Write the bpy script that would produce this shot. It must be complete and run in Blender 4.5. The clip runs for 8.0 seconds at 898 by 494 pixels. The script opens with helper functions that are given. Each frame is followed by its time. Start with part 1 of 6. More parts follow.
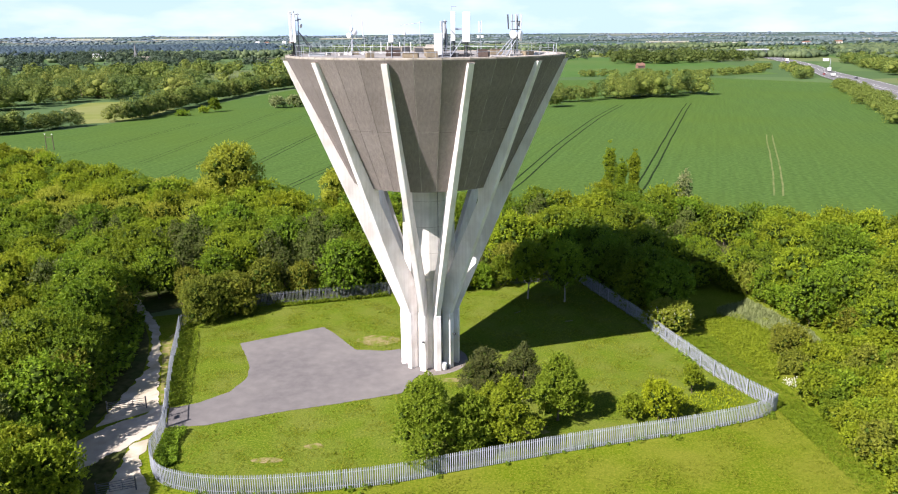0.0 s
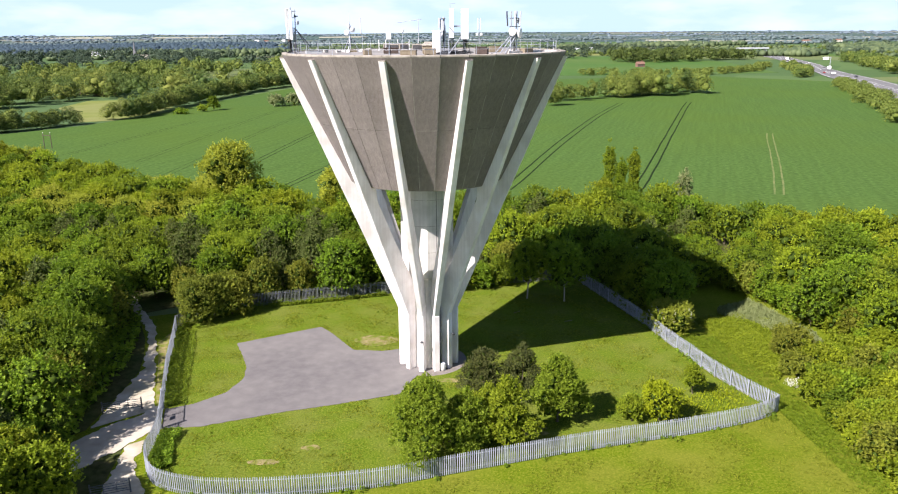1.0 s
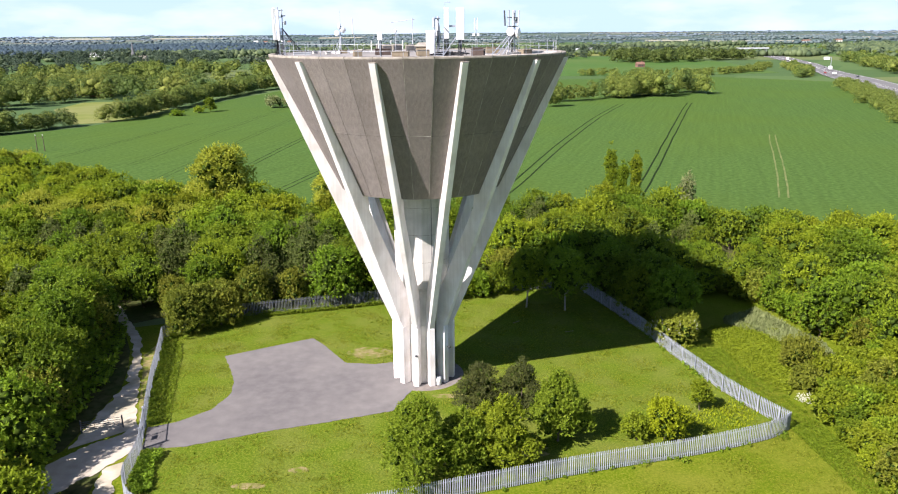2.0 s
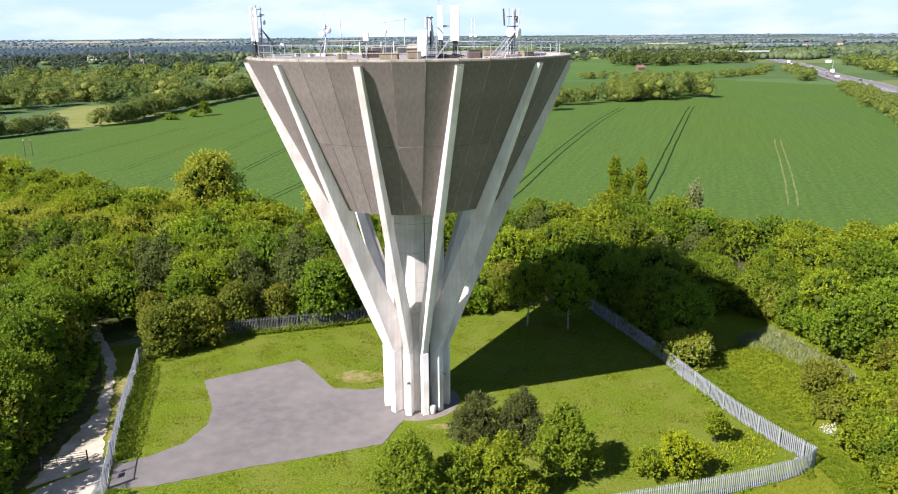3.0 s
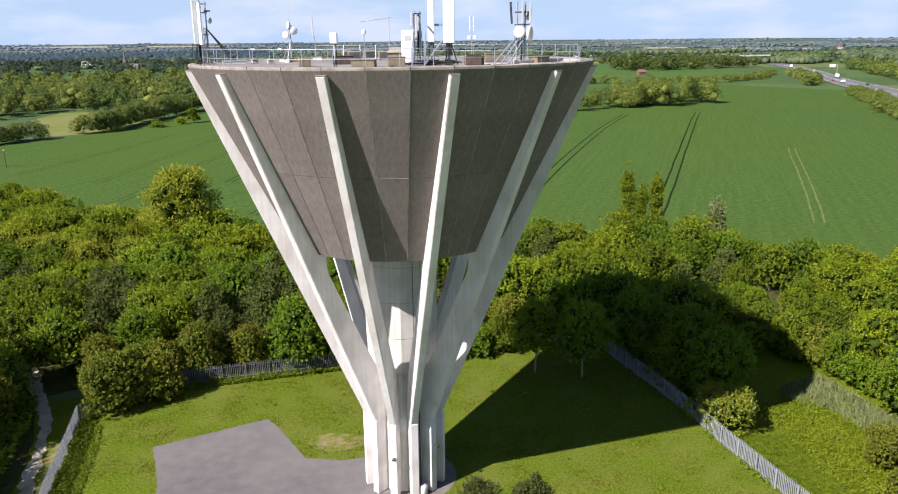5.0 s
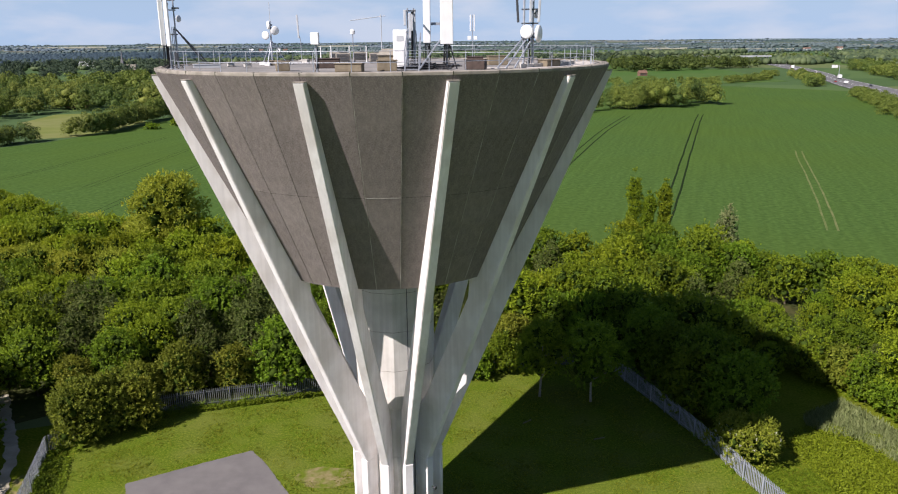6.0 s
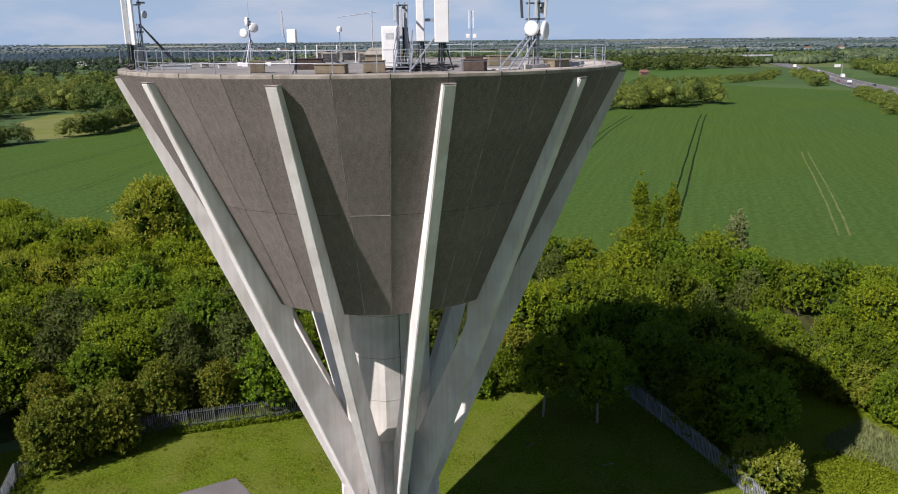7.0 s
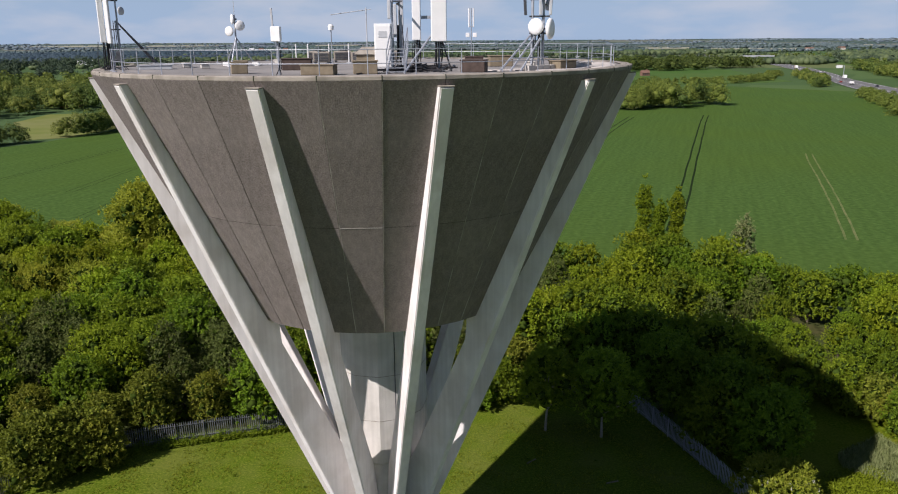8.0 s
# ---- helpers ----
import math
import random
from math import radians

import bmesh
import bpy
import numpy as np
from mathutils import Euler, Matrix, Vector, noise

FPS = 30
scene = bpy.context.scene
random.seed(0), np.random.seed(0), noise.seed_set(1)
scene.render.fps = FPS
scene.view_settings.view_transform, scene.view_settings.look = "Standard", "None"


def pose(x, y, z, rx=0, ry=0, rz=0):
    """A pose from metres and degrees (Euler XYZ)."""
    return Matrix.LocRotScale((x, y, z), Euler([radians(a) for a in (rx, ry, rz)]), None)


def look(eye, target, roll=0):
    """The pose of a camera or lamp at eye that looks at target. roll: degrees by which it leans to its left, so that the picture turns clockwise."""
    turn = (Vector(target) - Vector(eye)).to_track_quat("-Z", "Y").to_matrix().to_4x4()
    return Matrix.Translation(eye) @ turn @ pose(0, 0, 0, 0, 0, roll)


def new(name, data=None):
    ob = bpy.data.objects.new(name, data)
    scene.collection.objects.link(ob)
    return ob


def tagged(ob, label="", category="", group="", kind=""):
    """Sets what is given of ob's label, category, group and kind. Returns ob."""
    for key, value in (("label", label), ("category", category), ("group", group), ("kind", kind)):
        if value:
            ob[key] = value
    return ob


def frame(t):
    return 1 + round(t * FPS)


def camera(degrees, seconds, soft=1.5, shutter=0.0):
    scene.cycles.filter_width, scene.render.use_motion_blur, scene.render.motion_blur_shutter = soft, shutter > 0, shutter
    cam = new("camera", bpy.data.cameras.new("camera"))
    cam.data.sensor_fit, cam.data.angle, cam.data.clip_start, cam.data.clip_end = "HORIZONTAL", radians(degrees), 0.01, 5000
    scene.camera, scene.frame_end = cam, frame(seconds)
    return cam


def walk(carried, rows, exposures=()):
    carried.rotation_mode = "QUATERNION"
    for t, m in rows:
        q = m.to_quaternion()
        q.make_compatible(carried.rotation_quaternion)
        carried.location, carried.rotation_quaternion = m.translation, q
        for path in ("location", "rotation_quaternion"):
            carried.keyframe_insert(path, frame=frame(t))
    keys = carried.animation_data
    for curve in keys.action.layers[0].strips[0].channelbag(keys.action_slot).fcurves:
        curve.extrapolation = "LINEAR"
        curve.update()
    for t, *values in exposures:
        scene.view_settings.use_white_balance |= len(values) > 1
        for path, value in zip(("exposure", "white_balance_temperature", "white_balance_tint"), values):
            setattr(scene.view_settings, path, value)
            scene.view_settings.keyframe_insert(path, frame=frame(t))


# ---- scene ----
cam = camera(60.9, 8.0, 1.1)
PATH = [
    (0, (2.61, -87.37, 39.10), (2.51, -48.87, 28.24), -0.46),
    (0.5, (2.72, -87.28, 39.04), (2.60, -48.81, 28.09), -0.43),
    (1, (2.73, -86.56, 38.96), (2.65, -48.08, 28.03), -0.43),
    (1.5, (2.92, -85.07, 38.95), (2.83, -46.59, 28.02), -0.51),
    (3, (3.69, -76.13, 38.68), (3.64, -37.60, 27.92), -0.52),
    (3.5, (3.87, -72.46, 38.50), (3.83, -33.91, 27.82), -0.54),
    (4, (3.98, -68.78, 38.45), (3.96, -30.22, 27.80), -0.61),
    (4.5, (4.07, -65.14, 38.40), (4.07, -26.57, 27.81), -0.60),
    (6, (4.21, -55.43, 38.40), (4.26, -16.84, 27.88), -0.56),
    (6.5, (4.36, -52.72, 38.37), (4.38, -14.14, 27.83), -0.62),
    (7, (4.48, -50.38, 38.31), (4.51, -11.80, 27.76), -0.60),
    (7.5, (4.55, -48.47, 38.21), (4.59, -9.88, 27.70), -0.68),
    (8, (4.63, -47.39, 38.24), (4.65, -8.80, 27.69), -0.48),
]
walk(cam, [(t, look(eye, target, roll)) for t, eye, target, roll in PATH],
     exposures=[(0, 1.27, 6500, 19), (1.5, 1.27, 6500, 19), (3, 1.22, 6500, 19), (4.5, 0.97, 6500, 19), (6.5, 0.42, 6500, 19), (8, 0.24, 6500, 19)])

# ---- world, sun ----
SUN_AZ, SUN_EL = radians(231.2), radians(41.2)   # azimuth clockwise from +y, and height of the sun
world = bpy.data.worlds.new("world")
scene.world = world
world.use_nodes = True
wn, wl = world.node_tree.nodes, world.node_tree.links
wn.clear()
sky = wn.new("ShaderNodeTexSky")
sky.sky_type, sky.sun_disc = "NISHITA", False
sky.sun_elevation, sky.sun_rotation = SUN_EL, SUN_AZ
sky.air_density, sky.dust_density, sky.ozone_density = 1.0, 0.25, 2.5
# pale blue haze low over the horizon, and thin white cloud in it
wtc = wn.new("ShaderNodeTexCoord")
wmap = wn.new("ShaderNodeMapping")
wmap.inputs["Scale"].default_value = (2.6, 2.6, 9.0)
wnoise = wn.new("ShaderNodeTexNoise")
wnoise.inputs["Scale"].default_value, wnoise.inputs["Detail"].default_value = 2.6, 7.0
wramp = wn.new("ShaderNodeValToRGB")
wramp.color_ramp.elements[0].position, wramp.color_ramp.elements[1].position = 0.47, 0.64
wramp.color_ramp.elements[0].color, wramp.color_ramp.elements[1].color = (0, 0, 0, 1), (0.55, 0.55, 0.55, 1)
wsep = wn.new("ShaderNodeSeparateXYZ")
wlow = wn.new("ShaderNodeMapRange")
wlow.inputs["From Min"].default_value, wlow.inputs["From Max"].default_value = 0.02, 0.35
wlow.inputs["To Min"].default_value, wlow.inputs["To Max"].default_value = 0.92, 0.0
wmul = wn.new("ShaderNodeMath")
wmul.operation = "MULTIPLY"
whaze, wmix = wn.new("ShaderNodeMixRGB"), wn.new("ShaderNodeMixRGB")
whaze.inputs[2].default_value = (5.6, 8.1, 11.2, 1)
wmix.inputs[2].default_value = (9.6, 10.3, 11.2, 1)
wbg, wout = wn.new("ShaderNodeBackground"), wn.new("ShaderNodeOutputWorld")
wbg.inputs["Strength"].default_value = 0.05
wl.new(wtc.outputs["Generated"], wmap.inputs["Vector"])
wl.new(wtc.outputs["Generated"], wsep.inputs["Vector"])
wl.new(wsep.outputs["Z"], wlow.inputs["Value"])
wl.new(wlow.outputs["Result"], whaze.inputs[0])
wl.new(sky.outputs["Color"], whaze.inputs[1])
wl.new(wmap.outputs["Vector"], wnoise.inputs["Vector"])
wl.new(wnoise.outputs["Fac"], wramp.inputs["Fac"])
wl.new(wramp.outputs["Color"], wmul.inputs[0])
wl.new(wlow.outputs["Result"], wmul.inputs[1])
wl.new(wmul.outputs["Value"], wmix.inputs[0])
wl.new(whaze.outputs["Color"], wmix.inputs[1])
wl.new(wmix.outputs["Color"], wbg.inputs["Color"])
wl.new(wbg.outputs["Background"], wout.inputs["Surface"])

sun = new("sun", bpy.data.lights.new("sun", "SUN"))
sun.data.energy, sun.data.angle, sun.data.color = 5.0, radians(0.55), (1.0, 0.96, 0.89)
sun_dir = Vector((math.sin(SUN_AZ) * math.cos(SUN_EL), math.cos(SUN_AZ) * math.cos(SUN_EL), math.sin(SUN_EL)))
sun.matrix_world = look(sun_dir * 200, (0, 0, 0))


# ---- materials ----
def material(name, colors, scale=1.0, rough=0.8, metal=0.0, bump=0.0, bump_scale=20.0, spec=0.3, space="Object",
             second=None, second_scale=0.1, second_mix=0.5, rand=0.0, stretch=(1, 1, 1), detail=5.0, streak=0.0):
    """Noise between two or three colours at one scale, a larger-scale variation over it, fine relief."""
    m = bpy.data.materials.new(name)
    m.use_nodes = True
    n, l = m.node_tree.nodes, m.node_tree.links
    b = n["Principled BSDF"]
    b.inputs["Roughness"].default_value, b.inputs["Metallic"].default_value = rough, metal
    b.inputs["Specular IOR Level"].default_value = 0.03 if space == "World" else spec
    if space == "World":
        src = n.new("ShaderNodeNewGeometry").outputs["Position"]
    else:
        src = n.new("ShaderNodeTexCoord").outputs["Object"]
    mp = n.new("ShaderNodeMapping")
    mp.inputs["Scale"].default_value = stretch
    l.new(src, mp.inputs["Vector"])
    src = mp.outputs["Vector"]
    tex = n.new("ShaderNodeTexNoise")
    tex.inputs["Scale"].default_value, tex.inputs["Detail"].default_value = scale, detail
    l.new(src, tex.inputs["Vector"])
    ramp = n.new("ShaderNodeValToRGB")
    els = ramp.color_ramp.elements
    els[0].position, els[1].position = 0.3, 0.7
    els[0].color, els[1].color = (*colors[0], 1), (*colors[-1], 1)
    if len(colors) == 3:
        els.new(0.5).color = (*colors[1], 1)
    l.new(tex.outputs["Fac"], ramp.inputs["Fac"])
    col = ramp.outputs["Color"]
    if second:
        big = n.new("ShaderNodeTexNoise")
        big.inputs["Scale"].default_value, big.inputs["Detail"].default_value = second_scale, 4.0
        l.new(src, big.inputs["Vector"])
        r2 = n.new("ShaderNodeValToRGB")
        r2.color_ramp.elements[0].position, r2.color_ramp.elements[1].position = 0.42, 0.66
        r2.color_ramp.elements[0].color = (0, 0, 0, 1)
        r2.color_ramp.elements[1].color = (second_mix,) * 3 + (1,)
        l.new(big.outputs["Fac"], r2.inputs["Fac"])
        mx = n.new("ShaderNodeMixRGB")
        l.new(r2.outputs["Color"], mx.inputs[0])
        l.new(col, mx.inputs[1])
        mx.inputs[2].default_value = (*second, 1)
        col = mx.outputs["Color"]
    if streak:
        # rain streaks and dirt running down the surface
        smap = n.new("ShaderNodeMapping")
        smap.inputs["Scale"].default_value = (2.6, 2.6, 0.12)
        l.new(n.new("ShaderNodeTexCoord").outputs["Object"], smap.inputs["Vector"])
        stex = n.new("ShaderNodeTexNoise")
        stex.inputs["Scale"].default_value, stex.inputs["Detail"].default_value = 1.6, 7.0
        l.new(smap.outputs["Vector"], stex.inputs["Vector"])
        sr = n.new("ShaderNodeMapRange")
        sr.inputs["From Min"].default_value, sr.inputs["From Max"].default_value = 0.36, 0.62
        sr.inputs["To Min"].default_value, sr.inputs["To Max"].default_value = 1 - streak, 1.0
        l.new(stex.outputs["Fac"], sr.inputs["Value"])
        sm = n.new("ShaderNodeHueSaturation")
        l.new(sr.outputs["Result"], sm.inputs["Value"])
        l.new(col, sm.inputs["Color"])
        col = sm.outputs["Color"]
    if rand:
        info = n.new("ShaderNodeObjectInfo")
        mr = n.new("ShaderNodeMapRange")
        mr.inputs["To Min"].default_value, mr.inputs["To Max"].default_value = 1 - rand, 1 + rand
        l.new(info.outputs["Random"], mr.inputs["Value"])
        hv = n.new("ShaderNodeHueSaturation")
        l.new(mr.outputs["Result"], hv.inputs["Value"])
        l.new(col, hv.inputs["Color"])
        col = hv.outputs["Color"]
    l.new(col, b.inputs["Base Color"])
    if bump:
        bt = n.new("ShaderNodeTexNoise")
        bt.inputs["Scale"].default_value, bt.inputs["Detail"].default_value = bump_scale, 4.0
        l.new(src, bt.inputs["Vector"])
        bp = n.new("ShaderNodeBump")
        bp.inputs["Strength"].default_value, bp.inputs["Distance"].default_value = bump, 0.05
        l.new(bt.outputs["Fac"], bp.inputs["Height"])
        l.new(bp.outputs["Normal"], b.inputs["Normal"])
    return m


def leaf_material(name, dark, light, spread=0.25, through_mix=0.3, hue=0.008):
    """Leaves: a colour for each leaf and a shift for each tree, part of the light shining through."""
    m = bpy.data.materials.new(name)
    m.use_nodes = True
    n, l = m.node_tree.nodes, m.node_tree.links
    b, out = n["Principled BSDF"], n["Material Output"]
    b.inputs["Roughness"].default_value, b.inputs["Specular IOR Level"].default_value = 0.6, 0.15
    geo, info = n.new("ShaderNodeNewGeometry"), n.new("ShaderNodeObjectInfo")
    ramp = n.new("ShaderNodeValToRGB")
    ramp.color_ramp.elements[0].color, ramp.color_ramp.elements[1].color = (*dark, 1), (*light, 1)
    l.new(geo.outputs["Random Per Island"], ramp.inputs["Fac"])
    hv = n.new("ShaderNodeHueSaturation")
    for key, low, high in (("Value", 1 - spread, 1 + spread), ("Hue", 0.5 - hue, 0.5 + hue)):
        mr = n.new("ShaderNodeMapRange")
        mr.inputs["To Min"].default_value, mr.inputs["To Max"].default_value = low, high
        if key == "Hue":
            fr = n.new("ShaderNodeMath")
            fr.operation = "MULTIPLY"
            fr.inputs[1].default_value = 7.31
            f2 = n.new("ShaderNodeMath")
            f2.operation = "FRACT"
            l.new(info.outputs["Random"], fr.inputs[0])
            l.new(fr.outputs[0], f2.inputs[0])
            l.new(f2.outputs[0], mr.inputs["Value"])
        else:
            l.new(info.outputs["Random"], mr.inputs["Value"])
        l.new(mr.outputs["Result"], hv.inputs[key])
    l.new(ramp.outputs["Color"], hv.inputs["Color"])
    l.new(hv.outputs["Color"], b.inputs["Base Color"])
    tr, mix = n.new("ShaderNodeBsdfTranslucent"), n.new("ShaderNodeMixShader")
    l.new(hv.outputs["Color"], tr.inputs["Color"])
    mix.inputs[0].default_value = through_mix
    l.new(b.outputs["BSDF"], mix.inputs[1])
    l.new(tr.outputs["BSDF"], mix.inputs[2])
    l.new(mix.outputs["Shader"], out.inputs["Surface"])
    return m


M_LAWN = material("lawn", [(0.045, 0.084, 0.006), (0.085, 0.128, 0.009), (0.165, 0.195, 0.026)], 5.0, 0.95, bump=0.5, bump_scale=9, space="World",
                  second=(0.165, 0.16, 0.045), second_scale=0.2, second_mix=0.36, detail=14, spec=0.1)
M_VERGE = material("verge", [(0.06, 0.098, 0.004), (0.098, 0.135, 0.007), (0.165, 0.182, 0.02)], 4.5, 0.95, bump=0.5, bump_scale=8, space="World",
                   second=(0.165, 0.165, 0.025), second_scale=0.15, second_mix=0.5, detail=14, spec=0.1)
ROW_TURN = radians(-18.5)
M_CROP = material("crop", [(0.038, 0.08, 0.018), (0.056, 0.105, 0.024), (0.074, 0.128, 0.031)], 0.9, 0.9, space="World",
                  second=(0.063, 0.107, 0.018), second_scale=0.012, second_mix=0.6, detail=12)
# drill rows and sprayer lines, faint, all in one direction
cn, cl = M_CROP.node_tree.nodes, M_CROP.node_tree.links
cbsdf = cn["Principled BSDF"]
crop_col = cbsdf.inputs["Base Color"].links[0].from_socket
cmap = cn.new("ShaderNodeMapping")
cmap.vector_type = "TEXTURE"
cmap.inputs["Rotation"].default_value = (0, 0, ROW_TURN)
cmap.inputs["Scale"].default_value = (1.3, 45.0, 1.0)
crow = cn.new("ShaderNodeTexNoise")
crow.inputs["Scale"].default_value, crow.inputs["Detail"].default_value = 1.0, 5.0
crange = cn.new("ShaderNodeMapRange")
crange.inputs["From Min"].default_value, crange.inputs["From Max"].default_value = 0.3, 0.7
crange.inputs["To Min"].default_value, crange.inputs["To Max"].default_value = 0.92, 1.08
chue = cn.new("ShaderNodeHueSaturation")
cl.new(cn.new("ShaderNodeNewGeometry").outputs["Position"], cmap.inputs["Vector"])
cl.new(cmap.outputs["Vector"], crow.inputs["Vector"])
cl.new(crow.outputs["Fac"], crange.inputs["Value"])
cl.new(crange.outputs["Result"], chue.inputs["Value"])
cl.new(crop_col, chue.inputs["Color"])
cl.new(chue.outputs["Color"], cbsdf.inputs["Base Color"])
M_CROP2 = material("crop_two", [(0.05, 0.11, 0.025), (0.065, 0.125, 0.032)], 0.1, 0.85, space="World",
                   second=(0.09, 0.13, 0.04), second_scale=0.006, second_mix=0.6)
M_PASTURE = material("pasture", [(0.13, 0.16, 0.04), (0.17, 0.19, 0.06)], 0.08, 0.9, space="World",
                     second=(0.2, 0.2, 0.09), second_scale=0.02, second_mix=0.6)
def patchwork(name, across, along_, turn, tints):
    """Farmland: a patchwork of fields, one tint each, with a finer unevenness."""
    m = material(name, [tints[0][1], tints[1][1]], 0.06, 0.9, space="World")
    n, l = m.node_tree.nodes, m.node_tree.links
    mp = n.new("ShaderNodeMapping")
    mp.inputs["Scale"].default_value = (1 / across, 1 / along_, 0.0)
    mp.inputs["Rotation"].default_value = (0, 0, turn)
    vor = n.new("ShaderNodeTexVoronoi")
    vor.distance = "CHEBYCHEV"
    vor.inputs["Scale"].default_value = 1.0
    sep, ramp, mix = n.new("ShaderNodeSeparateColor"), n.new("ShaderNodeValToRGB"), n.new("ShaderNodeMixRGB")
    ramp.color_ramp.interpolation = "CONSTANT"
    for pos, c in tints:
        e = ramp.color_ramp.elements[0] if pos == 0 else ramp.color_ramp.elements.new(pos)
        e.color = (*c, 1)
    ramp.color_ramp.elements.remove(ramp.color_ramp.elements[-1])
    mix.inputs[0].default_value = 0.75
    b = n["Principled BSDF"]
    old = b.inputs["Base Color"].links[0].from_socket
    l.new(n.new("ShaderNodeNewGeometry").outputs["Position"], mp.inputs["Vector"])
    l.new(mp.outputs["Vector"], vor.inputs["Vector"])
    l.new(vor.outputs["Color"], sep.inputs["Color"])
    l.new(sep.outputs["Red"], ramp.inputs["Fac"])
    l.new(old, mix.inputs[1])
    l.new(ramp.outputs["Color"], mix.inputs[2])
    l.new(mix.outputs["Color"], b.inputs["Base Color"])
    return m


M_LAND = patchwork("land", 260, 190, 0.4, ((0.0, (0.06, 0.105, 0.04)), (0.3, (0.08, 0.13, 0.048)), (0.5, (0.065, 0.11, 0.045)), (0.68, (0.13, 0.155, 0.065)), (0.82, (0.085, 0.13, 0.05)), (0.92, (0.17, 0.165, 0.11))))
# shade in the gaps of the wheat painted dark green; also colours rim joints
M_SHADE_JOINT = material("tramline_shade_joint", [(0.010, 0.022, 0.007), (0.018, 0.03, 0.010)], 0.5, 0.95, space="World")
M_PALE_SOIL = material("pale_soil", [(0.09, 0.13, 0.04), (0.16, 0.17, 0.07)], 0.25, 0.95, space="World")
M_TARMAC = material("tarmac", [(0.12, 0.113, 0.114), (0.138, 0.13, 0.13), (0.158, 0.149, 0.148)], 0.8, 0.92, bump=0.35, bump_scale=14, space="World",
                    second=(0.22, 0.206, 0.196), second_scale=0.09, second_mix=0.45, detail=14)
M_TRACK = material("track", [(0.36, 0.32, 0.25), (0.52, 0.47, 0.39)], 0.8, 0.95, bump=0.5, bump_scale=6, space="World",
                   second=(0.24, 0.22, 0.14), second_scale=0.35, second_mix=0.6)
M_SLAB = material("roof_slab", [(0.45, 0.415, 0.385), (0.6, 0.56, 0.525)], 2.5, 0.9, bump=0.2, bump_scale=12, rand=0.15,
                  second=(0.3, 0.27, 0.24), second_scale=1.2, second_mix=0.6)
M_LITTER = material("leaf_litter", [(0.03, 0.032, 0.012), (0.06, 0.062, 0.022), (0.085, 0.075, 0.035)], 1.2, 0.95, bump=0.4, bump_scale=4, space="World",
                    second=(0.035, 0.06, 0.014), second_scale=0.2, second_mix=0.7)
M_LANE = material("lane", [(0.34, 0.3, 0.245), (0.44, 0.395, 0.33)], 0.9, 0.95, bump=0.4, bump_scale=7, space="World",
                  second=(0.5, 0.46, 0.4), second_scale=0.3, second_mix=0.6)
M_APRON = material("apron", [(0.165, 0.145, 0.132), (0.22, 0.196, 0.178)], 1.5, 0.95, bump=0.3, space="World")
M_ROAD = material("road", [(0.13, 0.13, 0.135), (0.17, 0.17, 0.172)], 0.1, 0.8, space="World")
M_MARK = material("road_paint", [(0.6, 0.6, 0.6), (0.7, 0.7, 0.7)], 0.4, 0.7)
M_CONC = material("rib_concrete", [(0.77, 0.74, 0.732), (0.85, 0.825, 0.815)], 0.7, 0.85, bump=0.25, bump_scale=8,
                  second=(0.57, 0.52, 0.475), second_scale=0.5, second_mix=0.5, rand=0.03, streak=0.09, detail=8)
M_SHAFT = material("shaft_concrete", [(0.6, 0.575, 0.535), (0.7, 0.675, 0.635)], 0.7, 0.88, bump=0.2, bump_scale=8,
                   second=(0.43, 0.41, 0.37), second_scale=0.4, second_mix=0.6, streak=0.12, detail=8)
M_PANEL = material("aggregate_panel", [(0.15, 0.129, 0.12), (0.215, 0.186, 0.173), (0.28, 0.244, 0.226)], 14.0, 0.92, bump=0.9, bump_scale=30,
                   second=(0.275, 0.243, 0.225), second_scale=0.4, second_mix=0.5, rand=0.1, detail=9, streak=0.16)
M_JOINT = material("open_joint", [(0.05, 0.045, 0.04), (0.09, 0.08, 0.07)], 2.0, 0.9)
M_SEAL = material("joint_sealant", [(0.36, 0.34, 0.31), (0.5, 0.47, 0.43)], 1.2, 0.9, second=(0.16, 0.14, 0.125), second_scale=0.7, second_mix=0.9)
M_RIM = material("rim_concrete", [(0.27, 0.245, 0.21), (0.37, 0.335, 0.29)], 1.2, 0.9, bump=0.3,
                 second=(0.19, 0.17, 0.14), second_scale=1.6, second_mix=0.7, detail=9)
M_DECK = material("roof_deck", [(0.18, 0.173, 0.168), (0.24, 0.231, 0.222)], 0.8, 0.9, bump=0.2,
                  second=(0.33, 0.31, 0.29), second_scale=0.3, second_mix=0.7)
M_GALV = material("galvanised", [(0.3, 0.325, 0.37), (0.4, 0.425, 0.47)], 3.0, 0.5, 0.35, spec=0.5, rand=0.1)
# palisade steel for the back run, darkened to paint in tree shade
M_PALE_SHADE = material("palisade_steel_shade", [(0.1, 0.11, 0.125), (0.18, 0.19, 0.21)], 2.0, 0.7, 0.1, spec=0.3, rand=0.16,
                  second=(0.12, 0.14, 0.09), second_scale=0.8, second_mix=0.7)
M_PALE = material("palisade_steel", [(0.28, 0.305, 0.355), (0.38, 0.405, 0.455)], 2.0, 0.5, 0.2, spec=0.5, rand=0.16)
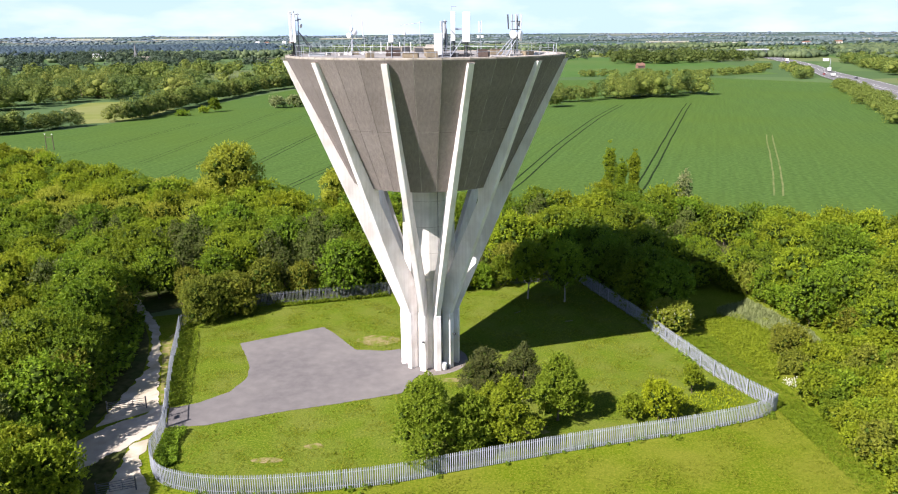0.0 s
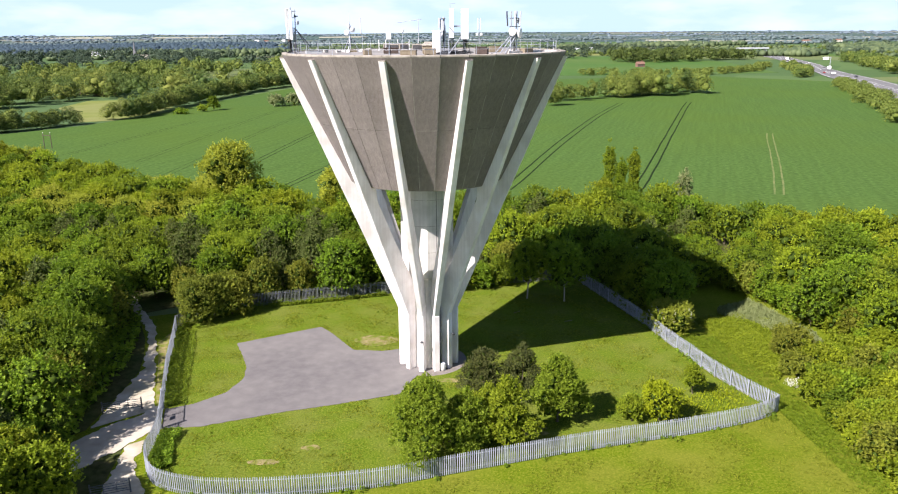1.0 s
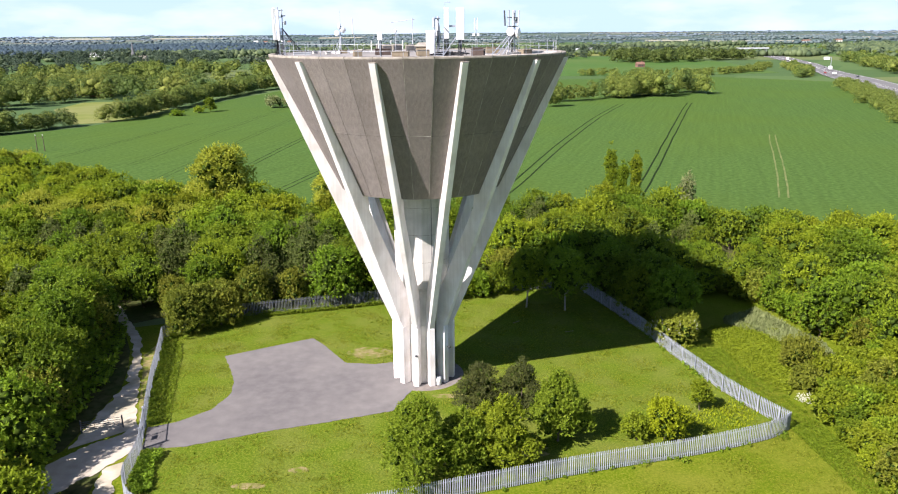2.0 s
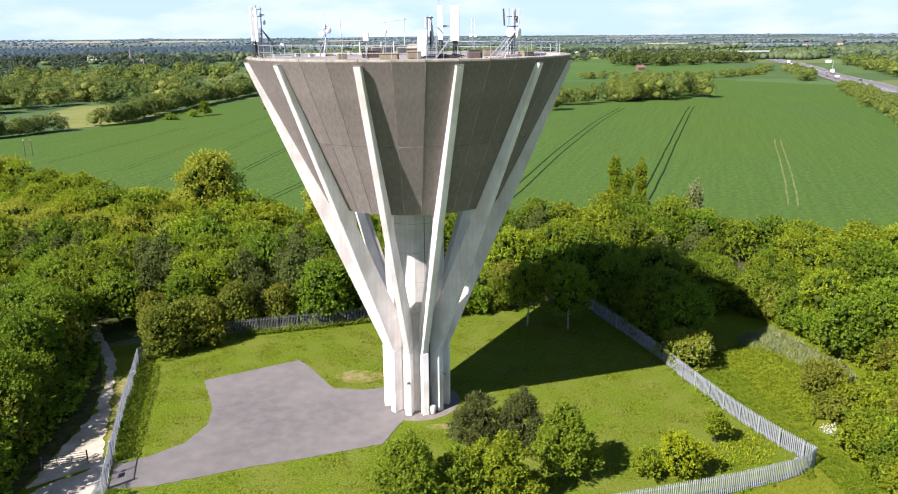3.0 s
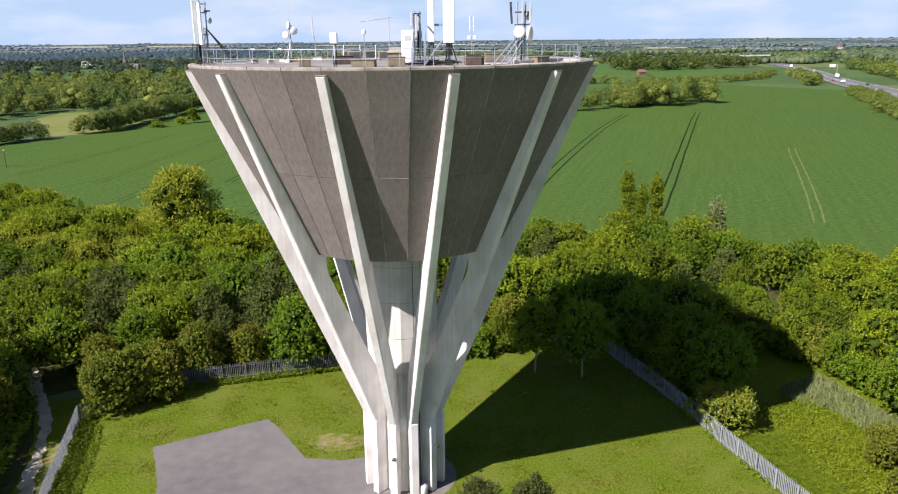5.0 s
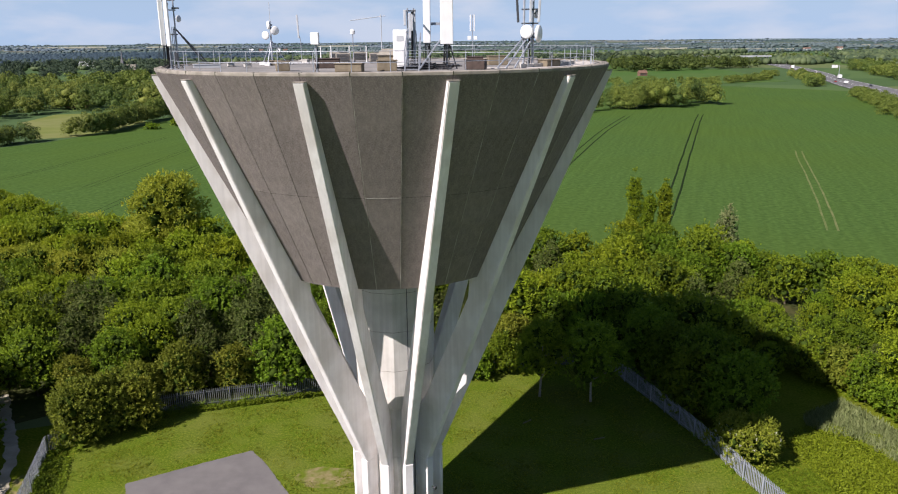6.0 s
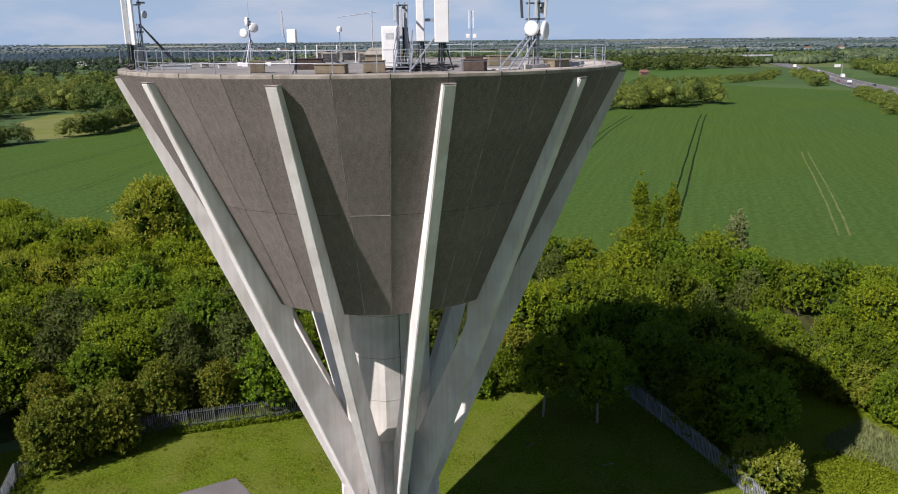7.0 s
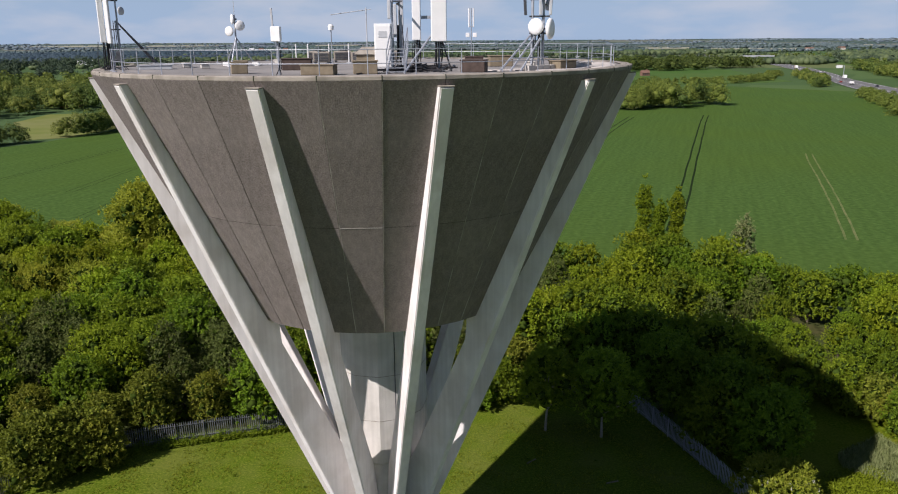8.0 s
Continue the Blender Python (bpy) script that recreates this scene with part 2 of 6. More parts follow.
M_STEEL = material("dark_steel", [(0.06, 0.065, 0.075), (0.1, 0.105, 0.115)], 4.0, 0.5, 0.5, spec=0.5)
M_CABLE = material("black_cable", [(0.015, 0.015, 0.017), (0.03, 0.03, 0.034)], 6.0, 0.5)
M_WHITE = material("white_plastic", [(0.74, 0.745, 0.74), (0.82, 0.82, 0.81)], 1.5, 0.45, spec=0.45)
M_GREYP = material("grey_plastic", [(0.4, 0.42, 0.44), (0.5, 0.52, 0.54)], 2.0, 0.5)
M_BROWN = material("brown_board", [(0.055, 0.04, 0.034), (0.09, 0.065, 0.055)], 4.0, 0.85, bump=0.3)
M_TAN = material("tan_block", [(0.16, 0.13, 0.09), (0.24, 0.2, 0.14)], 3.0, 0.9, bump=0.3)
M_BARK = material("bark", [(0.07, 0.055, 0.04), (0.13, 0.105, 0.08)], 6.0, 0.95, bump=0.5)
# dark green for crown cores: the shade between leaves put into colour
M_INNER_SHADE = material("crown_inner_shade", [(0.03, 0.05, 0.008), (0.05, 0.078, 0.012)], 5.0, 0.95, bump=0.6, bump_scale=5, spec=0.02)
M_BIRCH = material("pale_bark", [(0.22, 0.2, 0.17), (0.34, 0.31, 0.27)], 5.0, 0.9, bump=0.4)
M_BRICKRED = material("red_roof", [(0.15, 0.085, 0.062), (0.21, 0.12, 0.09)], 0.5, 0.9)
M_KERB = material("pale_kerb", [(0.4, 0.38, 0.35), (0.52, 0.5, 0.47)], 2.0, 0.9, bump=0.2)
# field tints shifted to blue-grey, painting distant haze into the ground
M_LAND_HAZE = patchwork("far_land_haze", 430, 240, 0.25, ((0.0, (0.05, 0.08, 0.075)), (0.3, (0.085, 0.12, 0.1)), (0.5, (0.06, 0.095, 0.085)), (0.68, (0.15, 0.17, 0.13)), (0.82, (0.1, 0.13, 0.105)), (0.92, (0.2, 0.2, 0.165))))
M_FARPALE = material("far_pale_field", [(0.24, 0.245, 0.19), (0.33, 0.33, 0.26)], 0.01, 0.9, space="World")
M_SPIRE = material("grey_stone", [(0.13, 0.13, 0.14), (0.18, 0.18, 0.19)], 0.4, 0.9)
M_HOUSE = material("house_wall", [(0.5, 0.46, 0.4), (0.62, 0.58, 0.52)], 0.4, 0.9)
M_BLUE = material("blue_panel", [(0.16, 0.2, 0.38), (0.22, 0.27, 0.46)], 1.0, 0.5)
M_DIRT = material("dry_soil", [(0.15, 0.145, 0.045), (0.27, 0.215, 0.115)], 2.0, 0.95, bump=0.3, space="World",
                  second=(0.105, 0.142, 0.014), second_scale=0.9, second_mix=1.0, detail=8)

L_MAPLE = leaf_material("leaf_maple", (0.135, 0.188, 0.009), (0.3, 0.365, 0.02), 0.2, 0.42, hue=0.012)
L_YOUNG = leaf_material("leaf_young", (0.115, 0.175, 0.008), (0.27, 0.34, 0.018), 0.16, 0.42, hue=0.012)
L_LAWNTREE = leaf_material("leaf_lawn_tree", (0.11, 0.17, 0.011), (0.26, 0.34, 0.027), 0.0, 0.45, hue=0.0)
L_FRESH = leaf_material("leaf_fresh", (0.135, 0.185, 0.01), (0.315, 0.375, 0.024), 0.0, 0.45, hue=0.0)
L_LUSH = leaf_material("lush_grass", (0.1, 0.165, 0.007), (0.2, 0.265, 0.018), 0.0, 0.45, hue=0.0)
L_OAK = leaf_material("leaf_oak", (0.085, 0.145, 0.009), (0.215, 0.3, 0.018), 0.24, 0.4, hue=0.014)
L_PINE = leaf_material("leaf_pine", (0.06, 0.082, 0.02), (0.14, 0.165, 0.038), 0.25, 0.2)
L_LIME = leaf_material("leaf_lime", (0.17, 0.22, 0.006), (0.34, 0.39, 0.014), 0.1, 0.35, hue=0.008)
L_WILLOW = leaf_material("leaf_willow", (0.22, 0.25, 0.02), (0.42, 0.445, 0.05), 0.1, 0.4)
L_BUSH = leaf_material("leaf_bush", (0.1, 0.125, 0.012), (0.235, 0.255, 0.028), 0.12, hue=0.01)
L_BLOSSOM = leaf_material("leaf_blossom", (0.15, 0.185, 0.012), (0.31, 0.32, 0.04), 0.08, hue=0.01)
L_DARK = leaf_material("leaf_dark", (0.038, 0.05, 0.013), (0.1, 0.11, 0.027), 0.15, 0.12)
L_FAR = leaf_material("leaf_far", (0.085, 0.125, 0.024), (0.185, 0.225, 0.042), 0.15, 0.2)
# distant haze is mixed into this leaf colour as a slight blue
L_FAR_HAZE = leaf_material("leaf_far_haze", (0.042, 0.070, 0.046), (0.088, 0.122, 0.07), 0.15, 0.15)
L_FAR_DEEP = leaf_material("leaf_far_deep", (0.045, 0.08, 0.02), (0.125, 0.17, 0.036), 0.15, 0.2)
L_FAR_GOLD = leaf_material("leaf_far_gold", (0.115, 0.15, 0.028), (0.21, 0.24, 0.05), 0.15, 0.2)
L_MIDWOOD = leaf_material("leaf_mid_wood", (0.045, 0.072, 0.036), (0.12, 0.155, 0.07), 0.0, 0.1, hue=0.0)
# these three leaf colours carry painted haze, bluer and paler with distance
L_DARK_HAZE = leaf_material("leaf_dark_wood_haze", (0.036, 0.06, 0.08), (0.052, 0.08, 0.1), 0.0, 0.1, hue=0.0)
L_WOOD_HAZE = leaf_material("leaf_far_wood_haze", (0.075, 0.108, 0.115), (0.12, 0.158, 0.155), 0.0, 0.1, hue=0.0)
L_HORIZON_HAZE = leaf_material("leaf_horizon_haze", (0.125, 0.165, 0.2), (0.155, 0.2, 0.23), 0.0, 0.1, hue=0.0)
L_BLADE = leaf_material("grass_blade", (0.13, 0.17, 0.008), (0.27, 0.29, 0.03), 0.0, 0.5, hue=0.0)
L_WHITE = leaf_material("white_blossom", (0.5, 0.5, 0.4), (0.7, 0.69, 0.6), 0.0, 0.3, hue=0.0)
L_GRASS = leaf_material("tall_grass", (0.16, 0.2, 0.07), (0.27, 0.3, 0.13), 0.1, 0.3, hue=0.005)
L_BRAMBLE = leaf_material("leaf_bramble", (0.115, 0.155, 0.006), (0.2, 0.24, 0.014), 0.1, 0.25, hue=0.005)


# ---- building helpers ----
def thing(name, label, category, group="", at=(0, 0, 0), kind=""):
    ob = new(name)
    ob.empty_display_size = 0.2
    ob.location = at
    return tagged(ob, label, category, group, kind)


def link_mesh(name, me, material_, parent=None, label=""):
    if material_ and not me.materials:
        me.materials.append(material_)
    ob = new(name, me)
    if parent:
        ob.parent = parent
    if label:
        ob["label"] = label
    return ob


def part(name, bm, material_, parent=None, label="", smooth=False):
    me = bpy.data.meshes.new(name)
    bm.normal_update()
    bm.to_mesh(me)
    bm.free()
    if smooth:
        me.polygons.foreach_set("use_smooth", [True] * len(me.polygons))
    return link_mesh(name, me, material_, parent, label)


def add_box(bm, x0, x1, y0, y1, z0, z1, m=None, bevel=0.0):
    vs = [bm.verts.new(p) for p in ((x0, y0, z0), (x1, y0, z0), (x1, y1, z0), (x0, y1, z0), (x0, y0, z1), (x1, y0, z1), (x1, y1, z1), (x0, y1, z1))]
    fs = [bm.faces.new([vs[i] for i in q]) for q in ((3, 2, 1, 0), (4, 5, 6, 7), (0, 1, 5, 4), (1, 2, 6, 5), (2, 3, 7, 6), (3, 0, 4, 7))]
    if bevel:
        r = bmesh.ops.bevel(bm, geom=list({e for f in fs for e in f.edges}), offset=bevel, segments=1, affect="EDGES")
        vs = list({v for f in r["faces"] for v in f.verts} | {v for v in vs if v.is_valid})
    if m:
        bmesh.ops.transform(bm, matrix=m, verts=vs)
    return bm


def box(x0, x1, y0, y1, z0, z1, m=None, bevel=0.0):
    return add_box(bmesh.new(), x0, x1, y0, y1, z0, z1, m, bevel)


def add_tube(bm, points, radii, seg=8, caps=True):
    """A tube along points; radii: one or one for each point."""
    pts = [Vector(p) for p in points]
    rad = radii if hasattr(radii, "__len__") else [radii] * len(pts)
    rings = []
    for i, p in enumerate(pts):
        d = (pts[min(i + 1, len(pts) - 1)] - pts[max(i - 1, 0)]).normalized()
        side = d.cross(Vector((0, 0, 1)) if abs(d.z) < 0.9 else Vector((1, 0, 0))).normalized()
        up = side.cross(d)
        rings.append([bm.verts.new(p + rad[i] * (math.cos(2 * math.pi * k / seg) * side + math.sin(2 * math.pi * k / seg) * up)) for k in range(seg)])
    for a, b in zip(rings, rings[1:]):
        for k in range(seg):
            bm.faces.new((a[k], a[(k + 1) % seg], b[(k + 1) % seg], b[k]))
    if caps:
        bm.faces.new(rings[0][::-1])
        bm.faces.new(rings[-1])
    return bm


def tube(points, radii, seg=8):
    bm = add_tube(bmesh.new(), points, radii, seg)
    bmesh.ops.recalc_face_normals(bm, faces=bm.faces[:])
    return bm


def lathe(profile, seg, turn=0.0, closed=False):
    """A surface turned about the z axis from (radius, height) pairs."""
    bm = bmesh.new()
    rings = []
    for r, z in profile:
        rings.append([bm.verts.new((r * math.sin(turn + 2 * math.pi * k / seg), -r * math.cos(turn + 2 * math.pi * k / seg), z)) for k in range(seg)])
    pairs = list(zip(rings, rings[1:])) + ([(rings[-1], rings[0])] if closed else [])
    for a, b in pairs:
        for k in range(seg):
            bm.faces.new((a[k], a[(k + 1) % seg], b[(k + 1) % seg], b[k]))
    bmesh.ops.recalc_face_normals(bm, faces=bm.faces[:])
    return bm


def prism(outline, z0, z1):
    """A slab over a plan outline."""
    bm = bmesh.new()
    low, high = [bm.verts.new((x, y, z0)) for x, y in outline], [bm.verts.new((x, y, z1)) for x, y in outline]
    n = len(outline)
    for k in range(n):
        bm.faces.new((low[k], low[(k + 1) % n], high[(k + 1) % n], high[k]))
    top = bm.faces.new(high)
    bm.faces.new(low[::-1])
    bmesh.ops.triangulate(bm, faces=[top])
    bmesh.ops.recalc_face_normals(bm, faces=bm.faces[:])
    return bm


def smooth_line(points, step=1.5, closed=False):
    """A rounded line through plan points (Catmull-Rom), at even steps."""
    p = [np.array(q, float) for q in points]
    n = len(p)
    out = []
    for i in range(n if closed else n - 1):
        a, b, c, d = (p[(i + k) % n] if closed else p[min(max(i + k, 0), n - 1)] for k in (-1, 0, 1, 2))
        m = max(1, int(np.linalg.norm(c - b) / step))
        for k in range(m):
            t = k / m
            out.append(0.5 * (2 * b + (c - a) * t + (2 * a - 5 * b + 4 * c - d) * t * t + (3 * b - a - 3 * c + d) * t ** 3))
    if not closed:
        out.append(p[-1])
    return [tuple(q) for q in out]


def inside(x, y, outline):
    hit = False
    for (ax, ay), (bx, by) in zip(outline, outline[1:] + outline[:1]):
        if (ay > y) != (by > y) and x < (bx - ax) * (y - ay) / (by - ay) + ax:
            hit = not hit
    return hit


def near_line(x, y, line, far):
    for (ax, ay), (bx, by) in zip(line, line[1:]):
        dx, dy = bx - ax, by - ay
        t = min(1, max(0, ((x - ax) * dx + (y - ay) * dy) / (dx * dx + dy * dy + 1e-9)))
        if math.hypot(x - ax - t * dx, y - ay - t * dy) < far:
            return True
    return False


def ribbon(left, right, z, name, mat_, label, category="", kind="structure"):
    """A strip of ground between two edge lines of equal count."""
    bm = bmesh.new()
    a, b = [bm.verts.new((*p, z)) for p in left], [bm.verts.new((*p, z)) for p in right]
    for i in range(len(a) - 1):
        bm.faces.new((a[i], b[i], b[i + 1], a[i + 1]))
    bmesh.ops.recalc_face_normals(bm, faces=bm.faces[:])
    if bm.faces[:][0].normal.z < 0:
        bmesh.ops.reverse_faces(bm, faces=bm.faces[:])
    return tagged(part(name, bm, mat_), label, category, kind=kind)


def even(points, count):
    """The line resampled to count points."""
    p = np.array(points, float)
    s = np.r_[0, np.cumsum(np.hypot(*np.diff(p, axis=0).T))]
    return [(float(np.interp(v, s, p[:, 0])), float(np.interp(v, s, p[:, 1]))) for v in np.linspace(0, s[-1], count)]


# ---- plan of the compound ----
A0 = radians(2.28)          # turn of the tower's bays
FRONT = [(-26.2, -22.5), (-25.4, -24.6), (-23.6, -26.9), (-20.5, -28.2), (-17.0, -28.7), (-12.0, -28.5), (-6.1, -27.7), (-2.1, -26.8), (3.1, -25.1), (8.6, -23.4),
         (14.2, -21.7), (20.1, -20.1), (26.2, -18.5), (32.8, -16.3), (35.7, -14.9), (37.1, -13.8)]
RIGHT = [(37.1, -13.8), (35.1, -9.8), (33.2, -4.9), (31.9, -0.2), (30.6, 4.5), (29.6, 8.8), (28.5, 13.0), (26.8, 18.7), (24.5, 25.7), (23.0, 31.2)]
BACK = [(23.0, 31.2), (13.2, 29.3), (7.0, 27.9), (-6.9, 24.6), (-13.8, 22.7), (-20.5, 21.0), (-26.7, 19.0), (-31.0, 16.2), (-33.6, 13.0), (-34.7, 10.6)]
LEFT = [(-34.7, 10.6), (-33.2, 5.2), (-31.0, -3.3), (-28.3, -12.3)]
LEFT2 = [(-27.0, -16.6), (-26.5, -19.5), (-26.2, -22.5)]
COMPOUND = FRONT + RIGHT[1:] + BACK[1:] + LEFT[1:] + LEFT2[:-1]

# ---- ground ----
def ground_height(x, y):
    d = math.hypot(x, y)
    far = min(1.0, max(0.0, (d - 1300) / 3300))
    return -0.12 + 26 * far * far * (0.85 + 0.22 * noise.noise((x / 900, y / 900, 0.3))) + (3 * far * noise.noise((x / 300, y / 300, 5.0)))


def ground_sheet():
    bm = bmesh.new()
    radii = [0, 40, 90, 160, 260, 400, 600, 850, 1150, 1500, 1900, 2300, 2700, 3100, 3500, 3900, 4300, 4700]
    rings = []
    for r in radii[1:]:
        ring = []
        for k in range(144):
            a = 2 * math.pi * k / 144
            x, y = r * math.sin(a), r * math.cos(a)
            ring.append(bm.verts.new((x, y, ground_height(x, y))))
        rings.append(ring)
    mid = bm.verts.new((0, 0, -0.12))
    for k in range(144):
        bm.faces.new((mid, rings[0][(k + 1) % 144], rings[0][k]))
        for a, b in zip(rings, rings[1:]):
            bm.faces.new((a[k], a[(k + 1) % 144], b[(k + 1) % 144], b[k]))
    bmesh.ops.recalc_face_normals(bm, faces=bm.faces[:])
    if rings[0][0].link_faces[0].normal.z < 0:
        bmesh.ops.reverse_faces(bm, faces=bm.faces[:])
    # ground past 2400 m gets the haze-tinted fields
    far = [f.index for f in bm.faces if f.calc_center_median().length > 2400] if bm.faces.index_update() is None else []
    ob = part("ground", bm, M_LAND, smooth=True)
    ob.data.materials.append(M_LAND_HAZE)
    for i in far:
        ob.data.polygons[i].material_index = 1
    return ob


tagged(ground_sheet(), "wide green farmland reaching the horizon, its far part tinted with painted haze", "ground", kind="structure")


def sheet(name, outline, z, mat_, label, category="ground", thick=0.3):
    return tagged(part(name, prism(outline, z - thick, z), mat_), label, category, kind="structure")


VERGE = [(-60, -160), (120, -160), (60, -30), (50, -12), (57, 4), (56, 14), (54, 23), (48, 33), (42, 39), (29, 24), (28, 13), (28, 0), (20, -10), (-20, -20), (-24, -5), (-26, 10), (-36, 17), (-42, 15), (-39, -2), (-37, -16), (-34, -24)]
sheet("verge", VERGE, -0.03, M_VERGE, "mown bright green grass round the fence")
sheet("lawn", smooth_line(COMPOUND, 2.0, True), 0.0, M_LAWN, "patchy mown lawn inside the palisade fence", thick=0.2)
PAVED = [(-28.0, -12.4), (-25.4, -11.3), (-22.6, -8.6), (-21.5, -5.0), (-22.0, -1.8), (-23.4, 1.7), (-25.1, 5.4), (-20.0, 8.3), (-15.0, 11.0), (-13.4, 9.0), (-11.6, 6.1), (-9.7, 3.1),
         (-6.0, 2.7), (-3.0, 3.4), (0.0, 2.0), (0.5, -3.0), (-1.2, -4.2), (-2.0, -6.3), (-3.0, -9.2), (-9.3, -11.4), (-15.2, -13.2), (-23.0, -16.2), (-27.0, -16.6)]
PAVED_EDGE = [(x + 0.1 * noise.noise((x * 1.3, y * 1.3, 2.0)), y + 0.1 * noise.noise((x * 1.3, y * 1.3, 6.0))) for x, y in even(PAVED + PAVED[:1], 240)[:-1]]
sheet("pavement", PAVED_EDGE, 0.035, M_TARMAC, "worn grey tarmac yard with pale dusty patches", "pavement", 0.2)
apron = lathe([(0.1, 0.024), (4.55, 0.024), (4.6, 0.0), (4.6, -0.15)], 48)
tagged(part("apron", apron, M_APRON), "round brown concrete apron at the tower's foot", "pavement", kind="structure")
TRACK_L = [(-47.4, 23.0), (-40.7, 13.8), (-37.6, 7.7), (-35.6, 2.1), (-34.3, -2.9), (-34.4, -8.4), (-34.2, -16.4)]
TRACK_R = [(-45.9, 24.0), (-38.6, 12.6), (-35.8, 6.0), (-34.1, 1.3), (-32.4, -3.6), (-30.7, -8.7), (-29.3, -12.3)]
LANE = [(-28.8, -11.4), (-30.2, -13.4), (-33.1, -16.6), (-34.6, -18.8), (-37.5, -22.0)], [(-27.4, -16.4), (-28.4, -18.6), (-30.8, -22.4), (-32.1, -24.5), (-35.0, -27.0)]
LOW_PATH = [(-29.2, -19.5), (-28.9, -22.0), (-28.6, -24.6), (-28.0, -28.2), (-26.0, -45.0)], [(-28.0, -18.6), (-27.5, -21.0), (-26.5, -24.6), (-23.9, -29.2), (-22.0, -45.0)]
def rough(points, count, amount, seed):
    """An edge line with small uneven bites, resampled to count points."""
    return [(x + amount * noise.noise((x * 0.7, y * 0.7, seed)) + 0.5 * amount * noise.noise((x * 2.1, y * 2.1, seed)), y + amount * noise.noise((x * 0.7, y * 0.7, seed + 5)))
            for x, y in even(smooth_line(points), count)]


ribbon(rough(TRACK_L, 120, 0.55, 1.0), rough(TRACK_R, 120, 0.4, 2.0), 0.016, "track", M_TRACK, "pale chalky stone footpath beside the fence", "track")
ribbon(rough(LANE[0], 70, 0.45, 3.0), rough(LANE[1], 70, 0.45, 4.0), 0.021, "lane", M_LANE, "tan gravel lane leading to the gate", "track")
ribbon(rough(LOW_PATH[0], 90, 0.5, 5.0), rough(LOW_PATH[1], 90, 0.5, 6.0), 0.012, "track", M_TRACK, "pale chalky stone footpath leaving the lane", "track")
sheet("bare_ground", [(-47.5, 22.0), (-40.9, 13.6), (-37.8, 7.5), (-35.8, 1.9), (-34.5, -3.1), (-34.5, -8.6), (-34.6, -16.8), (-37.8, -20.5), (-41.5, -14.0), (-41.0, -2.0), (-43.0, 9.0), (-48.5, 19.0)], -0.012, M_LITTER, "dark trodden soil and leaf litter beside the track", thick=0.1)
sheet("bare_ground", [(-35.5, 6.0), (-33.8, 1.3), (-32.1, -3.6), (-30.4, -8.7), (-29.2, -11.6), (-28.6, -11.2), (-31.2, -3.3), (-33.4, 5.2), (-34.9, 10.2)], -0.012, M_DIRT, "dry worn grass between the track and the fence", thick=0.1)
sheet("bare_ground", [(-29.4, -19.6), (-29.1, -22.0), (-28.8, -24.6), (-28.2, -28.2), (-27.0, -36.0), (-33.0, -38.0), (-35.5, -27.2), (-32.3, -24.7), (-31.0, -22.6)], -0.012, M_LITTER, "dark trodden soil and leaf litter beside the path", thick=0.1)
# bare soil under the trees in the lawn
for cx, cy, rx, ry in ((10.6, -17.4, 2.0, 1.2), (-7.0, 6.2, 3.0, 1.7), (-15.0, -23.0, 1.6, 0.5), (-11.0, -20.5, 1.0, 0.5), (-4.0, -31.5, 1.6, 0.4), (3.0, -5.8, 2.0, 0.5)):
    rim = [(cx + rx * (1 + 0.6 * noise.noise((k, cx, 2.0))) * math.cos(k * 0.449), cy + ry * (1 + 0.6 * noise.noise((k, cy, 7.0))) * math.sin(k * 0.449)) for k in range(14)]
    sheet("bare_patch", rim, 0.012, M_DIRT, "dry bare soil patch in the lawn", thick=0.05)

# ---- fields ----
FIELD = [(-178, 219), (-157, 247), (-142, 291), (-127, 393), (-106, 476), (40, 540), (220, 573), (290, 492), (252, 387), (203, 258), (140, 120), (95, 46), (60, 60), (30, 70), (-24, 66), (-60, 85), (-128, 139), (-190, 194)]
sheet("crop_field", FIELD, 0.02, M_CROP, "large field of dark green young wheat", "field", 0.1)
FIELDS = (
    ("pasture_field", [(-208, 330), (-165, 261), (-152, 268), (-146, 300), (-146, 330), (-190, 380), (-212, 372)], M_PASTURE, "small pale yellow-green meadow between hedges"),
    ("crop_field", [(60, 600), (215, 590), (300, 620), (330, 850), (300, 1060), (60, 1050)], M_CROP2, "green field behind the copse"),
    ("crop_field", [(430, 560), (760, 620), (900, 900), (560, 1100)], M_CROP2, "green field beyond the motorway"),
    ("pasture_field", [(120, 1110), (330, 1120), (380, 1220), (110, 1220)], M_PASTURE, "pale meadow far behind the copse"),
    ("crop_field", [(-420, 470), (-330, 520), (-360, 640), (-470, 580)], M_CROP2, "green field among woods"),
)
for name, outline, mat_, label in FIELDS:
    lift = max(ground_height(*p) for p in outline) + 0.15
    sheet(name, outline, max(0.0, lift), mat_, label, "field", 0.3)


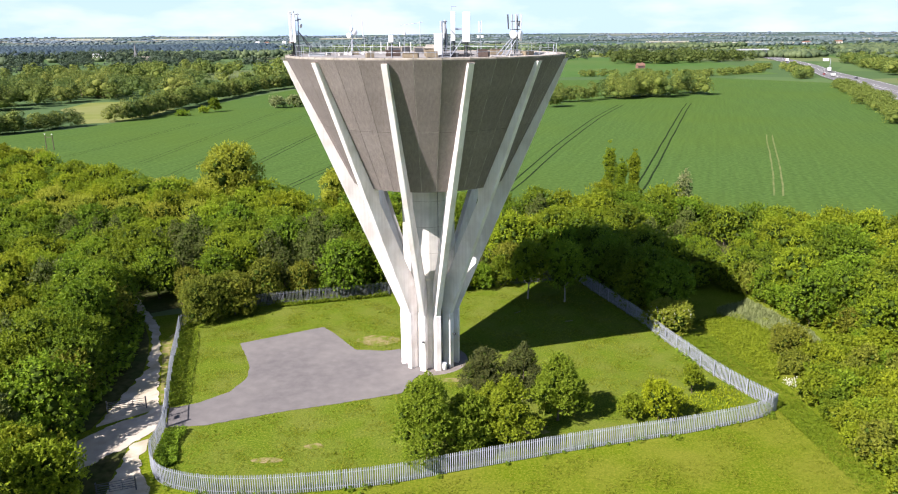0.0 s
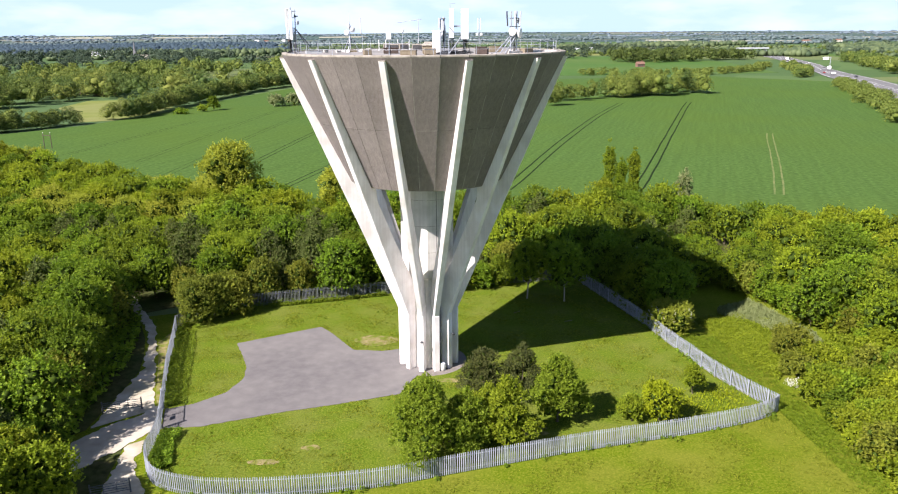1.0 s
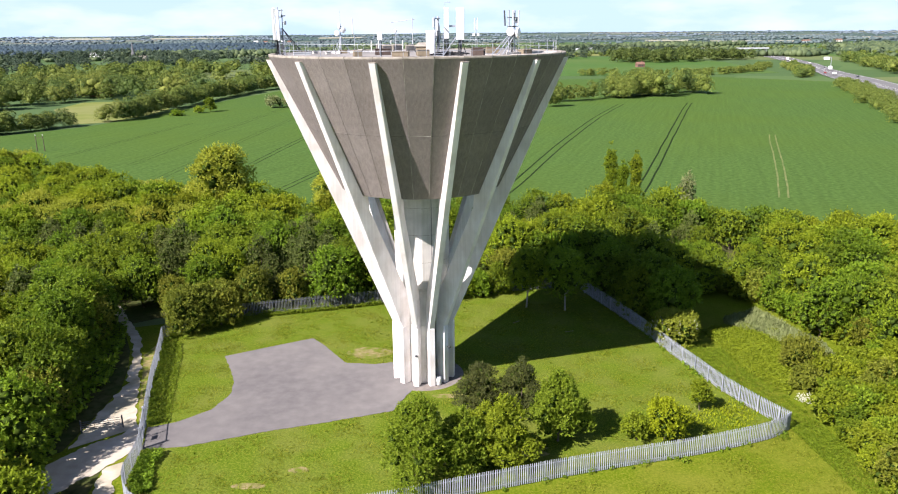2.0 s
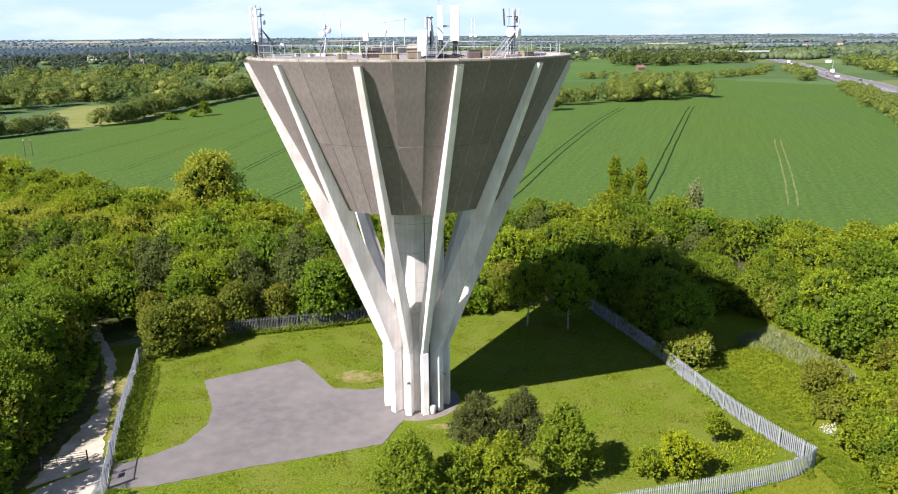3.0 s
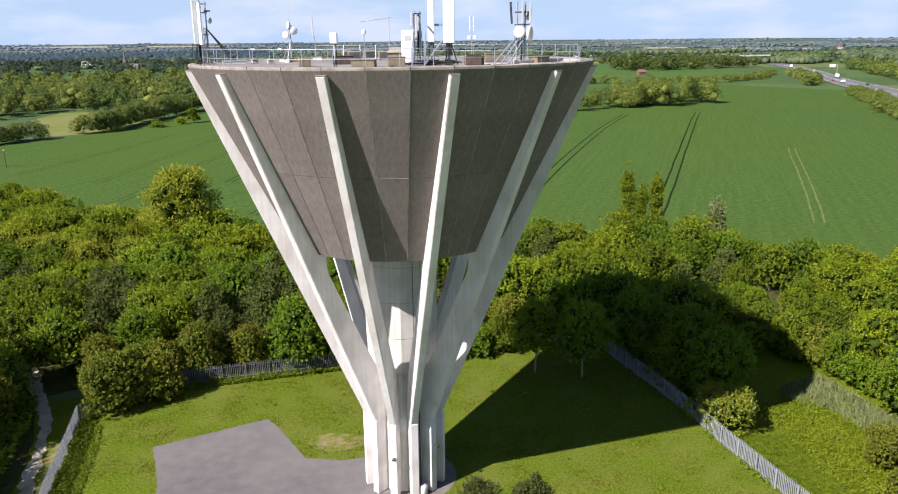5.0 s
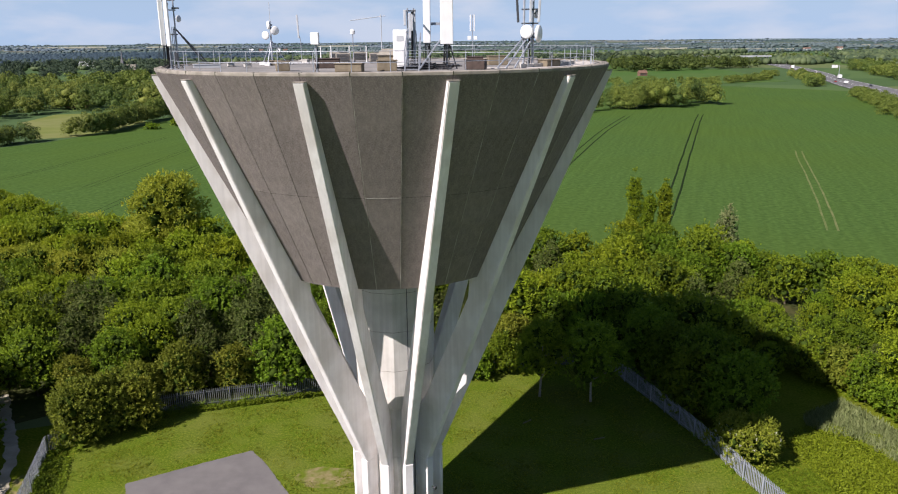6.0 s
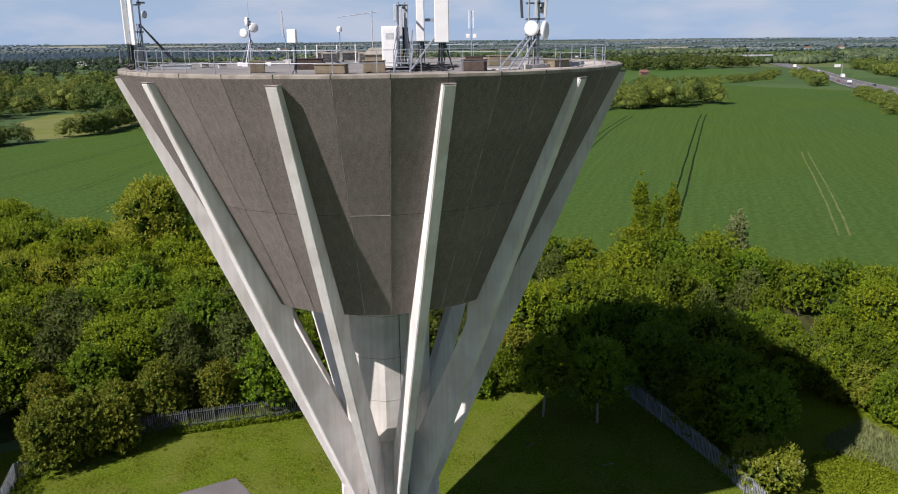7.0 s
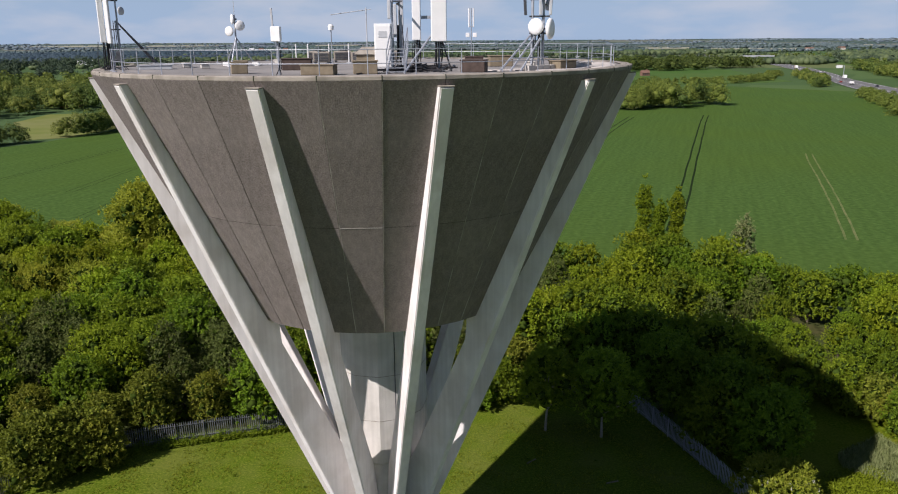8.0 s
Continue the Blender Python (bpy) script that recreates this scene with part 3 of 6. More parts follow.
def tramline(points, width, z, mat_, label):
    """A wheel track along plan points, with a slight wander."""
    line = even(smooth_line(points, 8), 20)
    a, b = [], []
    for k, (x, y) in enumerate(line):
        (x0, y0), (x1, y1) = line[max(k - 1, 0)], line[min(k + 1, len(line) - 1)]
        d = Vector((x1 - x0, y1 - y0)).normalized()
        c = Vector((x, y)) + Vector((noise.noise((k * 0.7, points[0][0], 1.0)), noise.noise((k * 0.7, points[0][1], 4.0)))) * 0.2
        s = Vector((d.y, -d.x)) * width / 2
        a.append(tuple(c + s))
        b.append(tuple(c - s))
    ribbon(a, b, z, "tramline", mat_, label, "tramline")


def wheel_pair(points, gap, width, mat_, label):
    """Both wheel tracks of one tramline."""
    d = Vector((points[-1][0] - points[0][0], points[-1][1] - points[0][1])).normalized()
    for side in (-0.5, 0.5):
        tramline([(x + d.y * gap * side, y - d.x * gap * side) for x, y in points], width, 0.028, mat_, label)


for points, gap, width, mat_ in (
        ([(16.6, 103.0), (21.4, 117.0), (32.1, 153.0), (49.1, 206.0), (73.0, 276.0), (95.5, 333.0)], 2.6, 0.55, M_SHADE_JOINT),
        ([(50.2, 103.0), (55.8, 118.0), (68.0, 152.5), (85.2, 201.5), (121.0, 303.0), (134.0, 338.0)], 2.4, 0.55, M_SHADE_JOINT),
        ([(82.6, 95.0), (101.0, 142.0), (118.0, 188.0), (125.4, 207.0)], 2.1, 0.45, M_PALE_SOIL),
        ([(-57.6, 150.0), (-53.0, 200.0), (-48.1, 246.0)], 2.0, 0.4, M_SHADE_JOINT), ([(-40.6, 108.0), (-36.0, 128.0), (-31.1, 150.0)], 2.0, 0.4, M_SHADE_JOINT),
        ([(-125.0, 165.0), (-118.0, 214.0), (-112.0, 262.0)], 2.0, 0.25, M_SHADE_JOINT), ([(-78.0, 120.0), (-74.0, 210.0), (-68.0, 300.0)], 2.0, 0.2, M_SHADE_JOINT), ([(-95.0, 150.0), (-90.0, 240.0), (-84.0, 330.0)], 2.0, 0.2, M_SHADE_JOINT)):
    wheel_pair(points, gap, width, mat_, "wheel track through the wheat, painted dark for the shade in the gap" if mat_ is M_SHADE_JOINT else "pale worn wheel track through the wheat")

# ---- motorway ----
ROAD_N = [(253, 347), (284, 448), (313, 560), (368, 727), (437, 989), (476, 1199), (520, 1600)]
ROAD_F = [(300, 405), (330, 510), (362, 640), (414, 800), (480, 1060), (515, 1260), (552, 1620)]
rn, rf = even(smooth_line([(215, 220)] + ROAD_N, 20), 60), even(smooth_line([(262, 270)] + ROAD_F, 20), 60)
ribbon(rn, rf, 0.35, "motorway", M_ROAD, "grey dual carriageway running to the horizon", "road")
for f in (0.06, 0.44, 0.56, 0.94):
    mid = [(a[0] + (b[0] - a[0]) * f, a[1] + (b[1] - a[1]) * f) for a, b in zip(rn, rf)]
    mid2 = [(a[0] + (b[0] - a[0]) * (f + 0.012), a[1] + (b[1] - a[1]) * (f + 0.012)) for a, b in zip(rn, rf)]
    ribbon(mid, mid2, 0.37, "road_marking", M_MARK, "white painted road edge line", "road marking")


# ---- the water tower ----
def polar(r, a, z):
    return (r * math.sin(a), -r * math.cos(a), z)


Z_LOW, Z_MID, Z_RIM = 22.85, 29.5, 36.58
def bowl_radius(z):
    return 8.7 + (z - Z_LOW) * 0.4885


tower = thing("water_tower", "tall flared concrete water tower with pale ribs and dark panels", "water tower")
core = lathe([(0.1, Z_LOW + 0.02), (bowl_radius(Z_LOW) - 0.014, Z_LOW + 0.02), (bowl_radius(Z_RIM) - 0.014, Z_RIM), (0.1, Z_RIM)], 36, A0 + radians(5))
part("bowl", core, M_JOINT, tower, "dark concrete tank bowl behind the panels")


def panel_mesh(z0, z1):
    bm = bmesh.new()
    vs = []
    for depth in (0.0, 0.13):
        for z in (z0, z1):
            r = (bowl_radius(z) - depth)
            for s in (-1, 1):
                x = s * (r * math.sin(radians(5)) - 0.018)
                vs.append(bm.verts.new((x, -r * math.cos(radians(5)), z)))
    for q in ((0, 1, 3, 2), (5, 4, 6, 7), (0, 2, 6, 4), (1, 5, 7, 3), (2, 3, 7, 6), (0, 4, 5, 1)):
        bm.faces.new([vs[i] for i in q])
    bmesh.ops.recalc_face_normals(bm, faces=bm.faces[:])
    bmesh.ops.bevel(bm, geom=bm.edges[:], offset=0.012, segments=1, affect="EDGES")
    me = bpy.data.meshes.new("panel")
    bm.to_mesh(me)
    bm.free()
    return me


for me in (panel_mesh(Z_LOW, Z_MID - 0.012), panel_mesh(Z_MID + 0.012, Z_RIM)):
    for c in range(36):
        ob = link_mesh("panel", me, M_PANEL, tower)
        ob.rotation_euler.z = A0 + radians(10 * c)

# old pale sealant left in some of the joints
seal_bm = bmesh.new()
sv = [seal_bm.verts.new((x, -(bowl_radius(z) + 0.004), z)) for z in (Z_LOW + 0.05, Z_RIM - 0.05) for x in (-0.017, 0.017)]
seal_bm.faces.new((sv[0], sv[1], sv[3], sv[2]))
seal_bm.faces.new([seal_bm.verts.new(v.co + Vector((0, 0.1, 0))) for v in (sv[2], sv[3], sv[1], sv[0])])
bmesh.ops.bridge_loops(seal_bm, edges=seal_bm.edges[:])
bmesh.ops.recalc_face_normals(seal_bm, faces=seal_bm.faces[:])
seal_me = bpy.data.meshes.new("sealant")
seal_bm.to_mesh(seal_me)
seal_bm.free()
for k in (-1, 0, 2, 3, 5, 6):
    link_mesh("sealant", seal_me, M_SEAL, tower).rotation_euler.z = A0 + radians(5 + 10 * k)
mid_bm = box(-bowl_radius(Z_MID) * math.sin(radians(5)) + 0.03, bowl_radius(Z_MID) * math.sin(radians(5)) - 0.03, -bowl_radius(Z_MID) * math.cos(radians(5)) - 0.004, -bowl_radius(Z_MID) * math.cos(radians(5)) + 0.08, Z_MID - 0.014, Z_MID + 0.014)
part("sealant", mid_bm, M_SEAL, tower).rotation_euler.z = A0

rim = lathe([(14.8, Z_RIM + 0.2), (15.35, Z_RIM + 0.2), (15.42, Z_RIM + 0.16), (15.415, Z_RIM + 0.02), (15.39, Z_RIM + 0.004), (14.8, Z_RIM + 0.004)], 36, A0 + radians(5), True)
part("rim", rim, M_RIM, tower, "weathered tan concrete rim round the roof")
rim_gap = box(-0.018, 0.018, -15.423, -14.9, Z_RIM + 0.03, Z_RIM + 0.205)
gap_me = bpy.data.meshes.new("rim_joint")
rim_gap.to_mesh(gap_me)
rim_gap.free()
for k in range(36):
    link_mesh("rim_joint", gap_me, M_SHADE_JOINT, tower).rotation_euler.z = A0 + radians(5 + 10 * k)
deck = lathe([(0.1, Z_RIM + 0.12), (14.8, Z_RIM + 0.12), (14.8, Z_RIM + 0.01), (0.1, Z_RIM + 0.01)], 36, A0 + radians(5))
part("roof_deck", deck, M_DECK, tower, "flat grey roof deck")

shaft = lathe([(0.1, Z_LOW + 0.05), (3.05, Z_LOW + 0.05), (3.05, 11.5), (2.55, 11.1), (0.1, 11.1)], 12, A0)
part("shaft", shaft, M_SHAFT, tower, "pale twelve-sided concrete shaft")
lower = lathe([(0.1, 11.15), (2.5, 11.15), (2.5, 7.1), (2.56, 7.05), (2.56, 0.0), (0.1, 0.0)], 24, A0)
part("lower_shaft", lower, M_SHAFT, tower, "grey recessed lower shaft")

# joints between the concrete lifts of the shaft
for z in (20.6, 17.6, 14.5):
    part("lift_joint", lathe([(3.0, z), (3.062, z), (3.062, z + 0.03), (3.0, z + 0.03)], 12, A0, True), M_RIM, tower)


def rib_mesh(width):
    outline = [(3.55, 6.95), (15.62, 36.22), (15.5, 36.3), (14.6, 36.3), (8.6, 23.0), (7.98, 22.6), (7.85, 21.2), (4.0, 13.4), (2.9, 11.3), (2.4, 9.0), (2.4, 6.95)]
    bm = bmesh.new()
    a, b = [bm.verts.new((-width / 2, -r, z)) for r, z in outline], [bm.verts.new((width / 2, -r, z)) for r, z in outline]
    bm.faces.new(a)
    bm.faces.new(b[::-1])
    n = len(outline)
    for k in range(n):
        bm.faces.new((a[k], b[k], b[(k + 1) % n], a[(k + 1) % n]))
    bmesh.ops.recalc_face_normals(bm, faces=bm.faces[:])
    long = [e for e in bm.edges if (e.verts[0].co - e.verts[1].co).length > 2]
    bmesh.ops.bevel(bm, geom=long, offset=0.05, segments=2, affect="EDGES")
    me = bpy.data.meshes.new("rib")
    bm.to_mesh(me)
    bm.free()
    return me


rib_me = rib_mesh(0.62)
foot_bm = box(-0.335, 0.335, -3.62, -2.3, 0.0, 6.98, bevel=0.04)
foot_me = bpy.data.meshes.new("rib_foot")
foot_bm.to_mesh(foot_me)
foot_bm.free()
cap_bm = box(-0.33, 0.33, -15.64, -14.7, 36.28, 36.335, bevel=0.015)
cap_me = bpy.data.meshes.new("cap")
cap_bm.to_mesh(cap_me)
cap_bm.free()
for k in range(12):
    rib = link_mesh("rib", rib_me, M_CONC, tower, "pale grey concrete rib")
    rib.rotation_euler.z = A0 + radians(15 + 30 * k)
    link_mesh("rib_foot", foot_me, M_CONC, rib, "upright foot of the rib")
    link_mesh("cap", cap_me, M_RIM, rib, "stained top of the rib")


# ---- palisade fence ----
PALE_STEP, FENCE_H = 0.205, 2.05
fence = thing("palisade_fence", "galvanised steel palisade fence round the tower's lawn", "fence")


def pale_bmesh(h):
    """One pale of bent sheet: a shallow W section with a pointed head."""
    bm = bmesh.new()
    xs = ((-0.052, 0.0), (-0.02, -0.026), (0.02, -0.026), (0.052, 0.0))
    rows = []
    for dy in (0.0, 0.006):
        low = [bm.verts.new((x, y + dy, 0.05)) for x, y in xs]
        high = [bm.verts.new((x, y + dy, h - 0.12)) for x, y in xs]
        tip = bm.verts.new((0, -0.02 + dy, h))
        rows.append((low, high, tip))
        for i in range(3):
            bm.faces.new((low[i], low[i + 1], high[i + 1], high[i]))
            bm.faces.new((high[i], high[i + 1], tip))
    for i in (0, 3):
        bm.faces.new((rows[0][0][i], rows[0][1][i], rows[1][1][i], rows[1][0][i]))
    bmesh.ops.recalc_face_normals(bm, faces=bm.faces[:])
    return bm


pale_src = pale_bmesh(FENCE_H)
pale_me = bpy.data.meshes.new("pale")
pale_src.to_mesh(pale_me)
post_me = bpy.data.meshes.new("post")
pb = box(-0.05, 0.05, 0.03, 0.13, 0.0, FENCE_H - 0.12, bevel=0.01)
pb.to_mesh(post_me)
post_me_old = post_me.copy()
pb.free()
rest, dull = bmesh.new(), bmesh.new()
kept = 0
for run, near in ((FRONT, True), (RIGHT, False), (BACK, False), (LEFT, False), (LEFT2, False)):
    line = smooth_line(run, 0.5)
    length = sum(math.dist(a, b) for a, b in zip(line, line[1:]))
    pts = even(line, max(2, int(length / PALE_STEP)))
    for i, (x, y) in enumerate(pts):
        x2, y2 = pts[min(i + 1, len(pts) - 1)]
        x1, y1 = pts[max(i - 1, 0)]
        turn = math.atan2(y2 - y1, x2 - x1)
        m = Matrix.Translation((x, y, 0)) @ Matrix.Rotation(turn + random.gauss(0, 0.03), 4, "Z") @ Matrix.Rotation(random.gauss(0, 0.008), 4, "Y")
        if near and kept < 300 and x > -25.0:
            kept += 1
            ob = link_mesh("pale", pale_me, M_PALE, fence)
            ob.matrix_basis = m
        else:
            tmp = pale_me
            into = dull if run is BACK else rest
            vs = [into.verts.new(m @ v.co) for v in tmp.vertices]
            for f in tmp.polygons:
                into.faces.new([vs[j] for j in f.vertices])
        if i % 13 == 6 or i in (0, len(pts) - 1):
            ob = link_mesh("post", post_me_old if run is BACK else post_me, M_PALE_SHADE if run is BACK else M_PALE, fence)
            ob.matrix_basis = m
    for z in (0.35, FENCE_H - 0.4):
        bm = bmesh.new()
        ring = None
        knots = pts[::6] + ([pts[-1]] if (len(pts) - 1) % 6 else [])
        for k, (x, y) in enumerate(knots):
            (x1, y1), (x2, y2) = knots[max(k - 1, 0)], knots[min(k + 1, len(knots) - 1)]
            turn = math.atan2(y2 - y1, x2 - x1)
            nx, ny = -math.sin(turn), math.cos(turn)
            now = [bm.verts.new((x + nx * o, y + ny * o, h)) for o, h in ((0.008, z), (0.05, z), (0.05, z + 0.05), (0.008, z + 0.05))]
            if ring:
                for j in range(4):
                    bm.faces.new((ring[j], ring[(j + 1) % 4], now[(j + 1) % 4], now[j]))
            else:
                bm.faces.new(now)
            ring = now
        bm.faces.new(ring[::-1])
        bmesh.ops.recalc_face_normals(bm, faces=bm.faces[:])
        part("rail", bm, M_PALE_SHADE if run is BACK else M_PALE, fence)
pale_src.free()
tagged(part("palisade_rest", rest, M_PALE, fence), kind="stuff")
tagged(part("palisade_back", dull, M_PALE_SHADE, fence, "steel pales with greenish blotches, darkened by painted shade"), kind="stuff")

# the gate in the fence, closed across the yard's mouth
gate = thing("metal_gate", "closed galvanised double gate with a dark notice board", "gate")
ga, gb = Vector((-28.3, -12.3, 0)), Vector((-27.0, -16.6, 0))
gd = (gb - ga).normalized()
gm = Matrix.Translation(ga) @ Matrix.Rotation(math.atan2(gd.y, gd.x), 4, "Z")
gl = (gb - ga).length
for x in (0.0, gl):
    part("gate_post", box(x - 0.09, x + 0.09, -0.09, 0.09, 0, 2.35, gm, 0.01), M_PALE, gate)
for x0, x1 in ((0.12, gl / 2 - 0.03), (gl / 2 + 0.03, gl - 0.12)):
    bm = bmesh.new()
    for z in (0.15, 2.1):
        add_box(bm, x0, x1, -0.03, 0.03, z, z + 0.07, gm)
    for x in (x0, x1 - 0.06):
        add_box(bm, x, x + 0.06, -0.03, 0.03, 0.1, 2.17, gm)
    leaf = part("gate_leaf", bm, M_PALE, gate)
    n = int((x1 - x0) / 0.26)
    for k in range(1, n):
        x = x0 + (x1 - x0) * k / n
        part("bar", box(x - 0.012, x + 0.012, -0.015, 0.015, 0.2, 2.1, gm), M_PALE, leaf)
part("notice_board", box(gl / 2 + 0.35, gl / 2 + 1.1, -0.06, -0.04, 0.85, 1.35, gm), M_BLUE, gate, "blue notice board")
part("lock_box", box(gl / 2 - 0.14, gl / 2 + 0.14, -0.06, 0.06, 1.0, 1.28, gm, 0.02), M_STEEL, gate, "dark lock box")


# ---- trees ----
def unit(a):
    return a / np.linalg.norm(a, axis=1)[:, None]


def skin_points(rng, centres, radii, count, flat=0.0):
    """Places over the skins of overlapping lobes, and the way out of each."""
    centres, radii = np.asarray(centres, float), np.asarray(radii, float)
    w = radii ** 2 / (radii ** 2).sum()
    lobe = rng.choice(len(radii), count * 2, p=w)
    d = unit(rng.normal(size=(count * 2, 3)))
    d[:, 2] = np.where(d[:, 2] < -0.45, -d[:, 2], d[:, 2])
    r = radii[lobe] * rng.uniform(0.72, 1.0, count * 2) * rng.uniform(1.0, 1.25, count * 2)
    p = centres[lobe] + d * r[:, None] * np.array([1, 1, 1 - flat])
    deep = np.zeros(len(p), bool)
    for c, q in zip(centres, radii):
        deep |= np.linalg.norm(p - c, axis=1) < 0.68 * q
    return p[~deep][:count], d[~deep][:count]


def leaf_cloud(rng, centres, radii, count, size, flat=0.0, thin=1.0, lift=0.5):
    """Single leaves over the lobes, as vertices and faces: for small plants and far crowns."""
    p, d = skin_points(rng, centres, radii, int(count * 1.8), flat)
    n = len(p)
    nrm = unit(d + rng.normal(scale=0.75, size=(n, 3)) + np.array([0, 0, lift]))
    t = unit(np.cross(nrm, rng.normal(size=(n, 3))))
    b = np.cross(nrm, t)
    s = size * 0.74 * rng.uniform(0.55, 1.35, n)[:, None]
    fold = nrm * s * 0.22
    v = np.stack([p - t * s * 0.6 - b * s * 0.38 * thin, p - t * s * 0.6 + b * s * 0.38 * thin + fold, p + t * s * 0.6 + fold], 1).reshape(-1, 3)
    return v, np.arange(n * 3).reshape(n, 3)


def shoot_cloud(rng, centres, radii, count, size, thin=1.0, rise=0.6, leaves=6):
    """Leafy shoots that stand out of the lobes, each a twig's worth of leaves with dark gaps between."""
    p, d = skin_points(rng, centres, radii, int(count * 1.75 / leaves))
    n = len(p)
    axis = unit(d * 0.75 + np.array([0, 0, rise]) + rng.normal(scale=0.32, size=(n, 3)))
    length = size * rng.uniform(1.1, 3.0, n) * (0.75 + 0.5 * rng.random(n))
    out = []
    for j in range(leaves):
        u = (j + rng.uniform(0.0, 0.9, n)) / leaves
        side = unit(np.cross(axis, rng.normal(size=(n, 3))))
        t = unit(axis * (0.35 + 0.5 * u)[:, None] + side * (1.0 - 0.45 * u)[:, None] + rng.normal(scale=0.15, size=(n, 3)))
        b = unit(np.cross(t, axis + rng.normal(scale=0.5, size=(n, 3))))
        s = (size * (1.12 - 0.5 * u) * rng.uniform(0.7, 1.25, n))[:, None]
        root = p + axis * (length * (u - 0.35))[:, None]
        out.append(np.stack([root - b * s * 0.42 * thin, root + b * s * 0.42 * thin, root + t * s * 1.05 - np.array([0, 0, 0.12]) * s], 1))
    v = np.stack(out, 1).reshape(-1, 3)
    return v, np.arange(len(v)).reshape(-1, 3)


ICO = bmesh.new()
bmesh.ops.create_icosphere(ICO, subdivisions=1, radius=1)
ICO_V, ICO_F = np.array([v.co[:] for v in ICO.verts]), np.array([[v.index for v in f.verts] for f in ICO.faces])
ICO.free()


def joined(pieces):
    vs, fs, n = [], [], 0
    for v, f in pieces:
        vs.append(v)
        fs.append(f + n)
        n += len(v)
    return np.concatenate(vs), np.concatenate(fs)


def mesh_of(name, v, f, mat_, inner=0, inner_mat=None):
    """A triangle mesh; its last `inner` faces take inner_mat."""
    me = bpy.data.meshes.new(name)
    me.vertices.add(len(v))
    me.vertices.foreach_set("co", np.ascontiguousarray(v, np.float32).ravel())
    me.loops.add(len(f) * 3)
    me.loops.foreach_set("vertex_index", np.ascontiguousarray(f, np.int32).ravel())
    me.polygons.add(len(f))
    me.polygons.foreach_set("loop_start", np.arange(len(f), dtype=np.int32) * 3)
    me.update(calc_edges=True)
    me.materials.append(mat_)
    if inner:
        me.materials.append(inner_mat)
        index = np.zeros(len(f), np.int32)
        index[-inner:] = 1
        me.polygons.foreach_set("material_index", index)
    return me


def crown_of(rng, height, radius, low, lobes, count, size, shape="round", thin=1.0):
    """The lobes of one crown, its leaves, and dark cores that paint its inner shade."""
    c, r = [], []
    for k in range(lobes):
        u = (k + rng.uniform(0.1, 0.9)) / lobes
        z = low + (height - low) * (0.12 + 0.74 * u)
        if shape == "cone":
            spread = radius * (1 - u) * 0.8
        elif shape == "ovate":
            spread = radius * (1 - 0.92 * u) ** 0.6
        elif shape == "column":
            spread = radius * 0.35
        else:
            spread = radius * 0.78 * math.sqrt(max(0.05, 1 - (1.75 * u - 0.75) ** 2))
        a = k * 2.4 + rng.uniform(-0.5, 0.5)
        q = rng.uniform(0.35, 1.0) * spread if k < lobes - 1 else 0.1 * spread
        rr = radius * rng.uniform(0.26, 0.42) * min(1.0, math.sqrt(38 / lobes)) * {"cone": 1.2 - 0.8 * u, "ovate": 1.05 - 0.45 * u}.get(shape, 1.0)
        c.append((q * math.cos(a), q * math.sin(a), min(z, height - rr * 1.3)))
        r.append(rr)
    for k in range(lobes * 3 // 4):
        i = int(rng.integers(lobes))
        out = rng.normal(size=3) * np.array([1, 1, 0.5]) + np.array([0, 0, 0.8])
        out /= np.linalg.norm(out)
        rr = r[i] * rng.uniform(0.3, 0.5)
        c.append(tuple(np.array(c[i]) + out * (r[i] * 0.95 + rr * 0.5)))
        r.append(rr)
    c.append((0.05 * radius, 0.0, height - radius * 0.14))
    r.append(radius * 0.15)
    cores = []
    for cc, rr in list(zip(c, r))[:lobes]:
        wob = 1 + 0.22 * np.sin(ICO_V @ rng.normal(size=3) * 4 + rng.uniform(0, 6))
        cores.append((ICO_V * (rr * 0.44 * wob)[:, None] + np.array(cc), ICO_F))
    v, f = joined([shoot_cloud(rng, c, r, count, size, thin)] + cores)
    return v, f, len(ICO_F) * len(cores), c


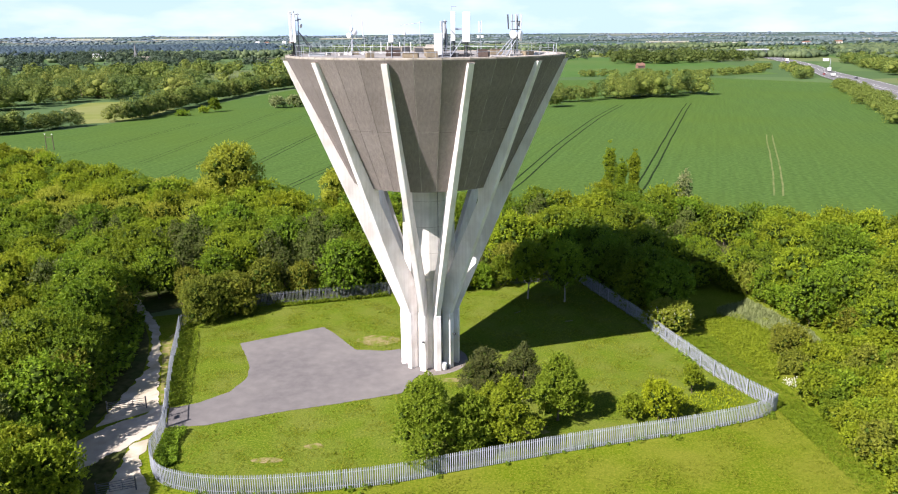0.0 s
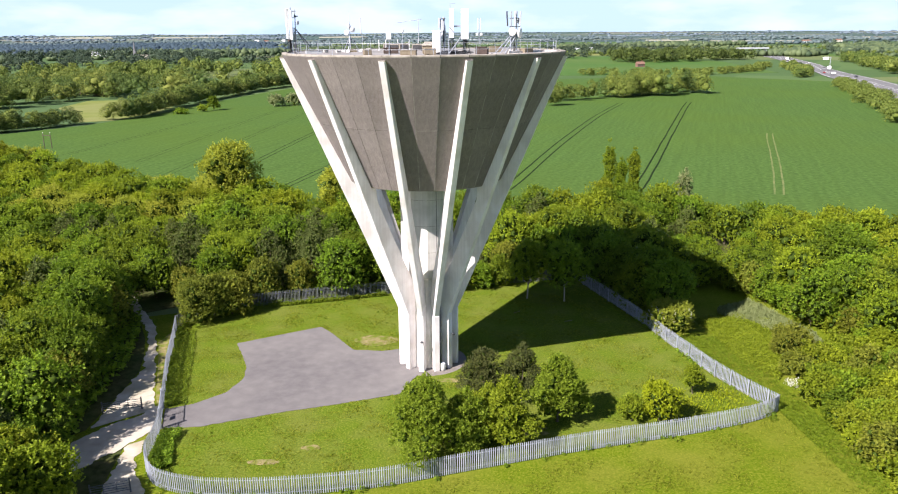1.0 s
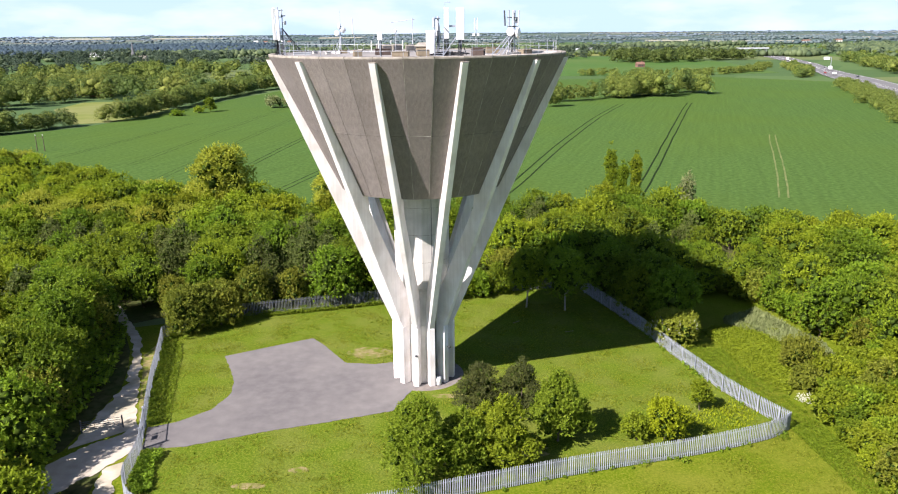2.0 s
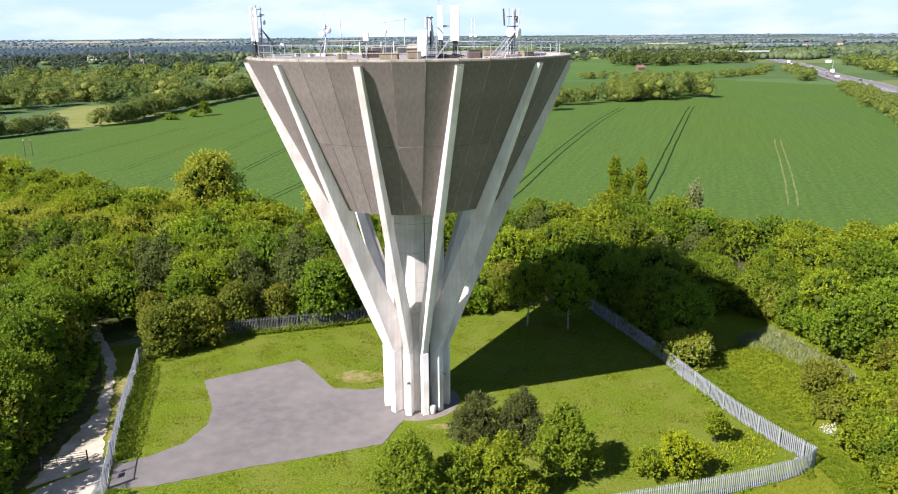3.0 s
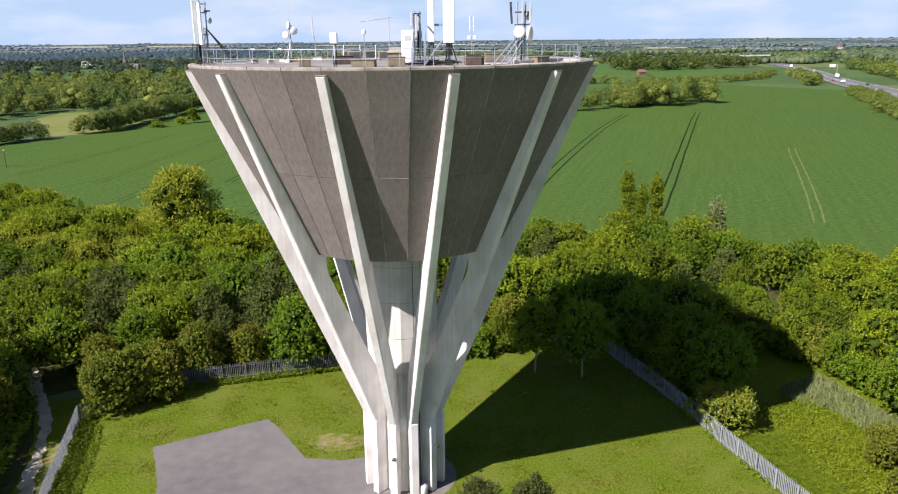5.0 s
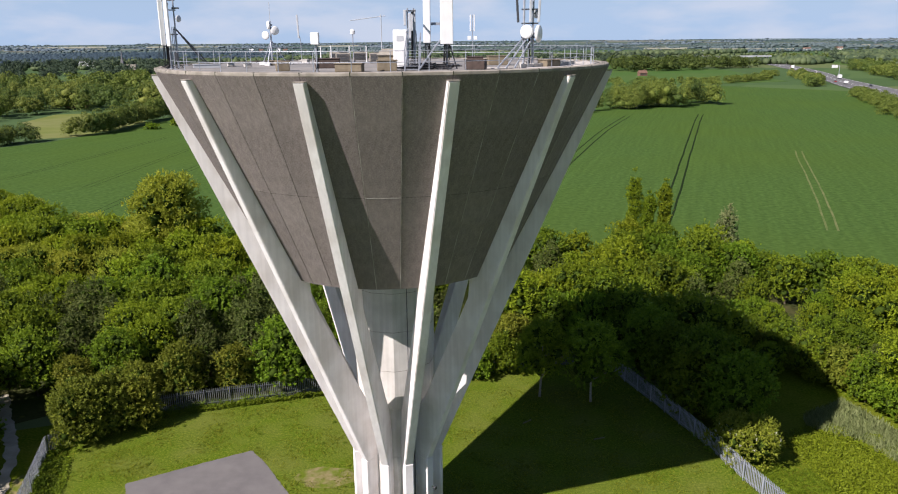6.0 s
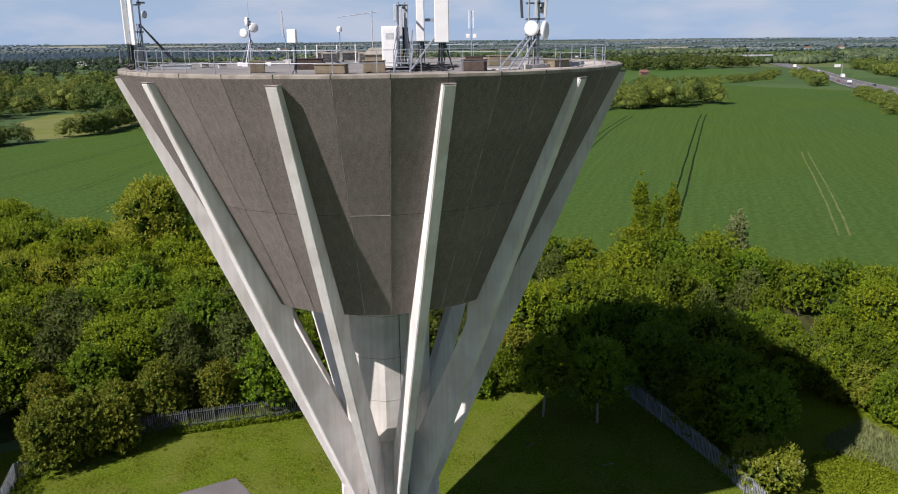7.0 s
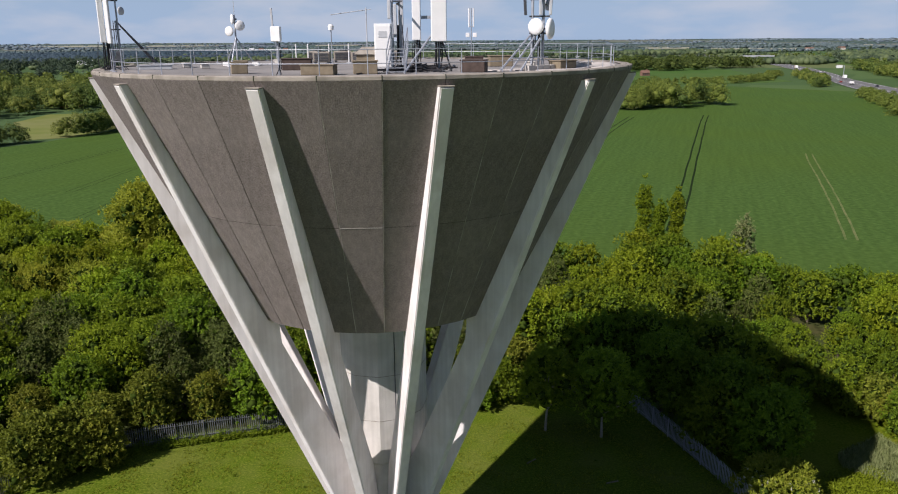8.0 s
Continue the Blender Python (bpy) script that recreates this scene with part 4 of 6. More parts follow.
def tree_parts(seed, height, radius, low, lobes, count, size, leaf, shape="round", trunk_r=0.16, bark=None, thin=1.0):
    rng = np.random.default_rng(seed)
    v, f, inner, centres = crown_of(rng, height, radius, low, lobes, count, size, shape, thin)
    crown = mesh_of("crown", v, f, leaf, inner, M_INNER_SHADE)
    bm = bmesh.new()
    lean = rng.normal(scale=0.15, size=2)
    top = (lean[0], lean[1], low + (height - low) * 0.6)
    add_tube(bm, [(0, 0, -0.1), (lean[0] * 0.3, lean[1] * 0.3, low * 0.5), (lean[0] * 0.7, lean[1] * 0.7, low + 0.3), top], [trunk_r * 1.25, trunk_r, trunk_r * 0.85, trunk_r * 0.3], 7)
    for cc in centres[:6]:
        z0 = low * 0.75 + 0.4 * (cc[2] - low)
        add_tube(bm, [(lean[0] * 0.6, lean[1] * 0.6, max(0.3, z0)), (cc[0] * 0.5, cc[1] * 0.5, (z0 + cc[2]) / 2 + 0.1), cc], [trunk_r * 0.5, trunk_r * 0.34, trunk_r * 0.12], 5)
    bmesh.ops.recalc_face_normals(bm, faces=bm.faces[:])
    trunk = bpy.data.meshes.new("trunk")
    bm.to_mesh(trunk)
    bm.free()
    trunk.materials.append(bark or M_BARK)
    return trunk, crown


def place_tree(name, meshes, x, y, scale, turn, label, category="tree", group="", z=0.0, squash=1.0):
    root = thing(name, label, category, group, (x, y, z))
    root.rotation_euler.z = turn
    root.scale = (scale, scale, scale * squash)
    link_mesh("trunk", meshes[0], None, root)
    link_mesh("crown", meshes[1], None, root)
    return root


# woods: kinds of tree, each in a few shapes
KINDS = {
    "maple": ([tree_parts(10 + k, 8.6 + 0.5 * k, 4.3, 0.7, 44, 3100, 0.32, L_MAPLE) for k in range(4)], "yellow-green field maple in the wood", "maple_tree"),
    "oak": ([tree_parts(20 + k, 8.2 + 0.6 * k, 4.3, 0.6, 44, 3100, 0.32, L_OAK) for k in range(4)], "deep green oak in the wood", "oak_tree"),
    "pine": ([tree_parts(30 + k, 8.8 + 0.5 * k, 3.3, 0.6, 36, 3800, 0.27, L_PINE, "ovate", thin=0.75) for k in range(3)], "dark grey-green pine in the wood", "pine_tree"),
    "thorn": ([tree_parts(40 + k, 6.2 + 0.5 * k, 3.0, 0.3, 26, 3200, 0.26, L_BUSH) for k in range(2)], "olive green thorn tree at the wood's edge", "thorn_tree"),
}
KINDS["willow"] = ([tree_parts(70 + k, 8.8 + 0.5 * k, 4.0, 0.7, 40, 3600, 0.28, L_WILLOW, thin=0.7) for k in range(2)], "pale yellow-green willow in the wood", "willow_tree")
FAR_KINDS = {
    "maple": [tree_parts(50 + k, 8.6 + 0.5 * k, 4.3, 0.7, 38, 2300, 0.4, L_MAPLE) for k in range(3)],
    "oak": [tree_parts(60 + k, 8.4 + 0.5 * k, 4.3, 0.7, 38, 2300, 0.4, L_OAK) for k in range(3)],
}
WOOD = [(-150, 120), (-128, 138), (-100, 114), (-76, 93), (-60, 84), (-45, 77), (-24, 64), (16, 62), (36, 68), (60, 56), (82, 40), (100, 28), (110, -20), (85, -50), (62, -45), (60, -10), (54, 4),
        (51.5, 9), (50, 15), (48, 20.5), (45.5, 24.5), (42, 26.5), (36, 27.5), (31, 28), (25.5, 32.5), (14, 30.9), (-7, 26.3), (-20, 22.6), (-28, 20.2), (-37, 20), (-43, 16), (-42, 8), (-39, 0), (-38, -8),
        (-37.5, -16), (-35, -24), (-32, -30), (-30, -42), (-50, -60), (-80, -30), (-110, 20), (-140, 70)]
sheet("woodland_floor", WOOD, -0.05, M_LITTER, "dark leaf litter and ivy under the trees", "woodland floor", 0.05)
TRACK_MID = [((a[0] + b[0]) / 2, (a[1] + b[1]) / 2) for a, b in zip(TRACK_L + LOW_PATH[0], TRACK_R + LOW_PATH[1])]
rng = np.random.default_rng(5)
spots = []
for _ in range(9000):
    x, y = rng.uniform(-135, 108), rng.uniform(-58, 139)
    if abs(x - 3) > 0.64 * (y + 88) + 9 or not inside(x, y, WOOD) or near_line(x, y, TRACK_MID, 4.3 if y < 8 else 3.0):
        continue
    gap = 3.6 if y < 50 else 4.2
    if any((x - a) ** 2 + (y - b) ** 2 < gap * gap for a, b in spots):
        continue
    spots.append((x, y))
for x, y in spots:
    u = noise.noise((x / 17, y / 17, 3.0)) + rng.normal(scale=0.16)
    v = noise.noise((x / 12, y / 12, 9.0)) + rng.normal(scale=0.12)
    edge = y > 54 + 0.1 * abs(x) or x > 58
    kind = "pine" if v > 0.24 and not edge and not near_line(x, y, WOOD[20:28], 4.0) else ("maple" if u > (-0.22 if edge else (0.14 if x < -28 and y < 34 else (0.3 if -24 < x < 32 and y < 46 else (0.22 if x > 30 and y < 50 else 0.03)))) else "oak")
    if near_line(x, y, [(-80, 62), (-60, 58), (-46, 56)], 4.5):
        kind = "willow"
    elif near_line(x, y, WOOD[1:6], 4.5) and kind != "pine":
        kind = "willow" if rng.random() < 0.35 else "maple"
    if near_line(x, y, WOOD[17:], 2.5) and rng.random() < 0.3:
        kind = "thorn"
    meshes, label, name = KINDS[kind]
    if kind in FAR_KINDS and (y > 47 or x > 62):
        meshes = FAR_KINDS[kind]
    s = rng.uniform(0.82, 1.14) * (0.92 if kind != "pine" else 0.95)
    if 28 < x < 58 and 18 < y < 47:
        s *= 1.08 if x < 36 else (0.9 if x < 41 else 0.6)
    place_tree(name, meshes[rng.integers(len(meshes))], x, y, s, rng.uniform(0, 6.28), label, group="trees of the wood")


# ---- trees and shrubs of the compound ----
def single(name, seed, x, y, h, r, low, lobes, count, size, leaf, label, shape="round", trunk_r=0.14, bark=None, thin=1.0, category="tree", group=""):
    return place_tree(name, tree_parts(seed, h, r, low, lobes, count, size, leaf, shape, trunk_r, bark, thin), x, y, 1.0, seed * 0.7, label, category, group)


single("sycamore_tree", 101, 0.3, -22.7, 8.6, 3.6, 0.9, 30, 11000, 0.22, L_LAWNTREE, "broad fresh green sycamore beside the palisade fence", "ovate", trunk_r=0.2)
single("maple_tree", 102, 4.3, -20.9, 6.4, 2.7, 0.3, 20, 6900, 0.22, L_LAWNTREE, "mid-green maple beside the palisade fence", "ovate")
single("maple_tree", 103, 7.9, -20.4, 7.4, 2.8, 0.5, 22, 7800, 0.22, L_FRESH, "yellow-green maple on the lawn near the fence", "ovate")
single("maple_tree", 172, 6.3, -18.4, 5.6, 2.4, 0.3, 18, 5400, 0.22, L_FRESH, "young yellow-green maple on the lawn", "ovate")
single("oak_tree", 104, 13.6, -15.6, 7.6, 3.1, 0.6, 24, 8400, 0.22, L_LAWNTREE, "pointed fresh green oak standing on the lawn", "ovate")
single("pine_tree", 105, 6.2, -10.2, 5.9, 2.9, 0.2, 26, 7800, 0.22, L_DARK, "dark bushy pine on the lawn", "ovate", thin=0.6)
single("pine_tree", 106, 10.4, -10.8, 6.7, 2.5, 0.2, 26, 7800, 0.22, L_DARK, "dark upright pine on the lawn", "ovate", thin=0.6)
single("lime_shrub", 107, 24.0, -15.6, 4.4, 2.3, 0.2, 26, 3600, 0.2, L_LIME, "bright yellow-green shrub near the fence", trunk_r=0.07, category="shrub")
single("lime_shrub", 108, 21.3, -15.6, 2.9, 1.5, 0.2, 14, 2000, 0.2, L_BRAMBLE, "low yellow-green shrub on the lawn", trunk_r=0.05, category="shrub")
single("small_tree", 109, 29.4, -9.6, 3.5, 1.35, 0.4, 14, 1700, 0.2, L_YOUNG, "small green sapling in long grass", trunk_r=0.06)
single("birch_tree", 110, 14.2, 22.0, 9.0, 3.2, 2.4, 25, 4680, 0.29, L_OAK, "green tree with a thin pale trunk on the lawn", trunk_r=0.12, bark=M_BIRCH)
single("birch_tree", 111, 19.6, 20.6, 9.4, 3.6, 2.4, 27, 4940, 0.29, L_OAK, "green tree with a thin pale trunk on the lawn", trunk_r=0.12, bark=M_BIRCH)
single("oak_tree", 112, 31.0, 18.6, 9.4, 4.2, 0.6, 30, 5460, 0.29, L_OAK, "broad dark green oak outside the fence", trunk_r=0.2)
single("oak_tree", 113, 27.0, 26.0, 9.2, 4.0, 0.6, 30, 4940, 0.29, L_OAK, "broad dark green oak outside the fence", trunk_r=0.2)
single("oak_tree", 119, 33.2, 14.2, 8.4, 3.9, 0.3, 30, 5720, 0.29, L_OAK, "dark green oak hanging over the fence", trunk_r=0.16)
for k, (x, y, h) in enumerate(((-42.0, -6.0, 8.6), (-43.0, -15.0, 8.2), (-42.0, -22.5, 8.0), (-43.5, 3.0, 10.0), (-39.0, -28.5, 7.5), (-44.6, 11.0, 10.0))):
    single("oak_tree", 140 + k, x, y, h, 3.9, 0.5, 30, 4680, 0.29, L_OAK, "deep green oak leaning over the stone track", trunk_r=0.2)
for k, (x, y, h, leaf) in enumerate(((-34.6, -29.6, 7.2, L_MAPLE), (-31.2, -31.4, 6.6, L_MAPLE), (-34.8, -33.2, 7.0, L_MAPLE), (-39.2, -26.8, 7.6, L_BUSH), (-39.6, -12.4, 6.4, L_BUSH), (-39.8, -20.4, 6.6, L_OAK))):
    single("maple_tree" if leaf is L_MAPLE else "oak_tree", 160 + k, x, y, h, 3.3, 0.3, 30, 4420, 0.29, leaf, "leafy green tree overhanging the gravel lane", trunk_r=0.14)
hawthorn = single("hawthorn_bush", 114, 31.9, 8.6, 4.5, 3.7, 0.1, 30, 5000, 0.24, L_BLOSSOM, "yellow-green hawthorn with white blossom leaning over the fence", trunk_r=0.08, category="bush")
hv, hf = shoot_cloud(np.random.default_rng(214), [(1.6, 1.4, 2.8), (2.2, -0.6, 2.2), (-1.8, -1.6, 1.4), (0.6, -2.2, 2.4)], [1.4, 1.2, 1.0, 1.0], 230, 0.18, 0.5, 0.2, 9)
link_mesh("blossom", mesh_of("blossom", hv, hf, L_WHITE), None, hawthorn, "sprays of white blossom")
single("oak_tree", 151, 29.4, 17.2, 7.6, 3.4, 0.3, 28, 4940, 0.29, L_OAK, "dark green oak hanging over the fence", trunk_r=0.16)
single("oak_tree", 152, 28.3, 21.8, 8.4, 3.4, 0.3, 28, 4940, 0.29, L_OAK, "dark green oak hanging over the fence", trunk_r=0.16)
single("thorn_bush", 115, -32.4, 13.2, 6.6, 3.5, 0.2, 34, 5600, 0.26, L_BUSH, "broad olive thorn bush over the fence's corner", trunk_r=0.12, category="bush")
single("thorn_bush", 116, -28.6, 16.2, 5.4, 3.0, 0.2, 30, 4600, 0.26, L_BUSH, "broad olive thorn bush over the fence", trunk_r=0.12, category="bush")
single("thorn_bush", 170, -30.8, 15.0, 6.4, 3.2, 0.2, 30, 4600, 0.26, L_BUSH, "broad olive thorn bush over the fence", trunk_r=0.12, category="bush")
for k, (x, y, h) in enumerate(((4.6, 26.6, 4.6), (7.4, 27.4, 3.8), (10.6, 28.2, 5.0))):
    single("back_shrub", 176 + k, x, y, h, 2.3, 0.1, 20, 2600, 0.26, L_OAK if k else L_YOUNG, "leafy green shrub against the back fence", trunk_r=0.08, category="shrub")
single("thorn_bush", 117, 44.5, 0.5, 3.8, 3.0, 0.1, 26, 3600, 0.25, L_BUSH, "brownish thorn bush at the wood's edge", trunk_r=0.09, category="bush")
single("thorn_bush", 118, 43.0, -5.0, 2.6, 2.0, 0.1, 10, 1800, 0.3, L_BUSH, "low brownish thorn bush at the wood's edge", trunk_r=0.08, category="bush")
single("willow_tree", 120, -43.8, 73.0, 17.2, 7.2, 1.2, 40, 12000, 0.36, L_WILLOW, "tall yellow-green willow standing over the wood", trunk_r=0.35)
single("willow_tree", 124, -21.5, 66.5, 12.5, 3.8, 2.0, 22, 3200, 0.4, L_WILLOW, "yellow-green willow at the field's edge", trunk_r=0.25)
for k, (x, y, h) in enumerate(((36.9, 75.5, 16.4), (39.2, 74.5, 12.6), (41.8, 74.0, 14.8))):
    single("poplar_tree", 121 + k, x, y, h, 2.1, 0.8, 40, 5200, 0.26, L_YOUNG, "slim upright poplar at the field's edge", "column", 0.16)
single("grey_willow", 126, 51.5, 69.5, 11.0, 2.4, 0.6, 22, 1800, 0.36, L_GRASS, "pale grey-green willow at the field's edge", trunk_r=0.14)


# ---- undergrowth, long grass, weeds ----
def along(line, step, spread, seed):
    rng2 = np.random.default_rng(seed)
    ln = even(line, max(2, int(sum(math.dist(a, b) for a, b in zip(line, line[1:])) / step)))
    return [(x + rng2.normal(scale=spread), y + rng2.normal(scale=spread)) for x, y in ln]


def tufts(name, outline, count, size, h, mat_, label, seed, thin=1.0, upright=0.0):
    rng2 = np.random.default_rng(seed)
    xs, ys = [p[0] for p in outline], [p[1] for p in outline]
    pts = []
    while len(pts) < count:
        x, y = rng2.uniform(min(xs), max(xs)), rng2.uniform(min(ys), max(ys))
        if inside(x, y, outline):
            pts.append((x, y, h * (0.15 + 0.85 * rng2.random()) * (0.6 + 0.6 * noise.noise((x / 2.2, y / 2.2, seed)) + 0.2)))
    p = np.array(pts)
    n = len(p)
    nrm = rng2.normal(size=(n, 3)) * (0.6 + upright) + np.array([0, 0, 1.0 - upright])
    nrm /= np.linalg.norm(nrm, axis=1)[:, None]
    t = np.cross(nrm, rng2.normal(size=(n, 3)))
    t[:, 2] += upright * 2 * np.sign(t[:, 2])
    t /= np.linalg.norm(t, axis=1)[:, None]
    b = np.cross(nrm, t)
    s = size * rng2.uniform(0.5, 1.4, n)[:, None]
    v = np.stack([p - t * s * 0.6, p + b * s * 0.36 * thin, p + t * s * 0.6, p - b * s * 0.36 * thin], 1).reshape(-1, 3)
    v[:, 2] = np.maximum(v[:, 2], -0.02)
    i = np.arange(n)[:, None] * 4
    f = np.concatenate([np.concatenate([i, i + 1, i + 2], 1), np.concatenate([i, i + 2, i + 3], 1)])
    return tagged(link_mesh(name, mesh_of(name, v, f, mat_), None), label, "undergrowth", kind="stuff")


def inside_all(x, y, outline):
    """Which of many plan points lie in an outline."""
    hit = np.zeros(len(x), bool)
    for (ax, ay), (bx, by) in zip(outline, outline[1:] + outline[:1]):
        if ay != by:
            hit ^= ((ay > y) != (by > y)) & (x < (bx - ax) * (y - ay) / (by - ay) + ax)
    return hit


def grass(name, outline, holes, count, low, high, mat_, label, seed, patch=3.0):
    """Blades in small tufts, thicker in some patches than in others, over a plan outline."""
    rng2 = np.random.default_rng(seed)
    xs, ys = [p[0] for p in outline], [p[1] for p in outline]
    x, y = rng2.uniform(min(xs), max(xs), count * 3), rng2.uniform(min(ys), max(ys), count * 3)
    keep = inside_all(x, y, outline)
    for hole in holes:
        keep &= ~inside_all(x, y, hole)
    x, y = x[keep][:count], y[keep][:count]
    thick = np.array([noise.noise((a / patch, b / patch, seed)) + 0.6 * noise.noise((a / 0.7, b / 0.7, seed + 3)) for a, b in zip(x, y)])
    keep = thick > rng2.uniform(-0.55, 0.35, len(x))
    x, y, thick = x[keep], y[keep], thick[keep]
    n = len(x)
    a, lean = rng2.uniform(0, 6.28, n), rng2.normal(scale=1.3, size=(n, 2))
    h = rng2.uniform(low, high, n) * (0.8 + 0.5 * thick)
    w = h * rng2.uniform(0.35, 0.7, n)
    zero = np.full(n, 0.004)
    v = np.stack([np.stack([x - w * np.cos(a), y - w * np.sin(a), zero], 1), np.stack([x + w * np.cos(a), y + w * np.sin(a), zero], 1),
                  np.stack([x + h * lean[:, 0], y + h * lean[:, 1], h], 1)], 1).reshape(-1, 3)
    return tagged(link_mesh(name, mesh_of(name, v, np.arange(n * 3).reshape(n, 3), mat_), None), label, "grass", kind="stuff")


tufts("bramble", [(36.8, 12.5), (41.6, 15.0), (46.6, 11.8), (48.2, 6.0), (44.5, -1.0), (40.2, -6.5), (37.8, -0.5)], 30000, 0.15, 0.5, L_BRAMBLE, "low yellow-green bramble thicket outside the fence", 3)
tufts("long_grass", [(41.0, 16.6), (46.6, 20.0), (50.5, 7.0), (50.0, 3.0), (46.4, 4.0), (44.4, 10.8), (40.4, 14.4)], 13000, 0.55, 0.6, L_GRASS, "pale grey-green long grass beside the wood", 4, 0.25, 0.7)
grass("lush_grass", [(32.2, 6.0), (36.0, 13.0), (37.2, 12.5), (38.0, -0.5), (40.3, -6.5), (41.0, -16.0), (41.2, -28.0), (42.0, -42.0), (38.5, -42.0), (38.4, -28.0), (37.8, -18.0), (37.4, -13.8), (35.6, -9.8), (33.7, -4.9), (32.4, -0.2)], [], 60000, 0.06, 0.18, L_LUSH, "lush green grass between the fence and the brambles", 81, 6.0)
tufts("long_grass", [(26.0, -12.0), (31.0, -9.2), (33.6, -7.0), (35.4, -10.4), (33.0, -13.6), (27.0, -13.6)], 900, 0.3, 0.3, L_LIME, "yellow flowering weeds in the corner of the lawn", 6, 0.5, 0.3)
tufts("ivy", [(-34.2, 10.0), (-32.7, 5.0), (-30.5, -3.5), (-28.0, -11.8), (-26.2, -11.2), (-28.4, -3.0), (-30.5, 5.6), (-32.0, 10.0)], 6500, 0.16, 0.3, L_OAK, "dark green ivy and long grass inside the fence", 11)
tufts("ivy", [(-26.6, -17.4), (-26.0, -22.4), (-24.6, -24.6), (-23.4, -23.6), (-24.6, -19.6), (-24.4, -17.2)], 3600, 0.18, 0.7, L_OAK, "dark green ivy and shrubs beside the gate", 12)
tufts("ivy", [(-27.0, 18.4), (-20.5, 20.4), (-13.8, 22.1), (-7.0, 24.0), (-7.0, 23.4), (-13.8, 21.4), (-20.5, 19.6), (-27.0, 17.4)], 3000, 0.2, 0.6, L_OAK, "nettles and ivy along the back fence", 13)
tufts("wood_floor_plants", [(-34, 24), (-20, 24.0), (-7, 27.6), (14, 32.2), (25, 34), (25, 40), (-34, 34)], 5000, 0.6, 1.3, L_OAK, "dark green undergrowth behind the fence", 8)
tufts("wood_floor_plants", [(-41.5, 16), (-38.8, 8), (-36.4, -2), (-36.0, -14), (-33.5, -23), (-30, -30), (-34, -34), (-42, -20), (-46, 4), (-48, 16)], 6000, 0.5, 1.2, L_OAK, "dark green undergrowth beside the track", 9)
tufts("cow_parsley", [(40.3, -7.6), (42.2, -6.6), (42.6, -8.4), (40.9, -9.2)], 420, 0.13, 0.9, L_WHITE, "white flowering cow parsley at the thicket's edge", 17)
# the low thicket along the verge
THICKET = [(41.5, -46), (40.9, -28), (41.2, -17.5), (42.2, -10.0), (44.0, -4.5), (47.5, -2.0), (52.5, 2.0), (54, 6), (60, -4), (66, -46)]
shrubs = [tree_parts(150 + k, 3.0 + 0.4 * k, 2.2, 0.1, 18, 1500, 0.3, leaf, trunk_r=0.06) for k, leaf in enumerate((L_BRAMBLE, L_OAK, L_MAPLE, L_BUSH))]
rng = np.random.default_rng(15)
bushes = []
for _ in range(4000):
    x, y = rng.uniform(41, 66), rng.uniform(-40, 6)
    if x - 3 < 0.64 * (y + 88) + 4 and inside(x, y, THICKET) and all((x - a) ** 2 + (y - b) ** 2 > 1.9 ** 2 for a, b in bushes):
        bushes.append((x, y))
for x, y in bushes:
    k = int(rng.choice(4, p=(0.4, 0.3, 0.2, 0.1)))
    place_tree("thicket_shrub", shrubs[k], x, y, rng.uniform(0.65, 1.15), rng.uniform(0, 6.28), "dense green shrub in the thicket beside the verge", "shrub", "shrubs of the thicket")
for x, y in along([(41.5, 31), (44.5, 27), (47.3, 22.5), (49.6, 16.5), (51.3, 10.5), (53.0, 6.0)], 1.7, 0.35, 16):
    k = int(rng.choice(4, p=(0.45, 0.05, 0.2, 0.3)))
    place_tree("edge_shrub", shrubs[k], x + 1.2, y + 0.6, rng.uniform(0.75, 1.25), rng.uniform(0, 6.28), "spreading yellow-green shrub at the wood's edge", "shrub", "shrubs at the wood's edge")
rng = np.random.default_rng(77)
for run, n, off, seed in ((FRONT, 45, -0.2, 21), (RIGHT[:7], 50, 0.3, 22), (LEFT, 150, 0.7, 23), (BACK[1:], 120, -0.5, 24)):
    pieces = []
    for x, y in (even(smooth_line(run, 0.5), 400)[int(k)] for k in rng.integers(0, 400, n)):
        r = rng.uniform(0.1, 0.42) * (1.5 if seed == 24 else 1.0)
        pieces.append(leaf_cloud(rng, [(x + rng.normal(scale=0.35), y + off + rng.normal(scale=0.3), r * 0.5)], [r], 26, 0.2))
    v, f = joined(pieces)
    tagged(link_mesh("weeds", mesh_of("weeds", v, f, L_OAK), None), "tufts of green weeds along the fence", "weeds", kind="stuff")

ROUND = [(4.7 * math.cos(k * 0.26), 4.7 * math.sin(k * 0.26)) for k in range(24)]
TRACK_HOLES = [TRACK_L + TRACK_R[::-1], LANE[0] + LANE[1][::-1], LOW_PATH[0] + LOW_PATH[1][::-1]]
grass("lawn_grass", COMPOUND, [PAVED, ROUND], 120000, 0.05, 0.14, L_BLADE, "tufty mown grass of the lawn", 78)
